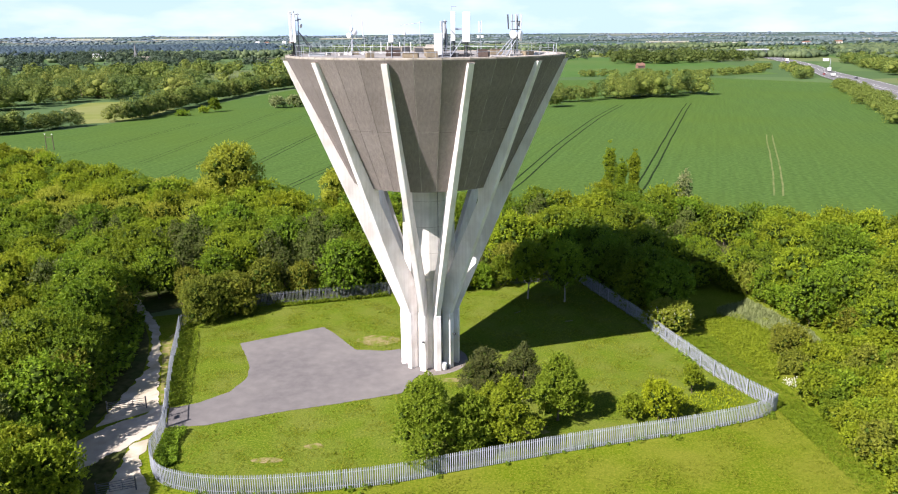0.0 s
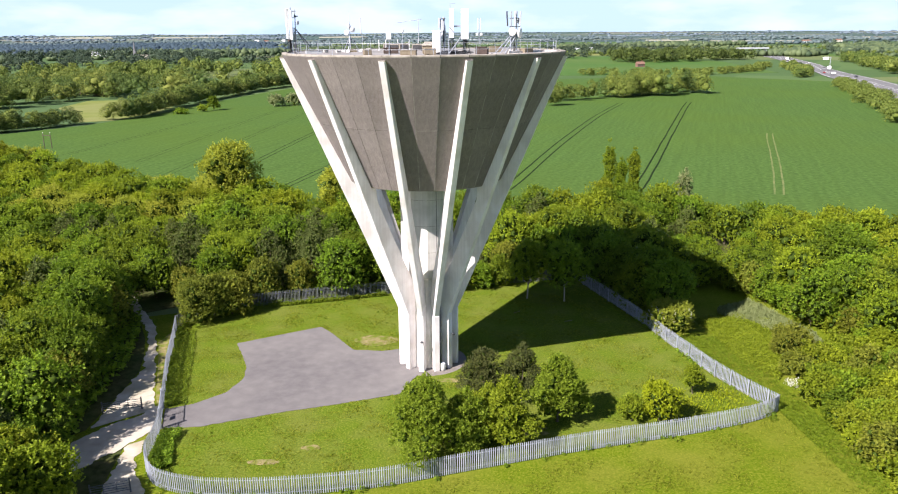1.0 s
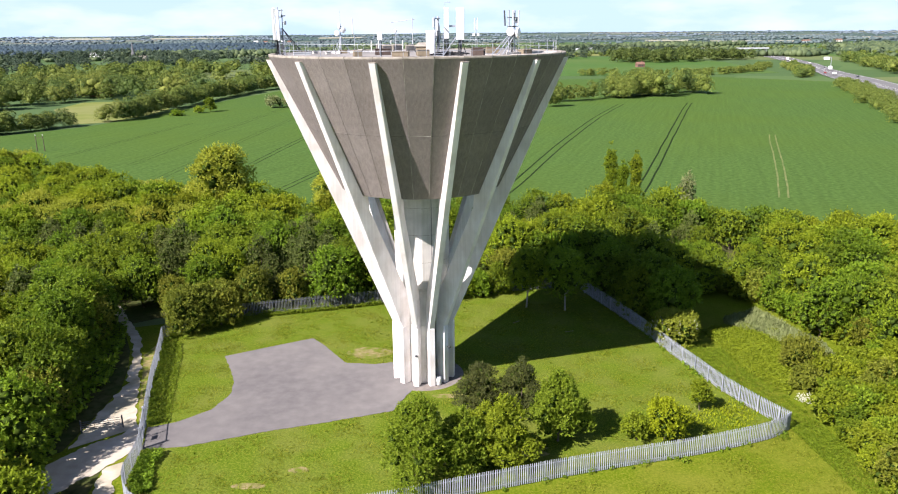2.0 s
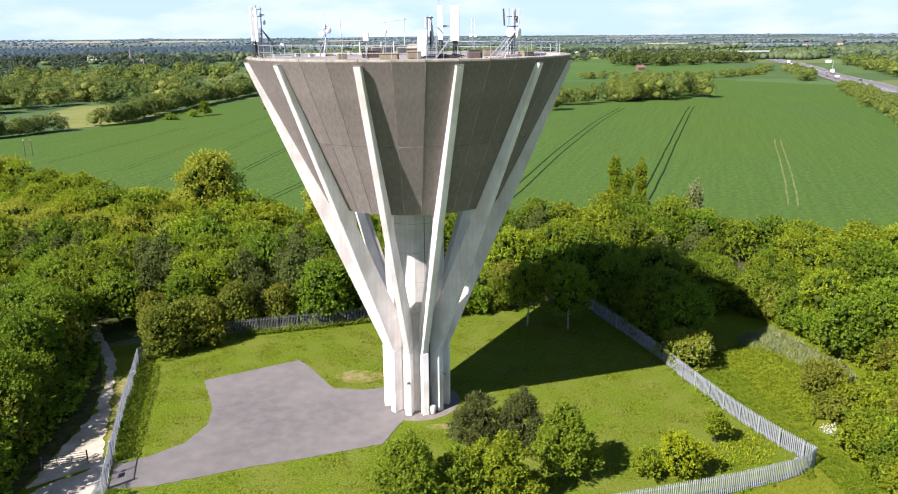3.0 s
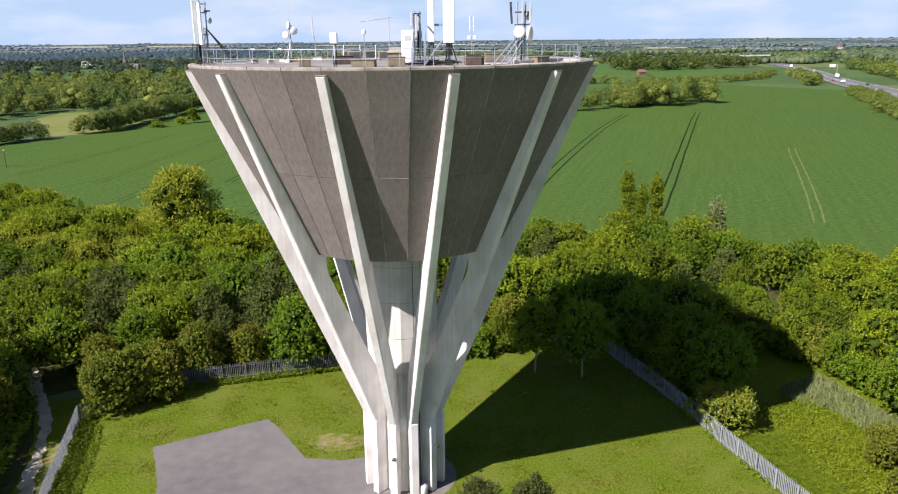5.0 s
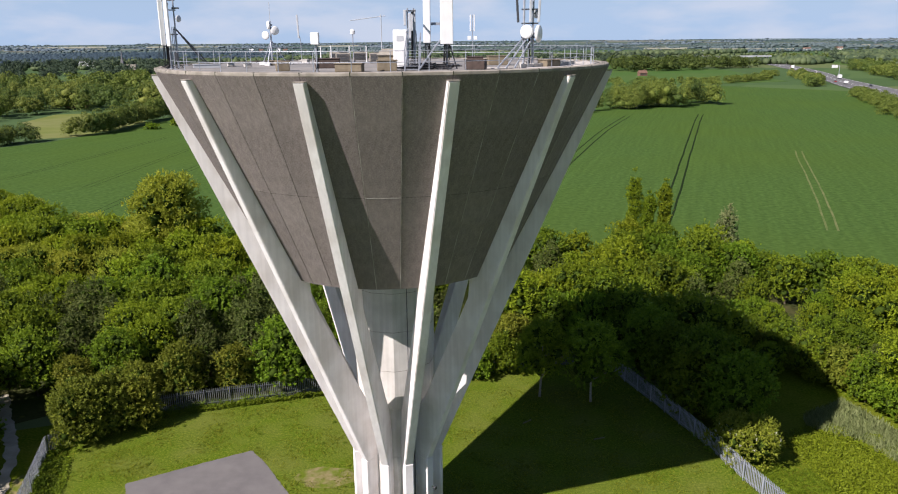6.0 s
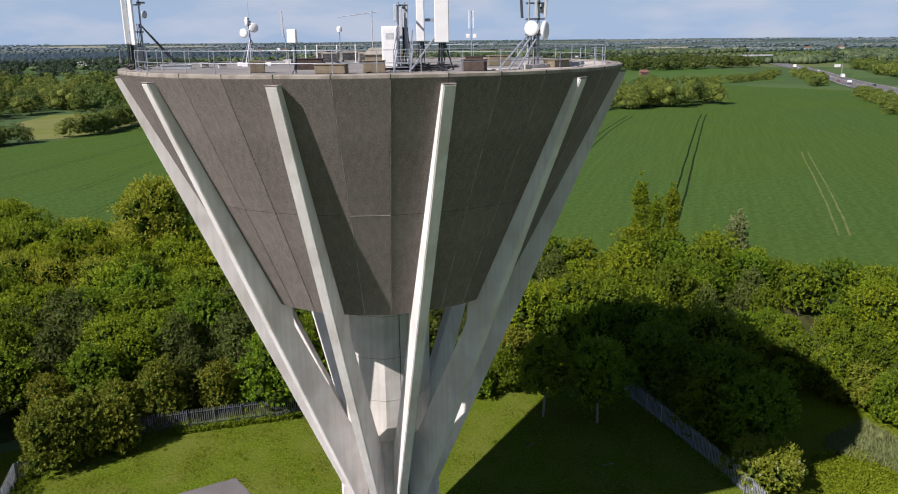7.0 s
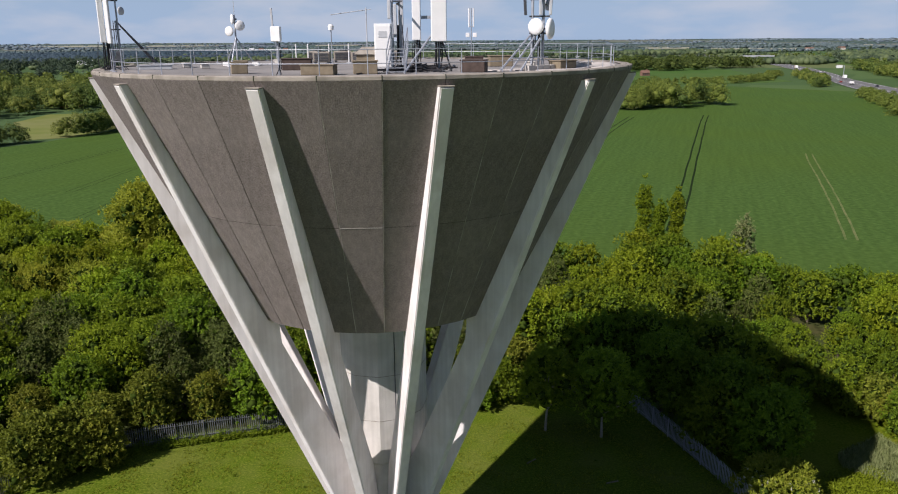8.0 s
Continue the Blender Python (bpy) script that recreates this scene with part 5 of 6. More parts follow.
grass("verge_grass", [(-33, -46), (44, -46), (42, -20), (40, -8), (36, 2), (33, 14), (37.5, -13.5), (26.2, -19.2), (3, -25.8), (-18, -29.2), (-24, -27.6), (-26, -25)], [COMPOUND] + TRACK_HOLES, 80000, 0.05, 0.13, L_BLADE, "rough mown grass of the verge", 79, 4.0)
# broad-leaved weeds dotted over the lawn
rng = np.random.default_rng(80)
pieces = []
for _ in range(90):
    x, y = rng.uniform(-33, 36), rng.uniform(-27, 28)
    if inside(x, y, COMPOUND) and not inside(x, y, PAVED) and math.hypot(x, y) > 4.8 and noise.noise((x / 5, y / 5, 1.0)) > -0.05:
        r = rng.uniform(0.05, 0.2)
        pieces.append(leaf_cloud(rng, [(x, y, 0.02)], [r], 9, 0.2, flat=0.5))
v, f = joined(pieces)
tagged(link_mesh("lawn_weeds", mesh_of("lawn_weeds", v, f, L_OAK), None), "dark green docks and weeds dotted over the lawn", "weeds", kind="stuff")


# ---- hedges, copses and far woods ----
def far_trees(name, spots_, height, radius, count, size, mat_, label, seed):
    if type(mat_) is tuple:
        pick = np.random.default_rng(seed + 500).choice(len(mat_), len(spots_), p=(0.45, 0.35, 0.2))
        for i, m in enumerate(mat_):
            far_trees(name, [p for p, k in zip(spots_, pick) if k == i], height, radius, count, size, m, label, seed + 600 + i)
        return
    rng2 = np.random.default_rng(seed)
    if sum(math.hypot(*p) for p in spots_) < 640 * len(spots_):
        count, size = int(count * 1.15), size * 0.86
    pieces = []
    for x, y in spots_:
        h, r = height * rng2.uniform(0.75, 1.25), radius * rng2.uniform(0.75, 1.25)
        g = ground_height(x, y)
        k = 4
        c = [(x + rng2.normal(scale=0.34) * r, y + rng2.normal(scale=0.34) * r, g + h * u) for u in (0.3, 0.5, 0.66, 0.8)][:k]
        q = [r * 0.75, r * 0.72, r * 0.62, h * 0.19]
        pieces.append(leaf_cloud(rng2, c, q, count, size))
        for cc, rr in zip(c[:3], q[:3]):
            pieces.append((ICO_V[:, :] * rr * 0.58 * np.array([1, 1, min(1.6, h / (3.4 * rr))]) + np.array(cc), ICO_F))
    v, f = joined(pieces)
    return tagged(link_mesh(name, mesh_of(name, v, f, mat_), None), label, "woods", kind="stuff")


def within(outline, count, seed):
    rng2 = np.random.default_rng(seed)
    xs, ys = [p[0] for p in outline], [p[1] for p in outline]
    out = []
    for _ in range(count * 20):
        x, y = rng2.uniform(min(xs), max(xs)), rng2.uniform(min(ys), max(ys))
        if inside(x, y, outline):
            out.append((x, y))
            if len(out) >= count:
                break
    return out


far_trees("hedgerow", along([(-153, 271), (-147, 281), (-145, 324), (-142, 360), (-137, 403), (-130, 450), (-120, 480), (-84, 560), (-30, 640)], 2.5, 1.3, 31), 9.2, 4.2, 350, 0.8, (L_FAR, L_FAR_DEEP, L_FAR_GOLD), "tall green hedgerow along the wheat field", 31)
far_trees("hedgerow", along([(-240, 203), (-206, 212), (-184, 222), (-175, 233), (-169, 245), (-166, 255)], 2.2, 1.6, 32) + along([(-240, 212), (-206, 221), (-180, 240)], 3.0, 3.0, 33), 7.6, 4.0, 440, 0.7, (L_FAR, L_FAR_DEEP, L_FAR_GOLD), "clipped green hedgerow at the field's corner", 32)
far_trees("copse", within([(-330, 350), (-236, 326), (-218, 340), (-213, 372), (-188, 384), (-165, 400), (-158, 440), (-230, 470), (-360, 460)], 105, 34), 12.5, 7.4, 420, 1.05, (L_FAR, L_FAR_DEEP, L_FAR_GOLD), "rounded green trees behind the meadow", 34)
far_trees("copse", within([(-170, 440), (-140, 460), (-105, 570), (-30, 680), (60, 720), (40, 820), (-250, 760), (-420, 640), (-300, 520)], 115, 35), 12, 7, 230, 1.6, (L_FAR, L_FAR_DEEP, L_FAR_GOLD), "green woods beyond the hedgerow", 35)
far_trees("copse", within([(92, 362), (112, 372), (146, 385), (165, 397), (160, 415), (94, 385)], 46, 36), 12.6, 5.8, 520, 0.9, (L_FAR, L_FAR_DEEP, L_FAR_GOLD), "dense green copse standing in the wheat", 36)
far_trees("copse", [(58, 322), (60, 326), (69, 354), (74, 357), (80, 361), (85, 364), (64, 350)], 9.5, 4.2, 500, 0.85, L_FAR, "few green trees in the wheat field", 37)
far_trees("copse", within([(215, 840), (300, 860), (395, 910), (400, 980), (260, 960), (190, 900)], 80, 38), 14, 7, 230, 1.6, L_FAR_DEEP, "dark green wood behind the fields", 38)
far_trees("hedgerow", along([(120, 600), (225, 590), (285, 640), (330, 730)], 5, 3, 39), 5, 4, 150, 1.2, L_FAR, "hedge at the end of the wheat field", 39)
far_trees("hedgerow", along([(194, 240), (224, 312), (250, 385), (268, 440)], 4.0, 2.5, 40), 6, 4.0, 330, 0.9, L_FAR, "hedge between the wheat and the motorway", 40)
far_trees("hedgerow", along([(290, 545), (310, 590), (334, 670), (350, 712)], 5, 3, 41), 6.5, 4.5, 240, 1.2, (L_FAR, L_FAR_DEEP, L_FAR_GOLD), "trees beside the motorway", 41)
far_trees("hedgerow", along([(326, 400), (356, 480), (398, 600), (430, 700), (482, 850)], 4.5, 6.0, 42) + along([(350, 400), (388, 500), (440, 640)], 5, 7.0, 43), 11, 6, 260, 1.3, (L_FAR, L_FAR_DEEP, L_FAR_GOLD), "trees on the far side of the motorway", 42)
far_trees("far_wood", within([(-250, 780), (40, 840), (260, 1090), (460, 1300), (300, 1500), (-250, 1350)], 200, 44), 10, 7, 90, 2.2, L_FAR_HAZE, "scattered trees and hedges in the distance", 44)
far_trees("far_wood", within([(540, 1000), (800, 1000), (1300, 1500), (1000, 1900), (560, 1500)], 60, 45), 9, 7, 80, 2.4, L_FAR_HAZE, "scattered trees beyond the motorway", 45)
far_trees("far_wood", within([(-520, 640), (-330, 760), (-280, 1100), (-600, 1350), (-900, 1100)], 190, 46), 12, 8, 150, 2.0, L_FAR_HAZE, "dark green woods in the distance with a painted haze tint", 46)
far_trees("hedgerow", along([(60, 1080), (340, 1090)], 9, 4, 52) + along([(560, 1340), (1000, 1420)], 14, 6, 53) + along([(560, 1000), (860, 1010)], 10, 5, 54), 7, 5, 70, 1.8, L_FAR, "hedges between distant fields", 50)


def crowns_far(name, spots_, mat_, label, seed):
    """Far trees as single rough crowns: rows of x, y, height, radius."""
    rng2 = np.random.default_rng(seed)
    q = np.array(spots_)
    g = np.array([ground_height(x, y) for x, y in q[:, :2]])
    n = len(q)
    wob = 1 + 0.3 * rng2.normal(size=(n, len(ICO_V))).clip(-1.5, 1.5) * 0.6
    v = ICO_V[None] * wob[:, :, None] * np.stack([q[:, 3], q[:, 3], q[:, 2] * 0.56], 1)[:, None, :]
    v = v + np.stack([q[:, 0], q[:, 1], g + q[:, 2] * 0.45], 1)[:, None, :]
    f = ICO_F[None] + (np.arange(n) * len(ICO_V))[:, None, None]
    return tagged(link_mesh(name, mesh_of(name, v.reshape(-1, 3), f.reshape(-1, 3), mat_), None), label, "woods", kind="stuff")


rng = np.random.default_rng(12)
bands = {"near": [], "mid": [], "far": []}
for _ in range(42000):
    # woods, and trees in lines along the hedges of a rough field grid
    d = 1 / rng.uniform(1 / 4600, 1 / 1120)
    a = radians(rng.uniform(-39, 39))
    x, y = d * math.sin(a), d * math.cos(a)
    wood = noise.noise((x / 340, y / 210, 2.0)) + 0.35 * noise.noise((x / 90, y / 70, 8.0)) + (0.1 if a < 0 else (-0.16 if d < 2300 else -0.04))
    u = (x * 0.92 + y * 0.39) / 230 + 0.3 * noise.noise((x / 700, y / 700, 4.0))
    w = (y * 0.92 - x * 0.39) / 170 + 0.3 * noise.noise((x / 700, y / 700, 6.0))
    hedge = min(abs(u - round(u)) * 230, abs(w - round(w)) * 170) < 7
    if wood > 0.16 or (hedge and rng.random() < (0.7 if a < 0 or d > 2300 else 0.35)):
        h = (rng.uniform(6, 11) if wood > 0.16 else rng.uniform(3.5, 7)) * (1.0 if d < 1900 else (0.75 if d < 3100 else 0.5))
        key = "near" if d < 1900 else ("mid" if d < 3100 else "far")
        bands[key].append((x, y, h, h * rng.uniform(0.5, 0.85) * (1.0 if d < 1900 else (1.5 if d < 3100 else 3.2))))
# the two farther bands wear leaf colours with haze painted in
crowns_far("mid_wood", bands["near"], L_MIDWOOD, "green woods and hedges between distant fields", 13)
crowns_far("far_wood", bands["mid"], L_WOOD_HAZE, "woods and hedges in the distance, haze painted in as blue-green", 14)
crowns_far("horizon_wood", bands["far"], L_HORIZON_HAZE, "woods near the horizon, haze painted in as pale blue-green", 15)
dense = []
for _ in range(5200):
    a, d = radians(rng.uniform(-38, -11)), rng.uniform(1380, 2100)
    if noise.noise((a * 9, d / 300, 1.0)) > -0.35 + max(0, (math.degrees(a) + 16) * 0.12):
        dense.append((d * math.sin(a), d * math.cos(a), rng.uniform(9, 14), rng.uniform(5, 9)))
crowns_far("dark_wood", dense, L_DARK_HAZE, "dense dark wood in the distance, haze painted in as blue", 16)


def far_field(a0, a1, d0, d1, mat_, label):
    """A field that follows the rising ground, between two bearings and two distances."""
    near_edge, far_edge = [], []
    bm = bmesh.new()
    for k in range(9):
        a = radians(a0 + (a1 - a0) * k / 8)
        for edge, d in ((near_edge, d0), (far_edge, d1)):
            d *= 1 + 0.012 * noise.noise((k, d, 3.0))
            x, y = d * math.sin(a), d * math.cos(a)
            edge.append(bm.verts.new((x, y, ground_height(x, y) + 1.5)))
    for k in range(8):
        bm.faces.new((near_edge[k], near_edge[k + 1], far_edge[k + 1], far_edge[k]))
    bmesh.ops.recalc_face_normals(bm, faces=bm.faces[:])
    tagged(part("pasture_field", bm, mat_), label, "field", kind="structure")


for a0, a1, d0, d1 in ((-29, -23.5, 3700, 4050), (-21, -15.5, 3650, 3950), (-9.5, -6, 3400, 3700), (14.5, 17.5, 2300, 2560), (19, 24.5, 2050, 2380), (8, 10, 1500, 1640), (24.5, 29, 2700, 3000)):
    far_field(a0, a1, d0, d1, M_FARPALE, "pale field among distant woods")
single("blossom_bush", 131, -90.5, 331.0, 6.0, 5.0, 0.2, 10, 900, 0.8, L_GRASS, "white blossoming bush in the wheat field", category="bush")
single("blossom_bush", 132, -82.0, 337.0, 6.5, 5.4, 0.2, 10, 900, 0.8, L_GRASS, "white blossoming bush in the wheat field", category="bush")
single("field_bush", 133, -119.0, 312.0, 7.0, 3.4, 0.2, 9, 700, 0.7, L_OAK, "round green bush in the wheat field", category="bush")
single("field_bush", 134, -123.0, 306.0, 3.4, 3.0, 0.1, 7, 500, 0.6, L_OAK, "low green bush in the wheat field", category="bush")
single("field_bush", 135, -130.0, 294.0, 2.6, 4.0, 0.1, 7, 500, 0.6, L_OAK, "low green bush in the wheat field", category="bush")


posts = thing("twin_poles", "pair of short wooden poles with pale insulators in the wheat", "pole", at=(-138.0, 180.5, 0))
for x in (-1.3, 1.3):
    pole = part("pole", tube([(x, 0, 0), (x * 0.96, 0, 5.4)], [0.16, 0.11], 8), M_BARK, posts)
    part("insulator", lathe([(0.02, 5.4), (0.14, 5.42), (0.16, 5.6), (0.08, 5.75), (0.02, 5.76)], 10), M_WHITE, pole, "pale insulator").location.x = x * 0.96
part("cross_bar", box(-1.5, 1.5, -0.08, 0.08, 4.5, 4.68), M_BARK, posts)

# ---- far buildings ----
def house(x, y, w, d, h, roof, turn, wall, roof_mat, label):
    root = thing("house", label, "house", "far houses", (x, y, ground_height(x, y)))
    root.rotation_euler.z = turn
    part("wall", box(-w / 2, w / 2, -d / 2, d / 2, 0, h), wall, root)
    bm = bmesh.new()
    e = 0.4
    a = [bm.verts.new(p) for p in ((-w / 2 - e, -d / 2 - e, h), (w / 2 + e, -d / 2 - e, h), (w / 2 + e, d / 2 + e, h), (-w / 2 - e, d / 2 + e, h), (-w / 2 - e, 0, h + roof), (w / 2 + e, 0, h + roof))]
    for q in ((0, 1, 5, 4), (2, 3, 4, 5), (1, 2, 5), (3, 0, 4), (3, 2, 1, 0)):
        bm.faces.new([a[i] for i in q])
    bmesh.ops.recalc_face_normals(bm, faces=bm.faces[:])
    part("roof", bm, roof_mat, root)
    for k in range(3):
        part("window", box(-w / 2 + w * (k + 0.7) / 4 - 0.6, -w / 2 + w * (k + 0.7) / 4 + 0.6, -d / 2 - 0.06, -d / 2 + 0.05, h * 0.35, h * 0.75), M_STEEL, root)
    part("chimney", box(w / 4 - 0.5, w / 4 + 0.5, -0.5, 0.5, h + roof * 0.4, h + roof + 1.0), M_BRICKRED, root)


for x, y, w, d, h, r, turn, wm, rm, label in (
        (205, 745, 8, 6, 3, 2.6, 0.2, M_BRICKRED, M_BRICKRED, "farmhouse with a red tiled roof"),
        (230, 1330, 13, 8, 4, 3, 0.1, M_WHITE, M_GREYP, "white farmhouse in the distance"),
        (265, 1350, 18, 9, 4, 3, 0.0, M_WHITE, M_GREYP, "long white farm building"), (590, 1720, 13, 9, 4, 3, 0.2, M_HOUSE, M_GREYP, "white farm building in the distance"),
        (900, 1900, 20, 12, 5, 3, 0.2, M_WHITE, M_BRICKRED, "long pale barn in the distance"), (1010, 1960, 16, 10, 5, 3, 0.0, M_HOUSE, M_BRICKRED, "pale farm building in the distance"),
        (-236, 432, 14, 8, 5, 3.5, 0.5, M_BRICKRED, M_BRICKRED, "red brick house among trees"), (-222, 420, 12, 8, 5, 3.5, 0.2, M_BRICKRED, M_BRICKRED, "red brick house among trees"),
        (-560, 1180, 22, 10, 6, 4, 0.2, M_WHITE, M_GREYP, "pale house among distant woods"), (-95, 905, 16, 9, 6, 4, 0.3, M_HOUSE, M_BRICKRED, "house with a red roof among trees"),
        (-120, 1010, 16, 9, 6, 4, -0.2, M_WHITE, M_BRICKRED, "white house among trees"), (-590, 2480, 14, 9, 5, 4, 0.3, M_WHITE, M_BRICKRED, "pale village house in the distance"), (-640, 2560, 15, 9, 5, 4, 0.0, M_HOUSE, M_GREYP, "pale village house in the distance"), (-560, 2610, 13, 9, 5, 4, -0.3, M_WHITE, M_GREYP, "pale village house in the distance"), (-520, 2520, 14, 9, 5, 4, 0.2, M_HOUSE, M_BRICKRED, "pale village house in the distance"), (-70, 960, 18, 9, 6, 4, 0.1, M_HOUSE, M_BRICKRED, "pale house among trees")):
    house(x, y, w, d, h, r, turn, wm, rm, label)

church = thing("church", "grey stone church with a slim spire among woods", "church", at=(-450, 1048, -0.1))
part("tower", box(-1.9, 1.9, -1.9, 1.9, 0, 13, bevel=0.1), M_SPIRE, church)
part("spire", lathe([(1.8, 13), (0.15, 28)], 8), M_SPIRE, church)
part("nave", box(1.9, 20, -5, 5, 0, 8), M_RIM, church)


# ---- traffic ----
def on_road(s, lane):
    i = min(len(rn) - 2, int(s * (len(rn) - 1)))
    t = s * (len(rn) - 1) - i
    a = Vector(rn[i]).lerp(Vector(rn[i + 1]), t)
    b = Vector(rf[i]).lerp(Vector(rf[i + 1]), t)
    d = Vector(rn[i + 1]) - Vector(rn[i])
    return a.lerp(b, lane), math.atan2(d.y, d.x)


def wheels(root, xs, half, r):
    for x in xs:
        for s in (-1, 1):
            bm = tube([(x, s * half - 0.12, r), (x, s * half + 0.12, r)], r, 12)
            part("wheel", bm, M_CABLE, root)


def car(s, lane, paint, label):
    p, turn = on_road(s, lane)
    root = thing("car", label, "car", "cars on the motorway", (p.x, p.y, 0.36))
    root.rotation_euler.z = turn
    part("body", box(-2.2, 2.2, -0.88, 0.88, 0.25, 0.85, bevel=0.12), paint, root)
    bm = box(-1.5, 1.0, -0.78, 0.78, 0.85, 1.42)
    for v in bm.verts:
        if v.co.z > 1.2:
            v.co.x *= 0.68
            v.co.y *= 0.86
    part("cabin", bm, M_CABLE, root)
    part("roof", box(-1.0, 0.66, -0.64, 0.64, 1.42, 1.47, bevel=0.02), paint, root)
    wheels(root, (-1.35, 1.35), 0.8, 0.32)


def lorry(s, lane, paint, label, length=11.0, high=3.9, name="lorry"):
    p, turn = on_road(s, lane)
    root = thing(name, label, name, "lorries on the motorway", (p.x, p.y, 0.36))
    root.rotation_euler.z = turn
    part("cab", box(length / 2 - 2.0, length / 2, -1.2, 1.2, 0.6, min(3.2, high * 0.85), bevel=0.15), paint, root)
    part("windscreen", box(length / 2 - 0.05, length / 2 + 0.02, -1.0, 1.0, min(3.2, high * 0.85) * 0.6, min(3.2, high * 0.85) * 0.9), M_CABLE, root)
    part("box_body", box(-length / 2, length / 2 - 2.3, -1.25, 1.25, 1.0, high, bevel=0.06), M_WHITE, root)
    part("chassis", box(-length / 2, length / 2 - 0.4, -0.9, 0.9, 0.55, 0.98), M_STEEL, root)
    wheels(root, (-length / 2 + 1.2, -length / 2 + 2.6, length / 2 - 1.2), 1.1, 0.5)


P_SILVER = material("silver_paint", [(0.5, 0.5, 0.52), (0.55, 0.55, 0.57)], 1.0, 0.3, 0.5, spec=0.5)
P_DARK = material("dark_paint", [(0.03, 0.035, 0.05), (0.04, 0.045, 0.06)], 1.0, 0.3, spec=0.5)
P_RED = material("red_paint", [(0.35, 0.03, 0.03), (0.4, 0.04, 0.04)], 1.0, 0.3, spec=0.5)
for s, lane, paint in ((0.17, 0.25, P_SILVER), (0.21, 0.7, P_DARK), (0.27, 0.22, P_RED), (0.31, 0.66, P_SILVER), (0.36, 0.3, P_DARK), (0.4, 0.75, M_WHITE), (0.46, 0.3, M_WHITE), (0.5, 0.7, P_DARK), (0.56, 0.25, P_SILVER), (0.63, 0.7, M_WHITE)):
    car(s, lane, paint, "small car driving on the motorway")
lorry(0.245, 0.32, M_WHITE, "white van on the motorway", 6.0, 2.6, "van")
lorry(0.29, 0.74, M_WHITE, "white box lorry on the motorway", 10.0, 3.7)
lorry(0.475, 0.28, P_RED, "box lorry with a white body on the motorway")
lorry(0.59, 0.3, M_WHITE, "white box lorry on the motorway")
lorry(0.67, 0.3, P_SILVER, "box lorry with a pale body on the motorway")

bridge = thing("road_bridge", "concrete bridge across the motorway", "bridge", at=(495, 1200, 0))
bridge.rotation_euler.z = 0.08
part("deck", box(-28, 28, -5, 5, 6.0, 7.2), M_GREYP, bridge)
part("parapet", box(-28, 28, -5.0, -4.7, 7.2, 8.3), M_GREYP, bridge)
for x in (-24, 0, 24):
    part("pier", box(x - 1, x + 1, -3, 3, 0, 6.0), M_SHAFT, bridge)
gp, gt = on_road(0.36, 0.5)
sign = thing("sign_gantry", "tall motorway gantry with a pale sign", "gantry", at=(gp.x + 18, gp.y, 0))
part("post", tube([(0, 0, 0), (0, 0, 9.0)], 0.3, 8), M_GALV, sign)
part("arm", tube([(-9, 0, 8.6), (0, 0, 8.6)], 0.25, 8), M_GALV, sign)
part("sign_board", box(-8, -2, -0.3, 0.0, 6.6, 9.4, bevel=0.05), M_WHITE, sign, "pale blank sign board")


# ---- roof of the tower ----
ZD = Z_RIM + 0.12          # the deck
railing = thing("roof_railing", "galvanised tubular railing round the tower's roof", "railing")
POSTS = 44
for k in range(POSTS):
    a = A0 + 2 * math.pi * (k + 0.35) / POSTS
    x, y, _ = polar(14.35, a, 0)
    part("post", tube([(x, y, ZD), (x, y, ZD + 1.12)], 0.024, 6), M_GALV, railing)
    part("foot", box(x - 0.09, x + 0.09, y - 0.09, y + 0.09, ZD, ZD + 0.05), M_GALV, railing)
for z in (0.54, 1.12):
    pts = [polar(14.35, A0 + 2 * math.pi * k / 88, ZD + z) for k in range(89)]
    part("rail", tube(pts, 0.02, 6), M_GALV, railing)


def roof_block(name, x, y, w, d, h, mat_, label, turn=0.0, category="box", lid=None):
    root = thing(name, label, category, at=(x, y, ZD))
    root.rotation_euler.z = turn
    part("body", box(-w / 2, w / 2, -d / 2, d / 2, 0.0, h, bevel=min(0.03, h * 0.1)), mat_, root)
    part("top", box(-w / 2 - 0.04, w / 2 + 0.04, -d / 2 - 0.04, d / 2 + 0.04, h, h + 0.05, bevel=0.015), lid or mat_, root)
    return root


roof_block("timber_box", -3.2, -6.3, 1.5, 1.0, 0.55, M_BROWN, "dark brown boarded box on the roof", 0.1)
roof_block("ballast_block", -1.1, -12.3, 1.5, 0.8, 0.42, M_TAN, "tan ballast block on the roof", -0.08, "block")
roof_block("ballast_block", -5.2, -10.3, 0.75, 0.75, 0.5, M_TAN, "tan ballast block on the roof", 0.3, "block")
roof_block("ballast_block", 0.9, -11.6, 1.1, 0.9, 0.55, M_TAN, "tan ballast block beside the cabinet", 0.1, "block")
roof_block("timber_box", 5.9, -10.7, 1.15, 0.9, 0.52, M_BROWN, "dark brown boarded box on the roof", -0.2)
roof_block("timber_box", 6.4, 4.2, 1.2, 0.8, 0.35, M_BROWN, "low dark brown box on the roof", 0.0)
roof_block("ballast_block", 7.6, -3.4, 1.3, 0.9, 0.55, M_TAN, "tan ballast block on the roof", 0.1, "block")
roof_block("ballast_block", -7.9, 0.4, 0.8, 0.8, 0.3, M_TAN, "low tan ballast block under the dish mast", 0.2, "block")
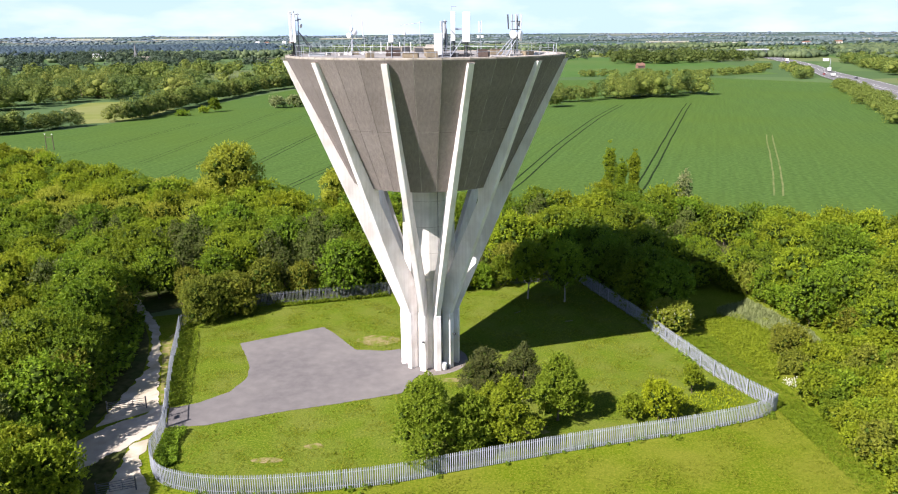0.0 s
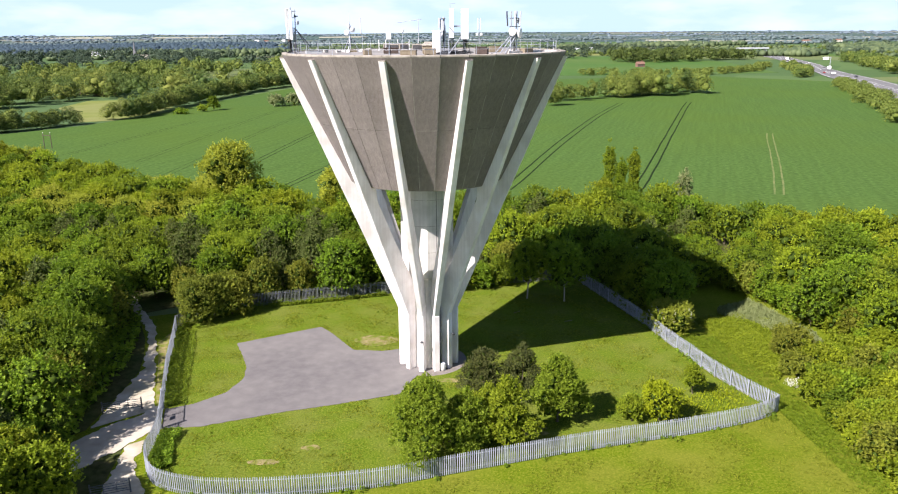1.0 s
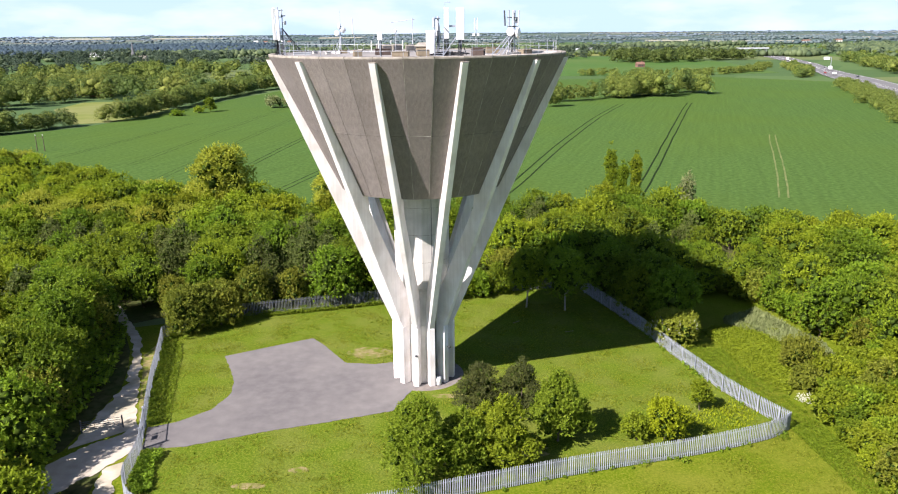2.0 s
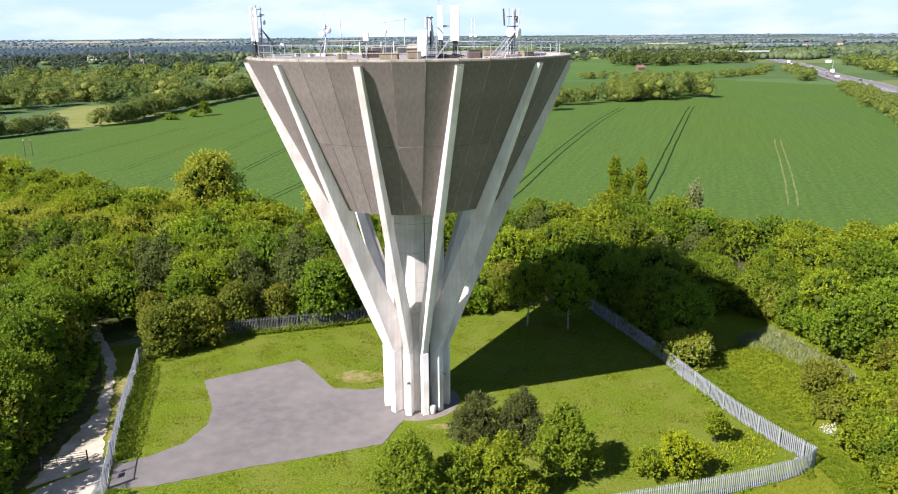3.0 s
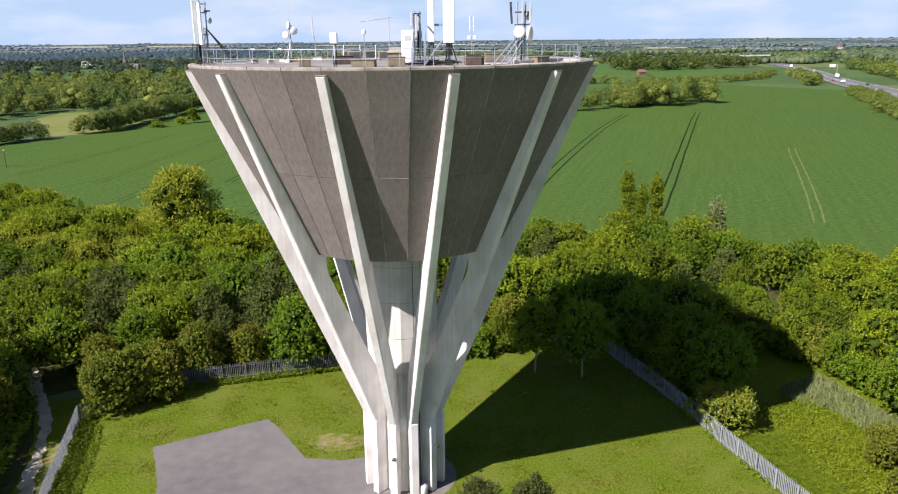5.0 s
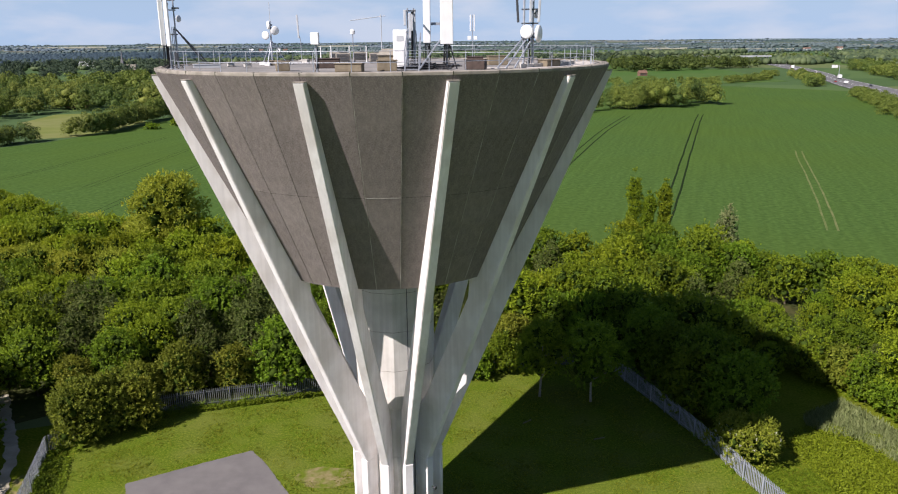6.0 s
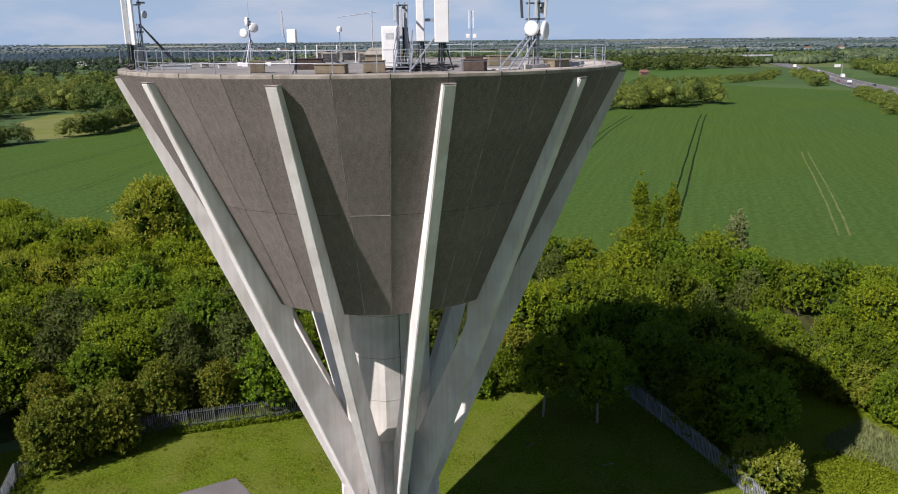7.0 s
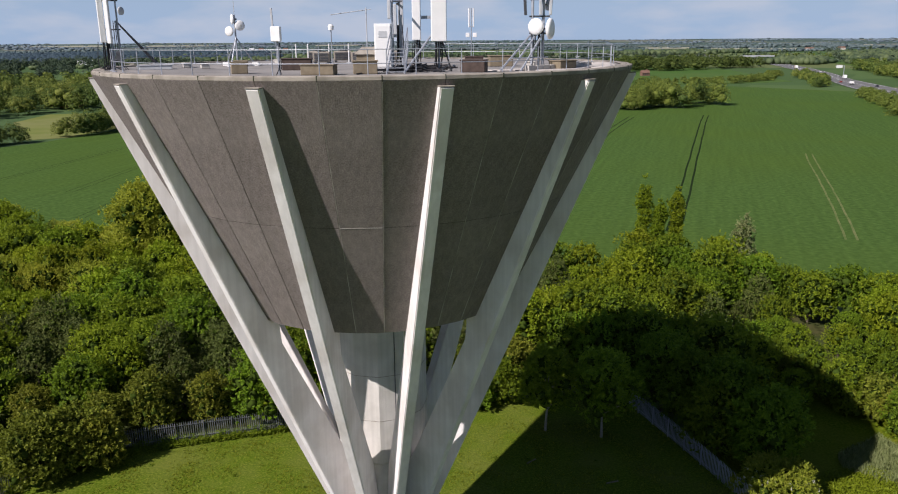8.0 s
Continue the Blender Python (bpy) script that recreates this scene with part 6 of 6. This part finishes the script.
roof_block("ballast_block", 10.4, -8.2, 1.2, 0.8, 0.4, M_TAN, "tan ballast block near the railing", 0.7, "block")
roof_block("ballast_block", -11.4, -4.2, 1.7, 0.5, 0.22, M_GREYP, "long grey ballast slab on the roof", 0.3, "block")
for x, y in ((-9.0, -3.2), (-8.4, 2.4), (-10.6, -1.4), (-6.6, 5.2), (9.2, -4.6), (11.3, -5.6)):
    roof_block("concrete_pad", x, y, 0.45, 0.45, 0.24, M_KERB, "small pale concrete pad on the roof", x, "block")


def vent_unit(x, y, w, turn):
    root = thing("air_unit", "grey-brown louvred air unit on the roof", "air unit", "air units", (x, y, ZD))
    root.rotation_euler.z = turn
    part("casing", box(-w / 2, w / 2, -0.4, 0.4, 0.12, 0.75, bevel=0.03), M_RIM, root)
    for s in (-1, 1):
        part("foot", box(s * w * 0.4 - 0.06, s * w * 0.4 + 0.06, -0.4, 0.4, 0.0, 0.12), M_STEEL, root)
    for k in range(5):
        part("slat", box(-w * 0.42, w * 0.42, -0.43, -0.395, 0.2 + k * 0.1, 0.25 + k * 0.1), M_STEEL, root)
    part("fan_guard", lathe([(0.05, 0.76), (0.3, 0.76), (0.3, 0.8), (0.26, 0.8)], 16), M_STEEL, root)


for x, y, w, t in ((-4.4, 7.6, 1.4, 0.1), (-2.6, 7.2, 1.2, 0.1), (-0.9, 3.4, 1.2, 0.0), (-3.6, 4.4, 1.1, 0.05), (0.6, 6.4, 1.3, 0.0)):
    vent_unit(x, y, w, t)

# tan housing with a pitched lid, and vents before it
housing = roof_block("roof_hatch", 0.9, -7.2, 1.7, 1.5, 0.75, M_TAN, "tan roof hatch housing with a pale lid", 0.06, "hatch", M_RIM)
bm = box(-0.95, 0.95, -0.85, 0.85, 0.8, 1.15)
for v in bm.verts:
    if v.co.z > 1.0:
        v.co.x *= 0.62
        v.co.y *= 0.55
part("lid", bm, M_RIM, housing, "pale sloping lid")
for x in (-0.4, 0.35):
    part("vent", box(x - 0.22, x + 0.22, -1.0, -0.72, 0.18, 0.42, bevel=0.02), M_WHITE, housing, "white vent cap")

cabinet = thing("equipment_cabinet", "tall white equipment cabinet on the roof", "cabinet", at=(1.5, -8.3, ZD))
part("body", box(-0.42, 0.42, -0.4, 0.4, 0.1, 2.25, bevel=0.03), M_WHITE, cabinet)
part("plinth", box(-0.46, 0.46, -0.44, 0.44, 0.0, 0.1), M_STEEL, cabinet)
part("door", box(-0.36, 0.36, -0.43, -0.4, 0.2, 2.15, bevel=0.01), M_WHITE, cabinet)
part("vent", box(-0.2, 0.2, -0.445, -0.43, 1.6, 1.9), M_GREYP, cabinet)

steps = thing("access_steps", "galvanised steel steps with handrails on the roof", "steps", at=(2.3, -11.0, ZD))
for s in (-0.4, 0.4):
    bm = tube([(s, 2.6, 1.1), (s, -0.9, 0.02)], 0.05, 6)
    part("stringer", bm, M_GALV, steps)
    part("handrail", tube([(s, -0.9, 0.0), (s, -0.9, 1.0), (s, 2.6, 2.05), (s, 2.6, 1.1)], 0.028, 6), M_GALV, steps)
    part("midrail", tube([(s, -0.9, 0.5), (s, 2.6, 1.6)], 0.022, 6), M_GALV, steps)
for k in range(7):
    y, z = -0.7 + k * 0.52, 0.06 + k * 0.16
    part("tread", box(-0.4, 0.4, y - 0.12, y + 0.12, z, z + 0.03), M_GALV, steps)


def panel_antenna(root, x, y, z0, z1, turn, w=0.3, d=0.16):
    m = Matrix.Translation((x, y, 0)) @ Matrix.Rotation(turn, 4, "Z")
    panel = part("antenna", box(-w / 2, w / 2, -d, 0, z0, z1, m, 0.03), M_WHITE, root, "white upright panel antenna")
    for z in (z0 + 0.25, z1 - 0.35):
        part("clamp", box(-0.05, 0.05, 0.0, 0.16, z, z + 0.1, m), M_STEEL, panel)
    return panel


def dish(root, x, y, z, r, facing, mat_=None):
    """A drum dish: a deep rim with a domed cover, facing a level direction."""
    prof = [(0.02, 0.34), (0.5, 0.3), (0.85, 0.2), (1.0, 0.08), (1.0, -0.12), (0.6, -0.34), (0.2, -0.44), (0.02, -0.44)]
    bm = lathe([(r * a, r * b) for a, b in prof], 28)
    m = Matrix.Translation((x, y, z)) @ Matrix.Rotation(facing, 4, "Z") @ Matrix.Rotation(radians(90), 4, "X")
    bmesh.ops.transform(bm, matrix=m, verts=bm.verts[:])
    d = part("dish", bm, mat_ or M_WHITE, root, "round white dish antenna", True)
    part("mount", tube([(x, y, z), (x - 0.9 * r * math.sin(facing), y + 0.9 * r * math.cos(facing), z)], 0.05, 6), M_STEEL, d)
    return d


def cables(root, x, y, z0, z1, n, spread, seed):
    rg = np.random.default_rng(seed)
    for k in range(n):
        dx, dy = rg.normal(scale=spread, size=2)
        ex, ey = rg.normal(scale=spread * 3, size=2)
        part("cable", tube([(x + dx, y + dy, z1), (x + dx * 1.3, y + dy, (z0 + z1) / 2), (x + dx * 1.2 + ex * 0.2, y + dy + ey * 0.2, z0 + 0.25), (x + ex, y + ey - 0.1, z0 + 0.03)], 0.022, 5), M_CABLE, root)


# tall mast with panel antennas at the roof's edge
mast = thing("antenna_mast", "tall steel mast with long white panel antennas and braces", "antenna mast", "antenna masts", (-13.6, -4.3, ZD))
part("pole", tube([(0.0, 0, 0), (0.0, 0, 4.6)], 0.06, 8), M_GALV, mast)
part("pole", tube([(0.45, -0.1, 0), (0.45, -0.1, 4.4)], 0.05, 8), M_GALV, mast)
panel_antenna(mast, -0.35, -0.25, 1.45, 4.5, 0.5, 0.3)
panel_antenna(mast, 0.1, -0.35, 1.4, 4.3, -0.2, 0.26)
for p in ((2.2, 1.2, 0.0), (1.5, 2.6, 0.0)):
    part("brace", tube([(0.45, -0.1, 2.5), p], 0.045, 6), M_STEEL, mast)
dish(mast, 0.72, -0.1, 3.1, 0.22, 1.2, M_GREYP)
for z in (2.1, 3.6, 4.2):
    part("bracket", box(-0.4, 0.55, -0.12, 0.0, z, z + 0.07), M_STEEL, mast)
part("bracket", box(0.35, 0.75, -0.15, 0.1, 3.7, 3.8), M_STEEL, mast)
cables(mast, -0.2, -0.2, 0, 1.5, 16, 0.13, 1)
cables(mast, 0.3, 0.1, 0, 2.6, 6, 0.1, 11)
part("radio_unit", box(0.25, 0.5, -0.3, -0.12, 0.5, 1.0, None, 0.02), M_STEEL, mast)

# tripod with three dishes
tripod = thing("dish_mast", "steel tripod mast carrying three white dishes", "antenna mast", "antenna masts", (-8.2, 0.8, ZD))
part("pole", tube([(0, 0, 0), (0, 0, 3.0)], 0.055, 8), M_GALV, tripod)
part("whip", tube([(0, 0, 3.0), (0, 0, 4.3)], 0.02, 5), M_GREYP, tripod)
for a in (0.4, 2.5, 4.6):
    part("leg", tube([(1.1 * math.cos(a), 1.1 * math.sin(a), 0), (0, 0, 1.7)], 0.04, 6), M_GALV, tripod)
    part("ballast", box(1.1 * math.cos(a) - 0.18, 1.1 * math.cos(a) + 0.18, 1.1 * math.sin(a) - 0.18, 1.1 * math.sin(a) + 0.18, 0, 0.22), M_WHITE, tripod)
dish(tripod, -0.12, -0.1, 2.75, 0.3, -1.15)
dish(tripod, 0.32, -0.1, 2.38, 0.3, 0.5)
dish(tripod, -0.36, -0.05, 2.05, 0.29, -0.35)

# white box on a post
wpost = thing("box_aerial", "white radio box on a steel post", "antenna", at=(-2.9, -12.2, ZD))
part("pole", tube([(0, 0, 0), (0.0, 0, 2.1)], 0.05, 8), M_GALV, wpost)
part("radio_box", box(-0.23, 0.23, -0.22, -0.02, 1.45, 2.1, Matrix.Rotation(-0.2, 4, "Z"), 0.03), M_WHITE, wpost, "white box")
cables(wpost, 0, 0, 0, 1.4, 3, 0.04, 2)

# slim grey aerial on its own thin post
slim = thing("slim_aerial", "slim grey panel aerial on a thin bent post", "antenna", at=(-7.9, 10.6, ZD))
part("pole", tube([(0, 0, 0), (0, 0, 1.5), (-0.08, 0, 2.0)], 0.035, 6), M_GALV, slim)
part("aerial", box(-0.17, -0.03, -0.06, 0.04, 1.9, 3.75, Matrix.Rotation(-0.03, 4, "Y"), 0.015), M_GREYP, slim)
part("base", box(-0.25, 0.25, -0.25, 0.25, 0, 0.1), M_KERB, slim)

# small weather sensor on a post
sens = thing("sensor_post", "small white sensor on a thin steel post", "sensor", at=(-2.4, 0.8, ZD))
part("pole", tube([(0, 0, 0), (0, 0, 2.1)], 0.035, 6), M_GALV, sens)
part("sensor", lathe([(0.02, 2.05), (0.16, 2.08), (0.18, 2.3), (0.12, 2.4), (0.02, 2.42)], 12), M_WHITE, sens)
for x in (-1.9, -3.2, -4.6, -5.4):
    stub = thing("pipe_vent", "short white vent pipe on the roof", "vent pipe", "vent pipes", (x, 5.0, ZD))
    part("pipe", tube([(0, 0, 0), (0, 0, 1.25)], 0.04, 8), M_WHITE, stub)
    part("base", box(-0.15, 0.15, -0.15, 0.15, 0, 0.06), M_GREYP, stub)

# aerial with a long boom
yagi = thing("yagi_aerial", "thin mast with a long yagi aerial boom", "antenna", at=(-0.9, 7.4, ZD))
part("pole", tube([(0, 0, 0), (0, 0, 3.6)], 0.04, 6), M_GREYP, yagi)
part("boom", tube([(-2.4, -0.3, 3.15), (0.35, 0.05, 3.5)], 0.03, 5), M_GREYP, yagi)
for k in range(9):
    x = -2.3 + k * 0.3
    z = 3.15 + (x + 2.4) * 0.127
    part("element", tube([(x, -0.3 - 0.28, z), (x, -0.3 + 0.28, z)], 0.012, 4), M_GREYP, yagi)

# double mast with small antennas behind the cabinet
twin = thing("antenna_mast", "pair of steel poles with slim grey antennas", "antenna mast", "antenna masts", (1.2, -4.6, ZD))
for x, y in ((0.7, -2.8), (1.05, -2.6), (0.95, 1.5)):
    part("pole", tube([(x, y, 0), (x, y, 3.5)], 0.05, 8), M_GALV, twin)
for x, y, z0, z1 in ((0.55, -2.9, 2.5, 3.4), (0.85, -2.9, 1.6, 3.2), (1.1, -2.7, 0.6, 2.7), (0.95, 1.35, 2.2, 3.6), (0.8, 1.5, 1.6, 3.3)):
    part("antenna", box(x - 0.08, x + 0.08, y - 0.07, y + 0.07, z0, z1, None, 0.02), M_GREYP, twin)
part("arm", box(0.6, 1.2, -2.75, -2.65, 3.3, 3.38), M_STEEL, twin)
part("arm", box(0.9, 1.0, -2.7, 1.6, 3.2, 3.28), M_STEEL, twin)
cables(twin, 1.0, -2.7, 0, 2.2, 8, 0.1, 3)

# large white sector antennas
def sector(x, y, z0, z1, w, label, turn, seed):
    root = thing("sector_antenna", label, "antenna", "sector antennas", (x, y, ZD))
    part("pole", tube([(0, 0.12, 0), (0, 0.12, z1 - 0.2)], 0.06, 8), M_GALV, root)
    panel_antenna(root, 0, 0, z0, z1, turn, w, 0.3)
    part("foot_plate", box(-0.3, 0.3, -0.18, 0.42, 0, 0.05), M_STEEL, root)
    cables(root, 0, 0, 0, z0 + 0.05, 12, 0.12, seed)
    return root


sb = sector(4.25, -10.2, 1.4, 4.2, 0.72, "broad white sector antenna with black cables", 0.05, 5)
part("brace", tube([(-0.1, 0.1, 2.0), (-1.6, -1.4, 0.0)], 0.05, 6), M_GALV, sb)
part("brace", tube([(0.1, 0.1, 1.6), (0.6, 0.8, 0.0)], 0.04, 6), M_STEEL, sb)
sa = sector(3.0, -4.4, 1.45, 4.4, 0.46, "slim white sector antenna with black cables", 0.0, 6)
part("link_bar", box(0.25, 1.2, 0.0, 0.08, 2.55, 2.72), M_GALV, sa)
part("top_frame", tube([(-0.15, -0.1, 4.4), (-0.15, -0.1, 4.9), (0.35, -0.1, 4.9)], 0.03, 5), M_GALV, sa)

# slim white aerial far back
whip = thing("whip_aerial", "slim white aerial with small radios on a post", "antenna", at=(6.4, 10.0, ZD))
part("pole", tube([(0, 0, 0), (0, 0, 3.6)], 0.035, 6), M_GALV, whip)
for s in (-0.16, 0.16):
    part("aerial", tube([(s, 0, 2.3), (s, 0, 3.6)], 0.05, 8), M_WHITE, whip)
    part("radio", box(s * 1.6 - 0.14, s * 1.6 + 0.14, -0.12, 0.12, 1.6, 1.9, None, 0.02), M_WHITE, whip)
part("cross_bar", box(-0.2, 0.2, -0.03, 0.03, 2.3, 2.36), M_GALV, whip)

# braced mast with two large dishes
dm = thing("dish_mast", "braced steel mast with two large white dishes", "antenna mast", "antenna masts", (9.1, -8.2, ZD))
for x, y in ((-0.25, 0.0), (0.3, 0.1)):
    part("pole", tube([(x, y, 0), (x, y, 4.0)], 0.07, 8), M_GALV, dm)
for x, top in ((-0.5, -0.25), (0.0, 0.0), (0.5, 0.3)):
    part("brace", tube([(x - 1.5, -2.2, 0), (top, 0, 1.75)], 0.05, 6), M_GALV, dm)
part("brace", tube([(-1.4, -2.2, 0.6), (0.5, -0.4, 0.6)], 0.035, 6), M_GALV, dm)
dish(dm, -0.12, -0.35, 2.05, 0.4, -0.55)
dish(dm, 0.62, -0.2, 1.95, 0.5, 1.15)
dish(dm, 0.55, 0.3, 3.1, 0.28, 2.2, M_GREYP)
for x, lean, mat_ in ((-0.42, -0.07, M_STEEL), (0.12, 0.0, M_GREYP), (0.5, 0.04, M_GREYP)):
    part("antenna", box(-0.07, 0.07, -0.2, -0.1, 2.6, 4.0, Matrix.Translation((x, 0, 0)) @ Matrix.Rotation(lean, 4, "Y"), 0.02), mat_, dm, "slim upright antenna")
for z in (1.7, 2.5, 3.3):
    part("bracket", box(-0.4, 0.6, -0.06, 0.06, z, z + 0.08), M_STEEL, dm)
cables(dm, 0.1, 0.0, 0, 2.0, 6, 0.12, 7)

# cable tangles and kerbs lying on the deck
tangle = thing("cable_bundle", "tangled black cables lying on the roof", "cables", at=(3.0, -8.5, ZD))
rg = np.random.default_rng(9)
for k in range(14):
    pts = [(rg.normal(scale=0.9), rg.normal(scale=1.4), 0.04 + 0.25 * rg.random()) for _ in range(5)]
    pts[0], pts[-1] = (pts[0][0], pts[0][1], 0.03), (pts[-1][0], pts[-1][1], 0.03)
    part("cable", tube(pts, 0.035, 5), M_CABLE, tangle)
kerb = thing("kerb_ring", "pale curved kerb on the tower's roof", "kerb", at=(0, 0, ZD))
for k in range(14):
    bm = bmesh.new()
    a0, a1 = A0 + radians(38 + k * 2.4), A0 + radians(40.2 + k * 2.4)
    q = [polar(r, a, z) for r, z in ((12.9, 0.0), (13.2, 0.0), (13.2, 0.25), (12.9, 0.25)) for a in (a0, a1)]
    vs = [bm.verts.new(p) for p in q]
    for f in ((0, 1, 3, 2), (2, 3, 5, 4), (4, 5, 7, 6), (6, 7, 1, 0), (0, 2, 4, 6), (1, 7, 5, 3)):
        bm.faces.new([vs[i] for i in f])
    bmesh.ops.recalc_face_normals(bm, faces=bm.faces[:])
    part("kerb_stone", bm, M_KERB, kerb)
paving = thing("roof_paving", "pale uneven paving slabs on the tower's roof", "paving", at=(0, 0, ZD))
slab_bm = box(-0.42, 0.42, -0.3, 0.3, 0.0, 0.05, bevel=0.012)
slab_me = bpy.data.meshes.new("slab")
slab_bm.to_mesh(slab_me)
slab_bm.free()
rg = np.random.default_rng(19)
for r, n in ((14.2, 17), (13.55, 16), (12.4, 13), (11.75, 11)):
    for k in range(n):
        if rg.random() < 0.16:
            continue
        a = A0 + radians(34 + k * 3.6 + rg.uniform(-0.4, 0.4))
        ob = link_mesh("slab", slab_me, M_SLAB, paving)
        ob.location = polar(r + rg.uniform(-0.06, 0.06), a, 0.0)
        ob.rotation_euler.z = a + rg.uniform(-0.08, 0.08)

# ---- small things at the tower's foot ----
tank = thing("water_butt", "small white round tank between the ribs", "tank", at=(1.72, -3.0, 0.06))
part("body", lathe([(0.02, 0.0), (0.3, 0.0), (0.33, 0.04), (0.34, 0.5), (0.33, 0.78), (0.29, 0.86), (0.02, 0.86)], 20), M_WHITE, tank, "", True)
part("lid", lathe([(0.02, 0.86), (0.27, 0.86), (0.26, 0.91), (0.1, 0.95), (0.02, 0.95)], 20), M_GREYP, tank, "grey domed lid")
for ang, r, z0, z1, w in ((20, 3.06, 11.6, 22.6, 0.028), (31, 2.66, 0.1, 10.9, 0.045)):
    x, y, _ = polar(r, A0 + radians(ang), 0)
    pipe = thing("downpipe", "thin dark pipe running down the concrete shaft", "pipe", "pipes on the shaft", (x, y, z0))
    part("pipe", tube([(0, 0, 0), (0, 0, z1 - z0)], w, 8), M_STEEL, pipe)
    for k in range(5):
        z = (z1 - z0) * (k + 0.5) / 5
        part("clip", box(-0.06, 0.06, -0.06, 0.08, z, z + 0.04), M_GALV, pipe)
for ang, r, z in ((-11.5, 3.62, 3.9), (48.5, 3.62, 4.4), (32.0, 2.9, 11.3)):
    a = A0 + radians(ang - 1.2)
    lamp = thing("wall_lamp", "small dark floodlight on the pale concrete", "lamp", "floodlights", polar(r, a, z))
    lamp.rotation_euler.z = a
    part("bracket", box(-0.04, 0.04, -0.25, 0.0, 0.0, 0.06), M_STEEL, lamp)
    part("head", box(-0.14, 0.14, -0.42, -0.2, -0.1, 0.12, bevel=0.02), M_STEEL, lamp)

# field gates across the track
def field_gate(x, y, turn, length, label):
    root = thing("field_gate", label, "gate", "field gates", (x, y, 0))
    root.rotation_euler.z = turn
    for px in (0, length):
        part("post", tube([(px, 0, 0), (px, 0, 1.4)], 0.07, 8), M_STEEL, root)
    for z in (0.3, 0.52, 0.74, 0.96, 1.2):
        part("bar", tube([(0, 0, z), (length, 0, z)], 0.025, 6), M_STEEL, root)
    for px in (length * 0.33, length * 0.66):
        part("stile", tube([(px, 0, 0.3), (px, 0, 1.2)], 0.025, 6), M_STEEL, root)
    part("diagonal", tube([(0, 0, 1.2), (length, 0, 0.3)], 0.022, 6), M_STEEL, root)


field_gate(-34.3, -13.4, 0.3, 3.9, "dark steel field gate beside the stone track")
field_gate(-28.6, -28.8, 0.35, 3.2, "dark steel field gate across the stone track")
# pale strips on the lawn; the first stands in for a patch of sunlight
for x, y, t in ((12.2, 16.2, 0.7), (19.0, 12.6, 0.3), (31.0, -5.4, -0.6)):
    plank = thing("plank", "pale strip on the grass, one a stand-in for a sun patch", "plank", "planks", (x, y, 0.0))
    plank.rotation_euler.z = t
    part("board", box(-0.6, 0.6, -0.08, 0.08, 0.0, 0.05, bevel=0.01), M_TAN, plank)
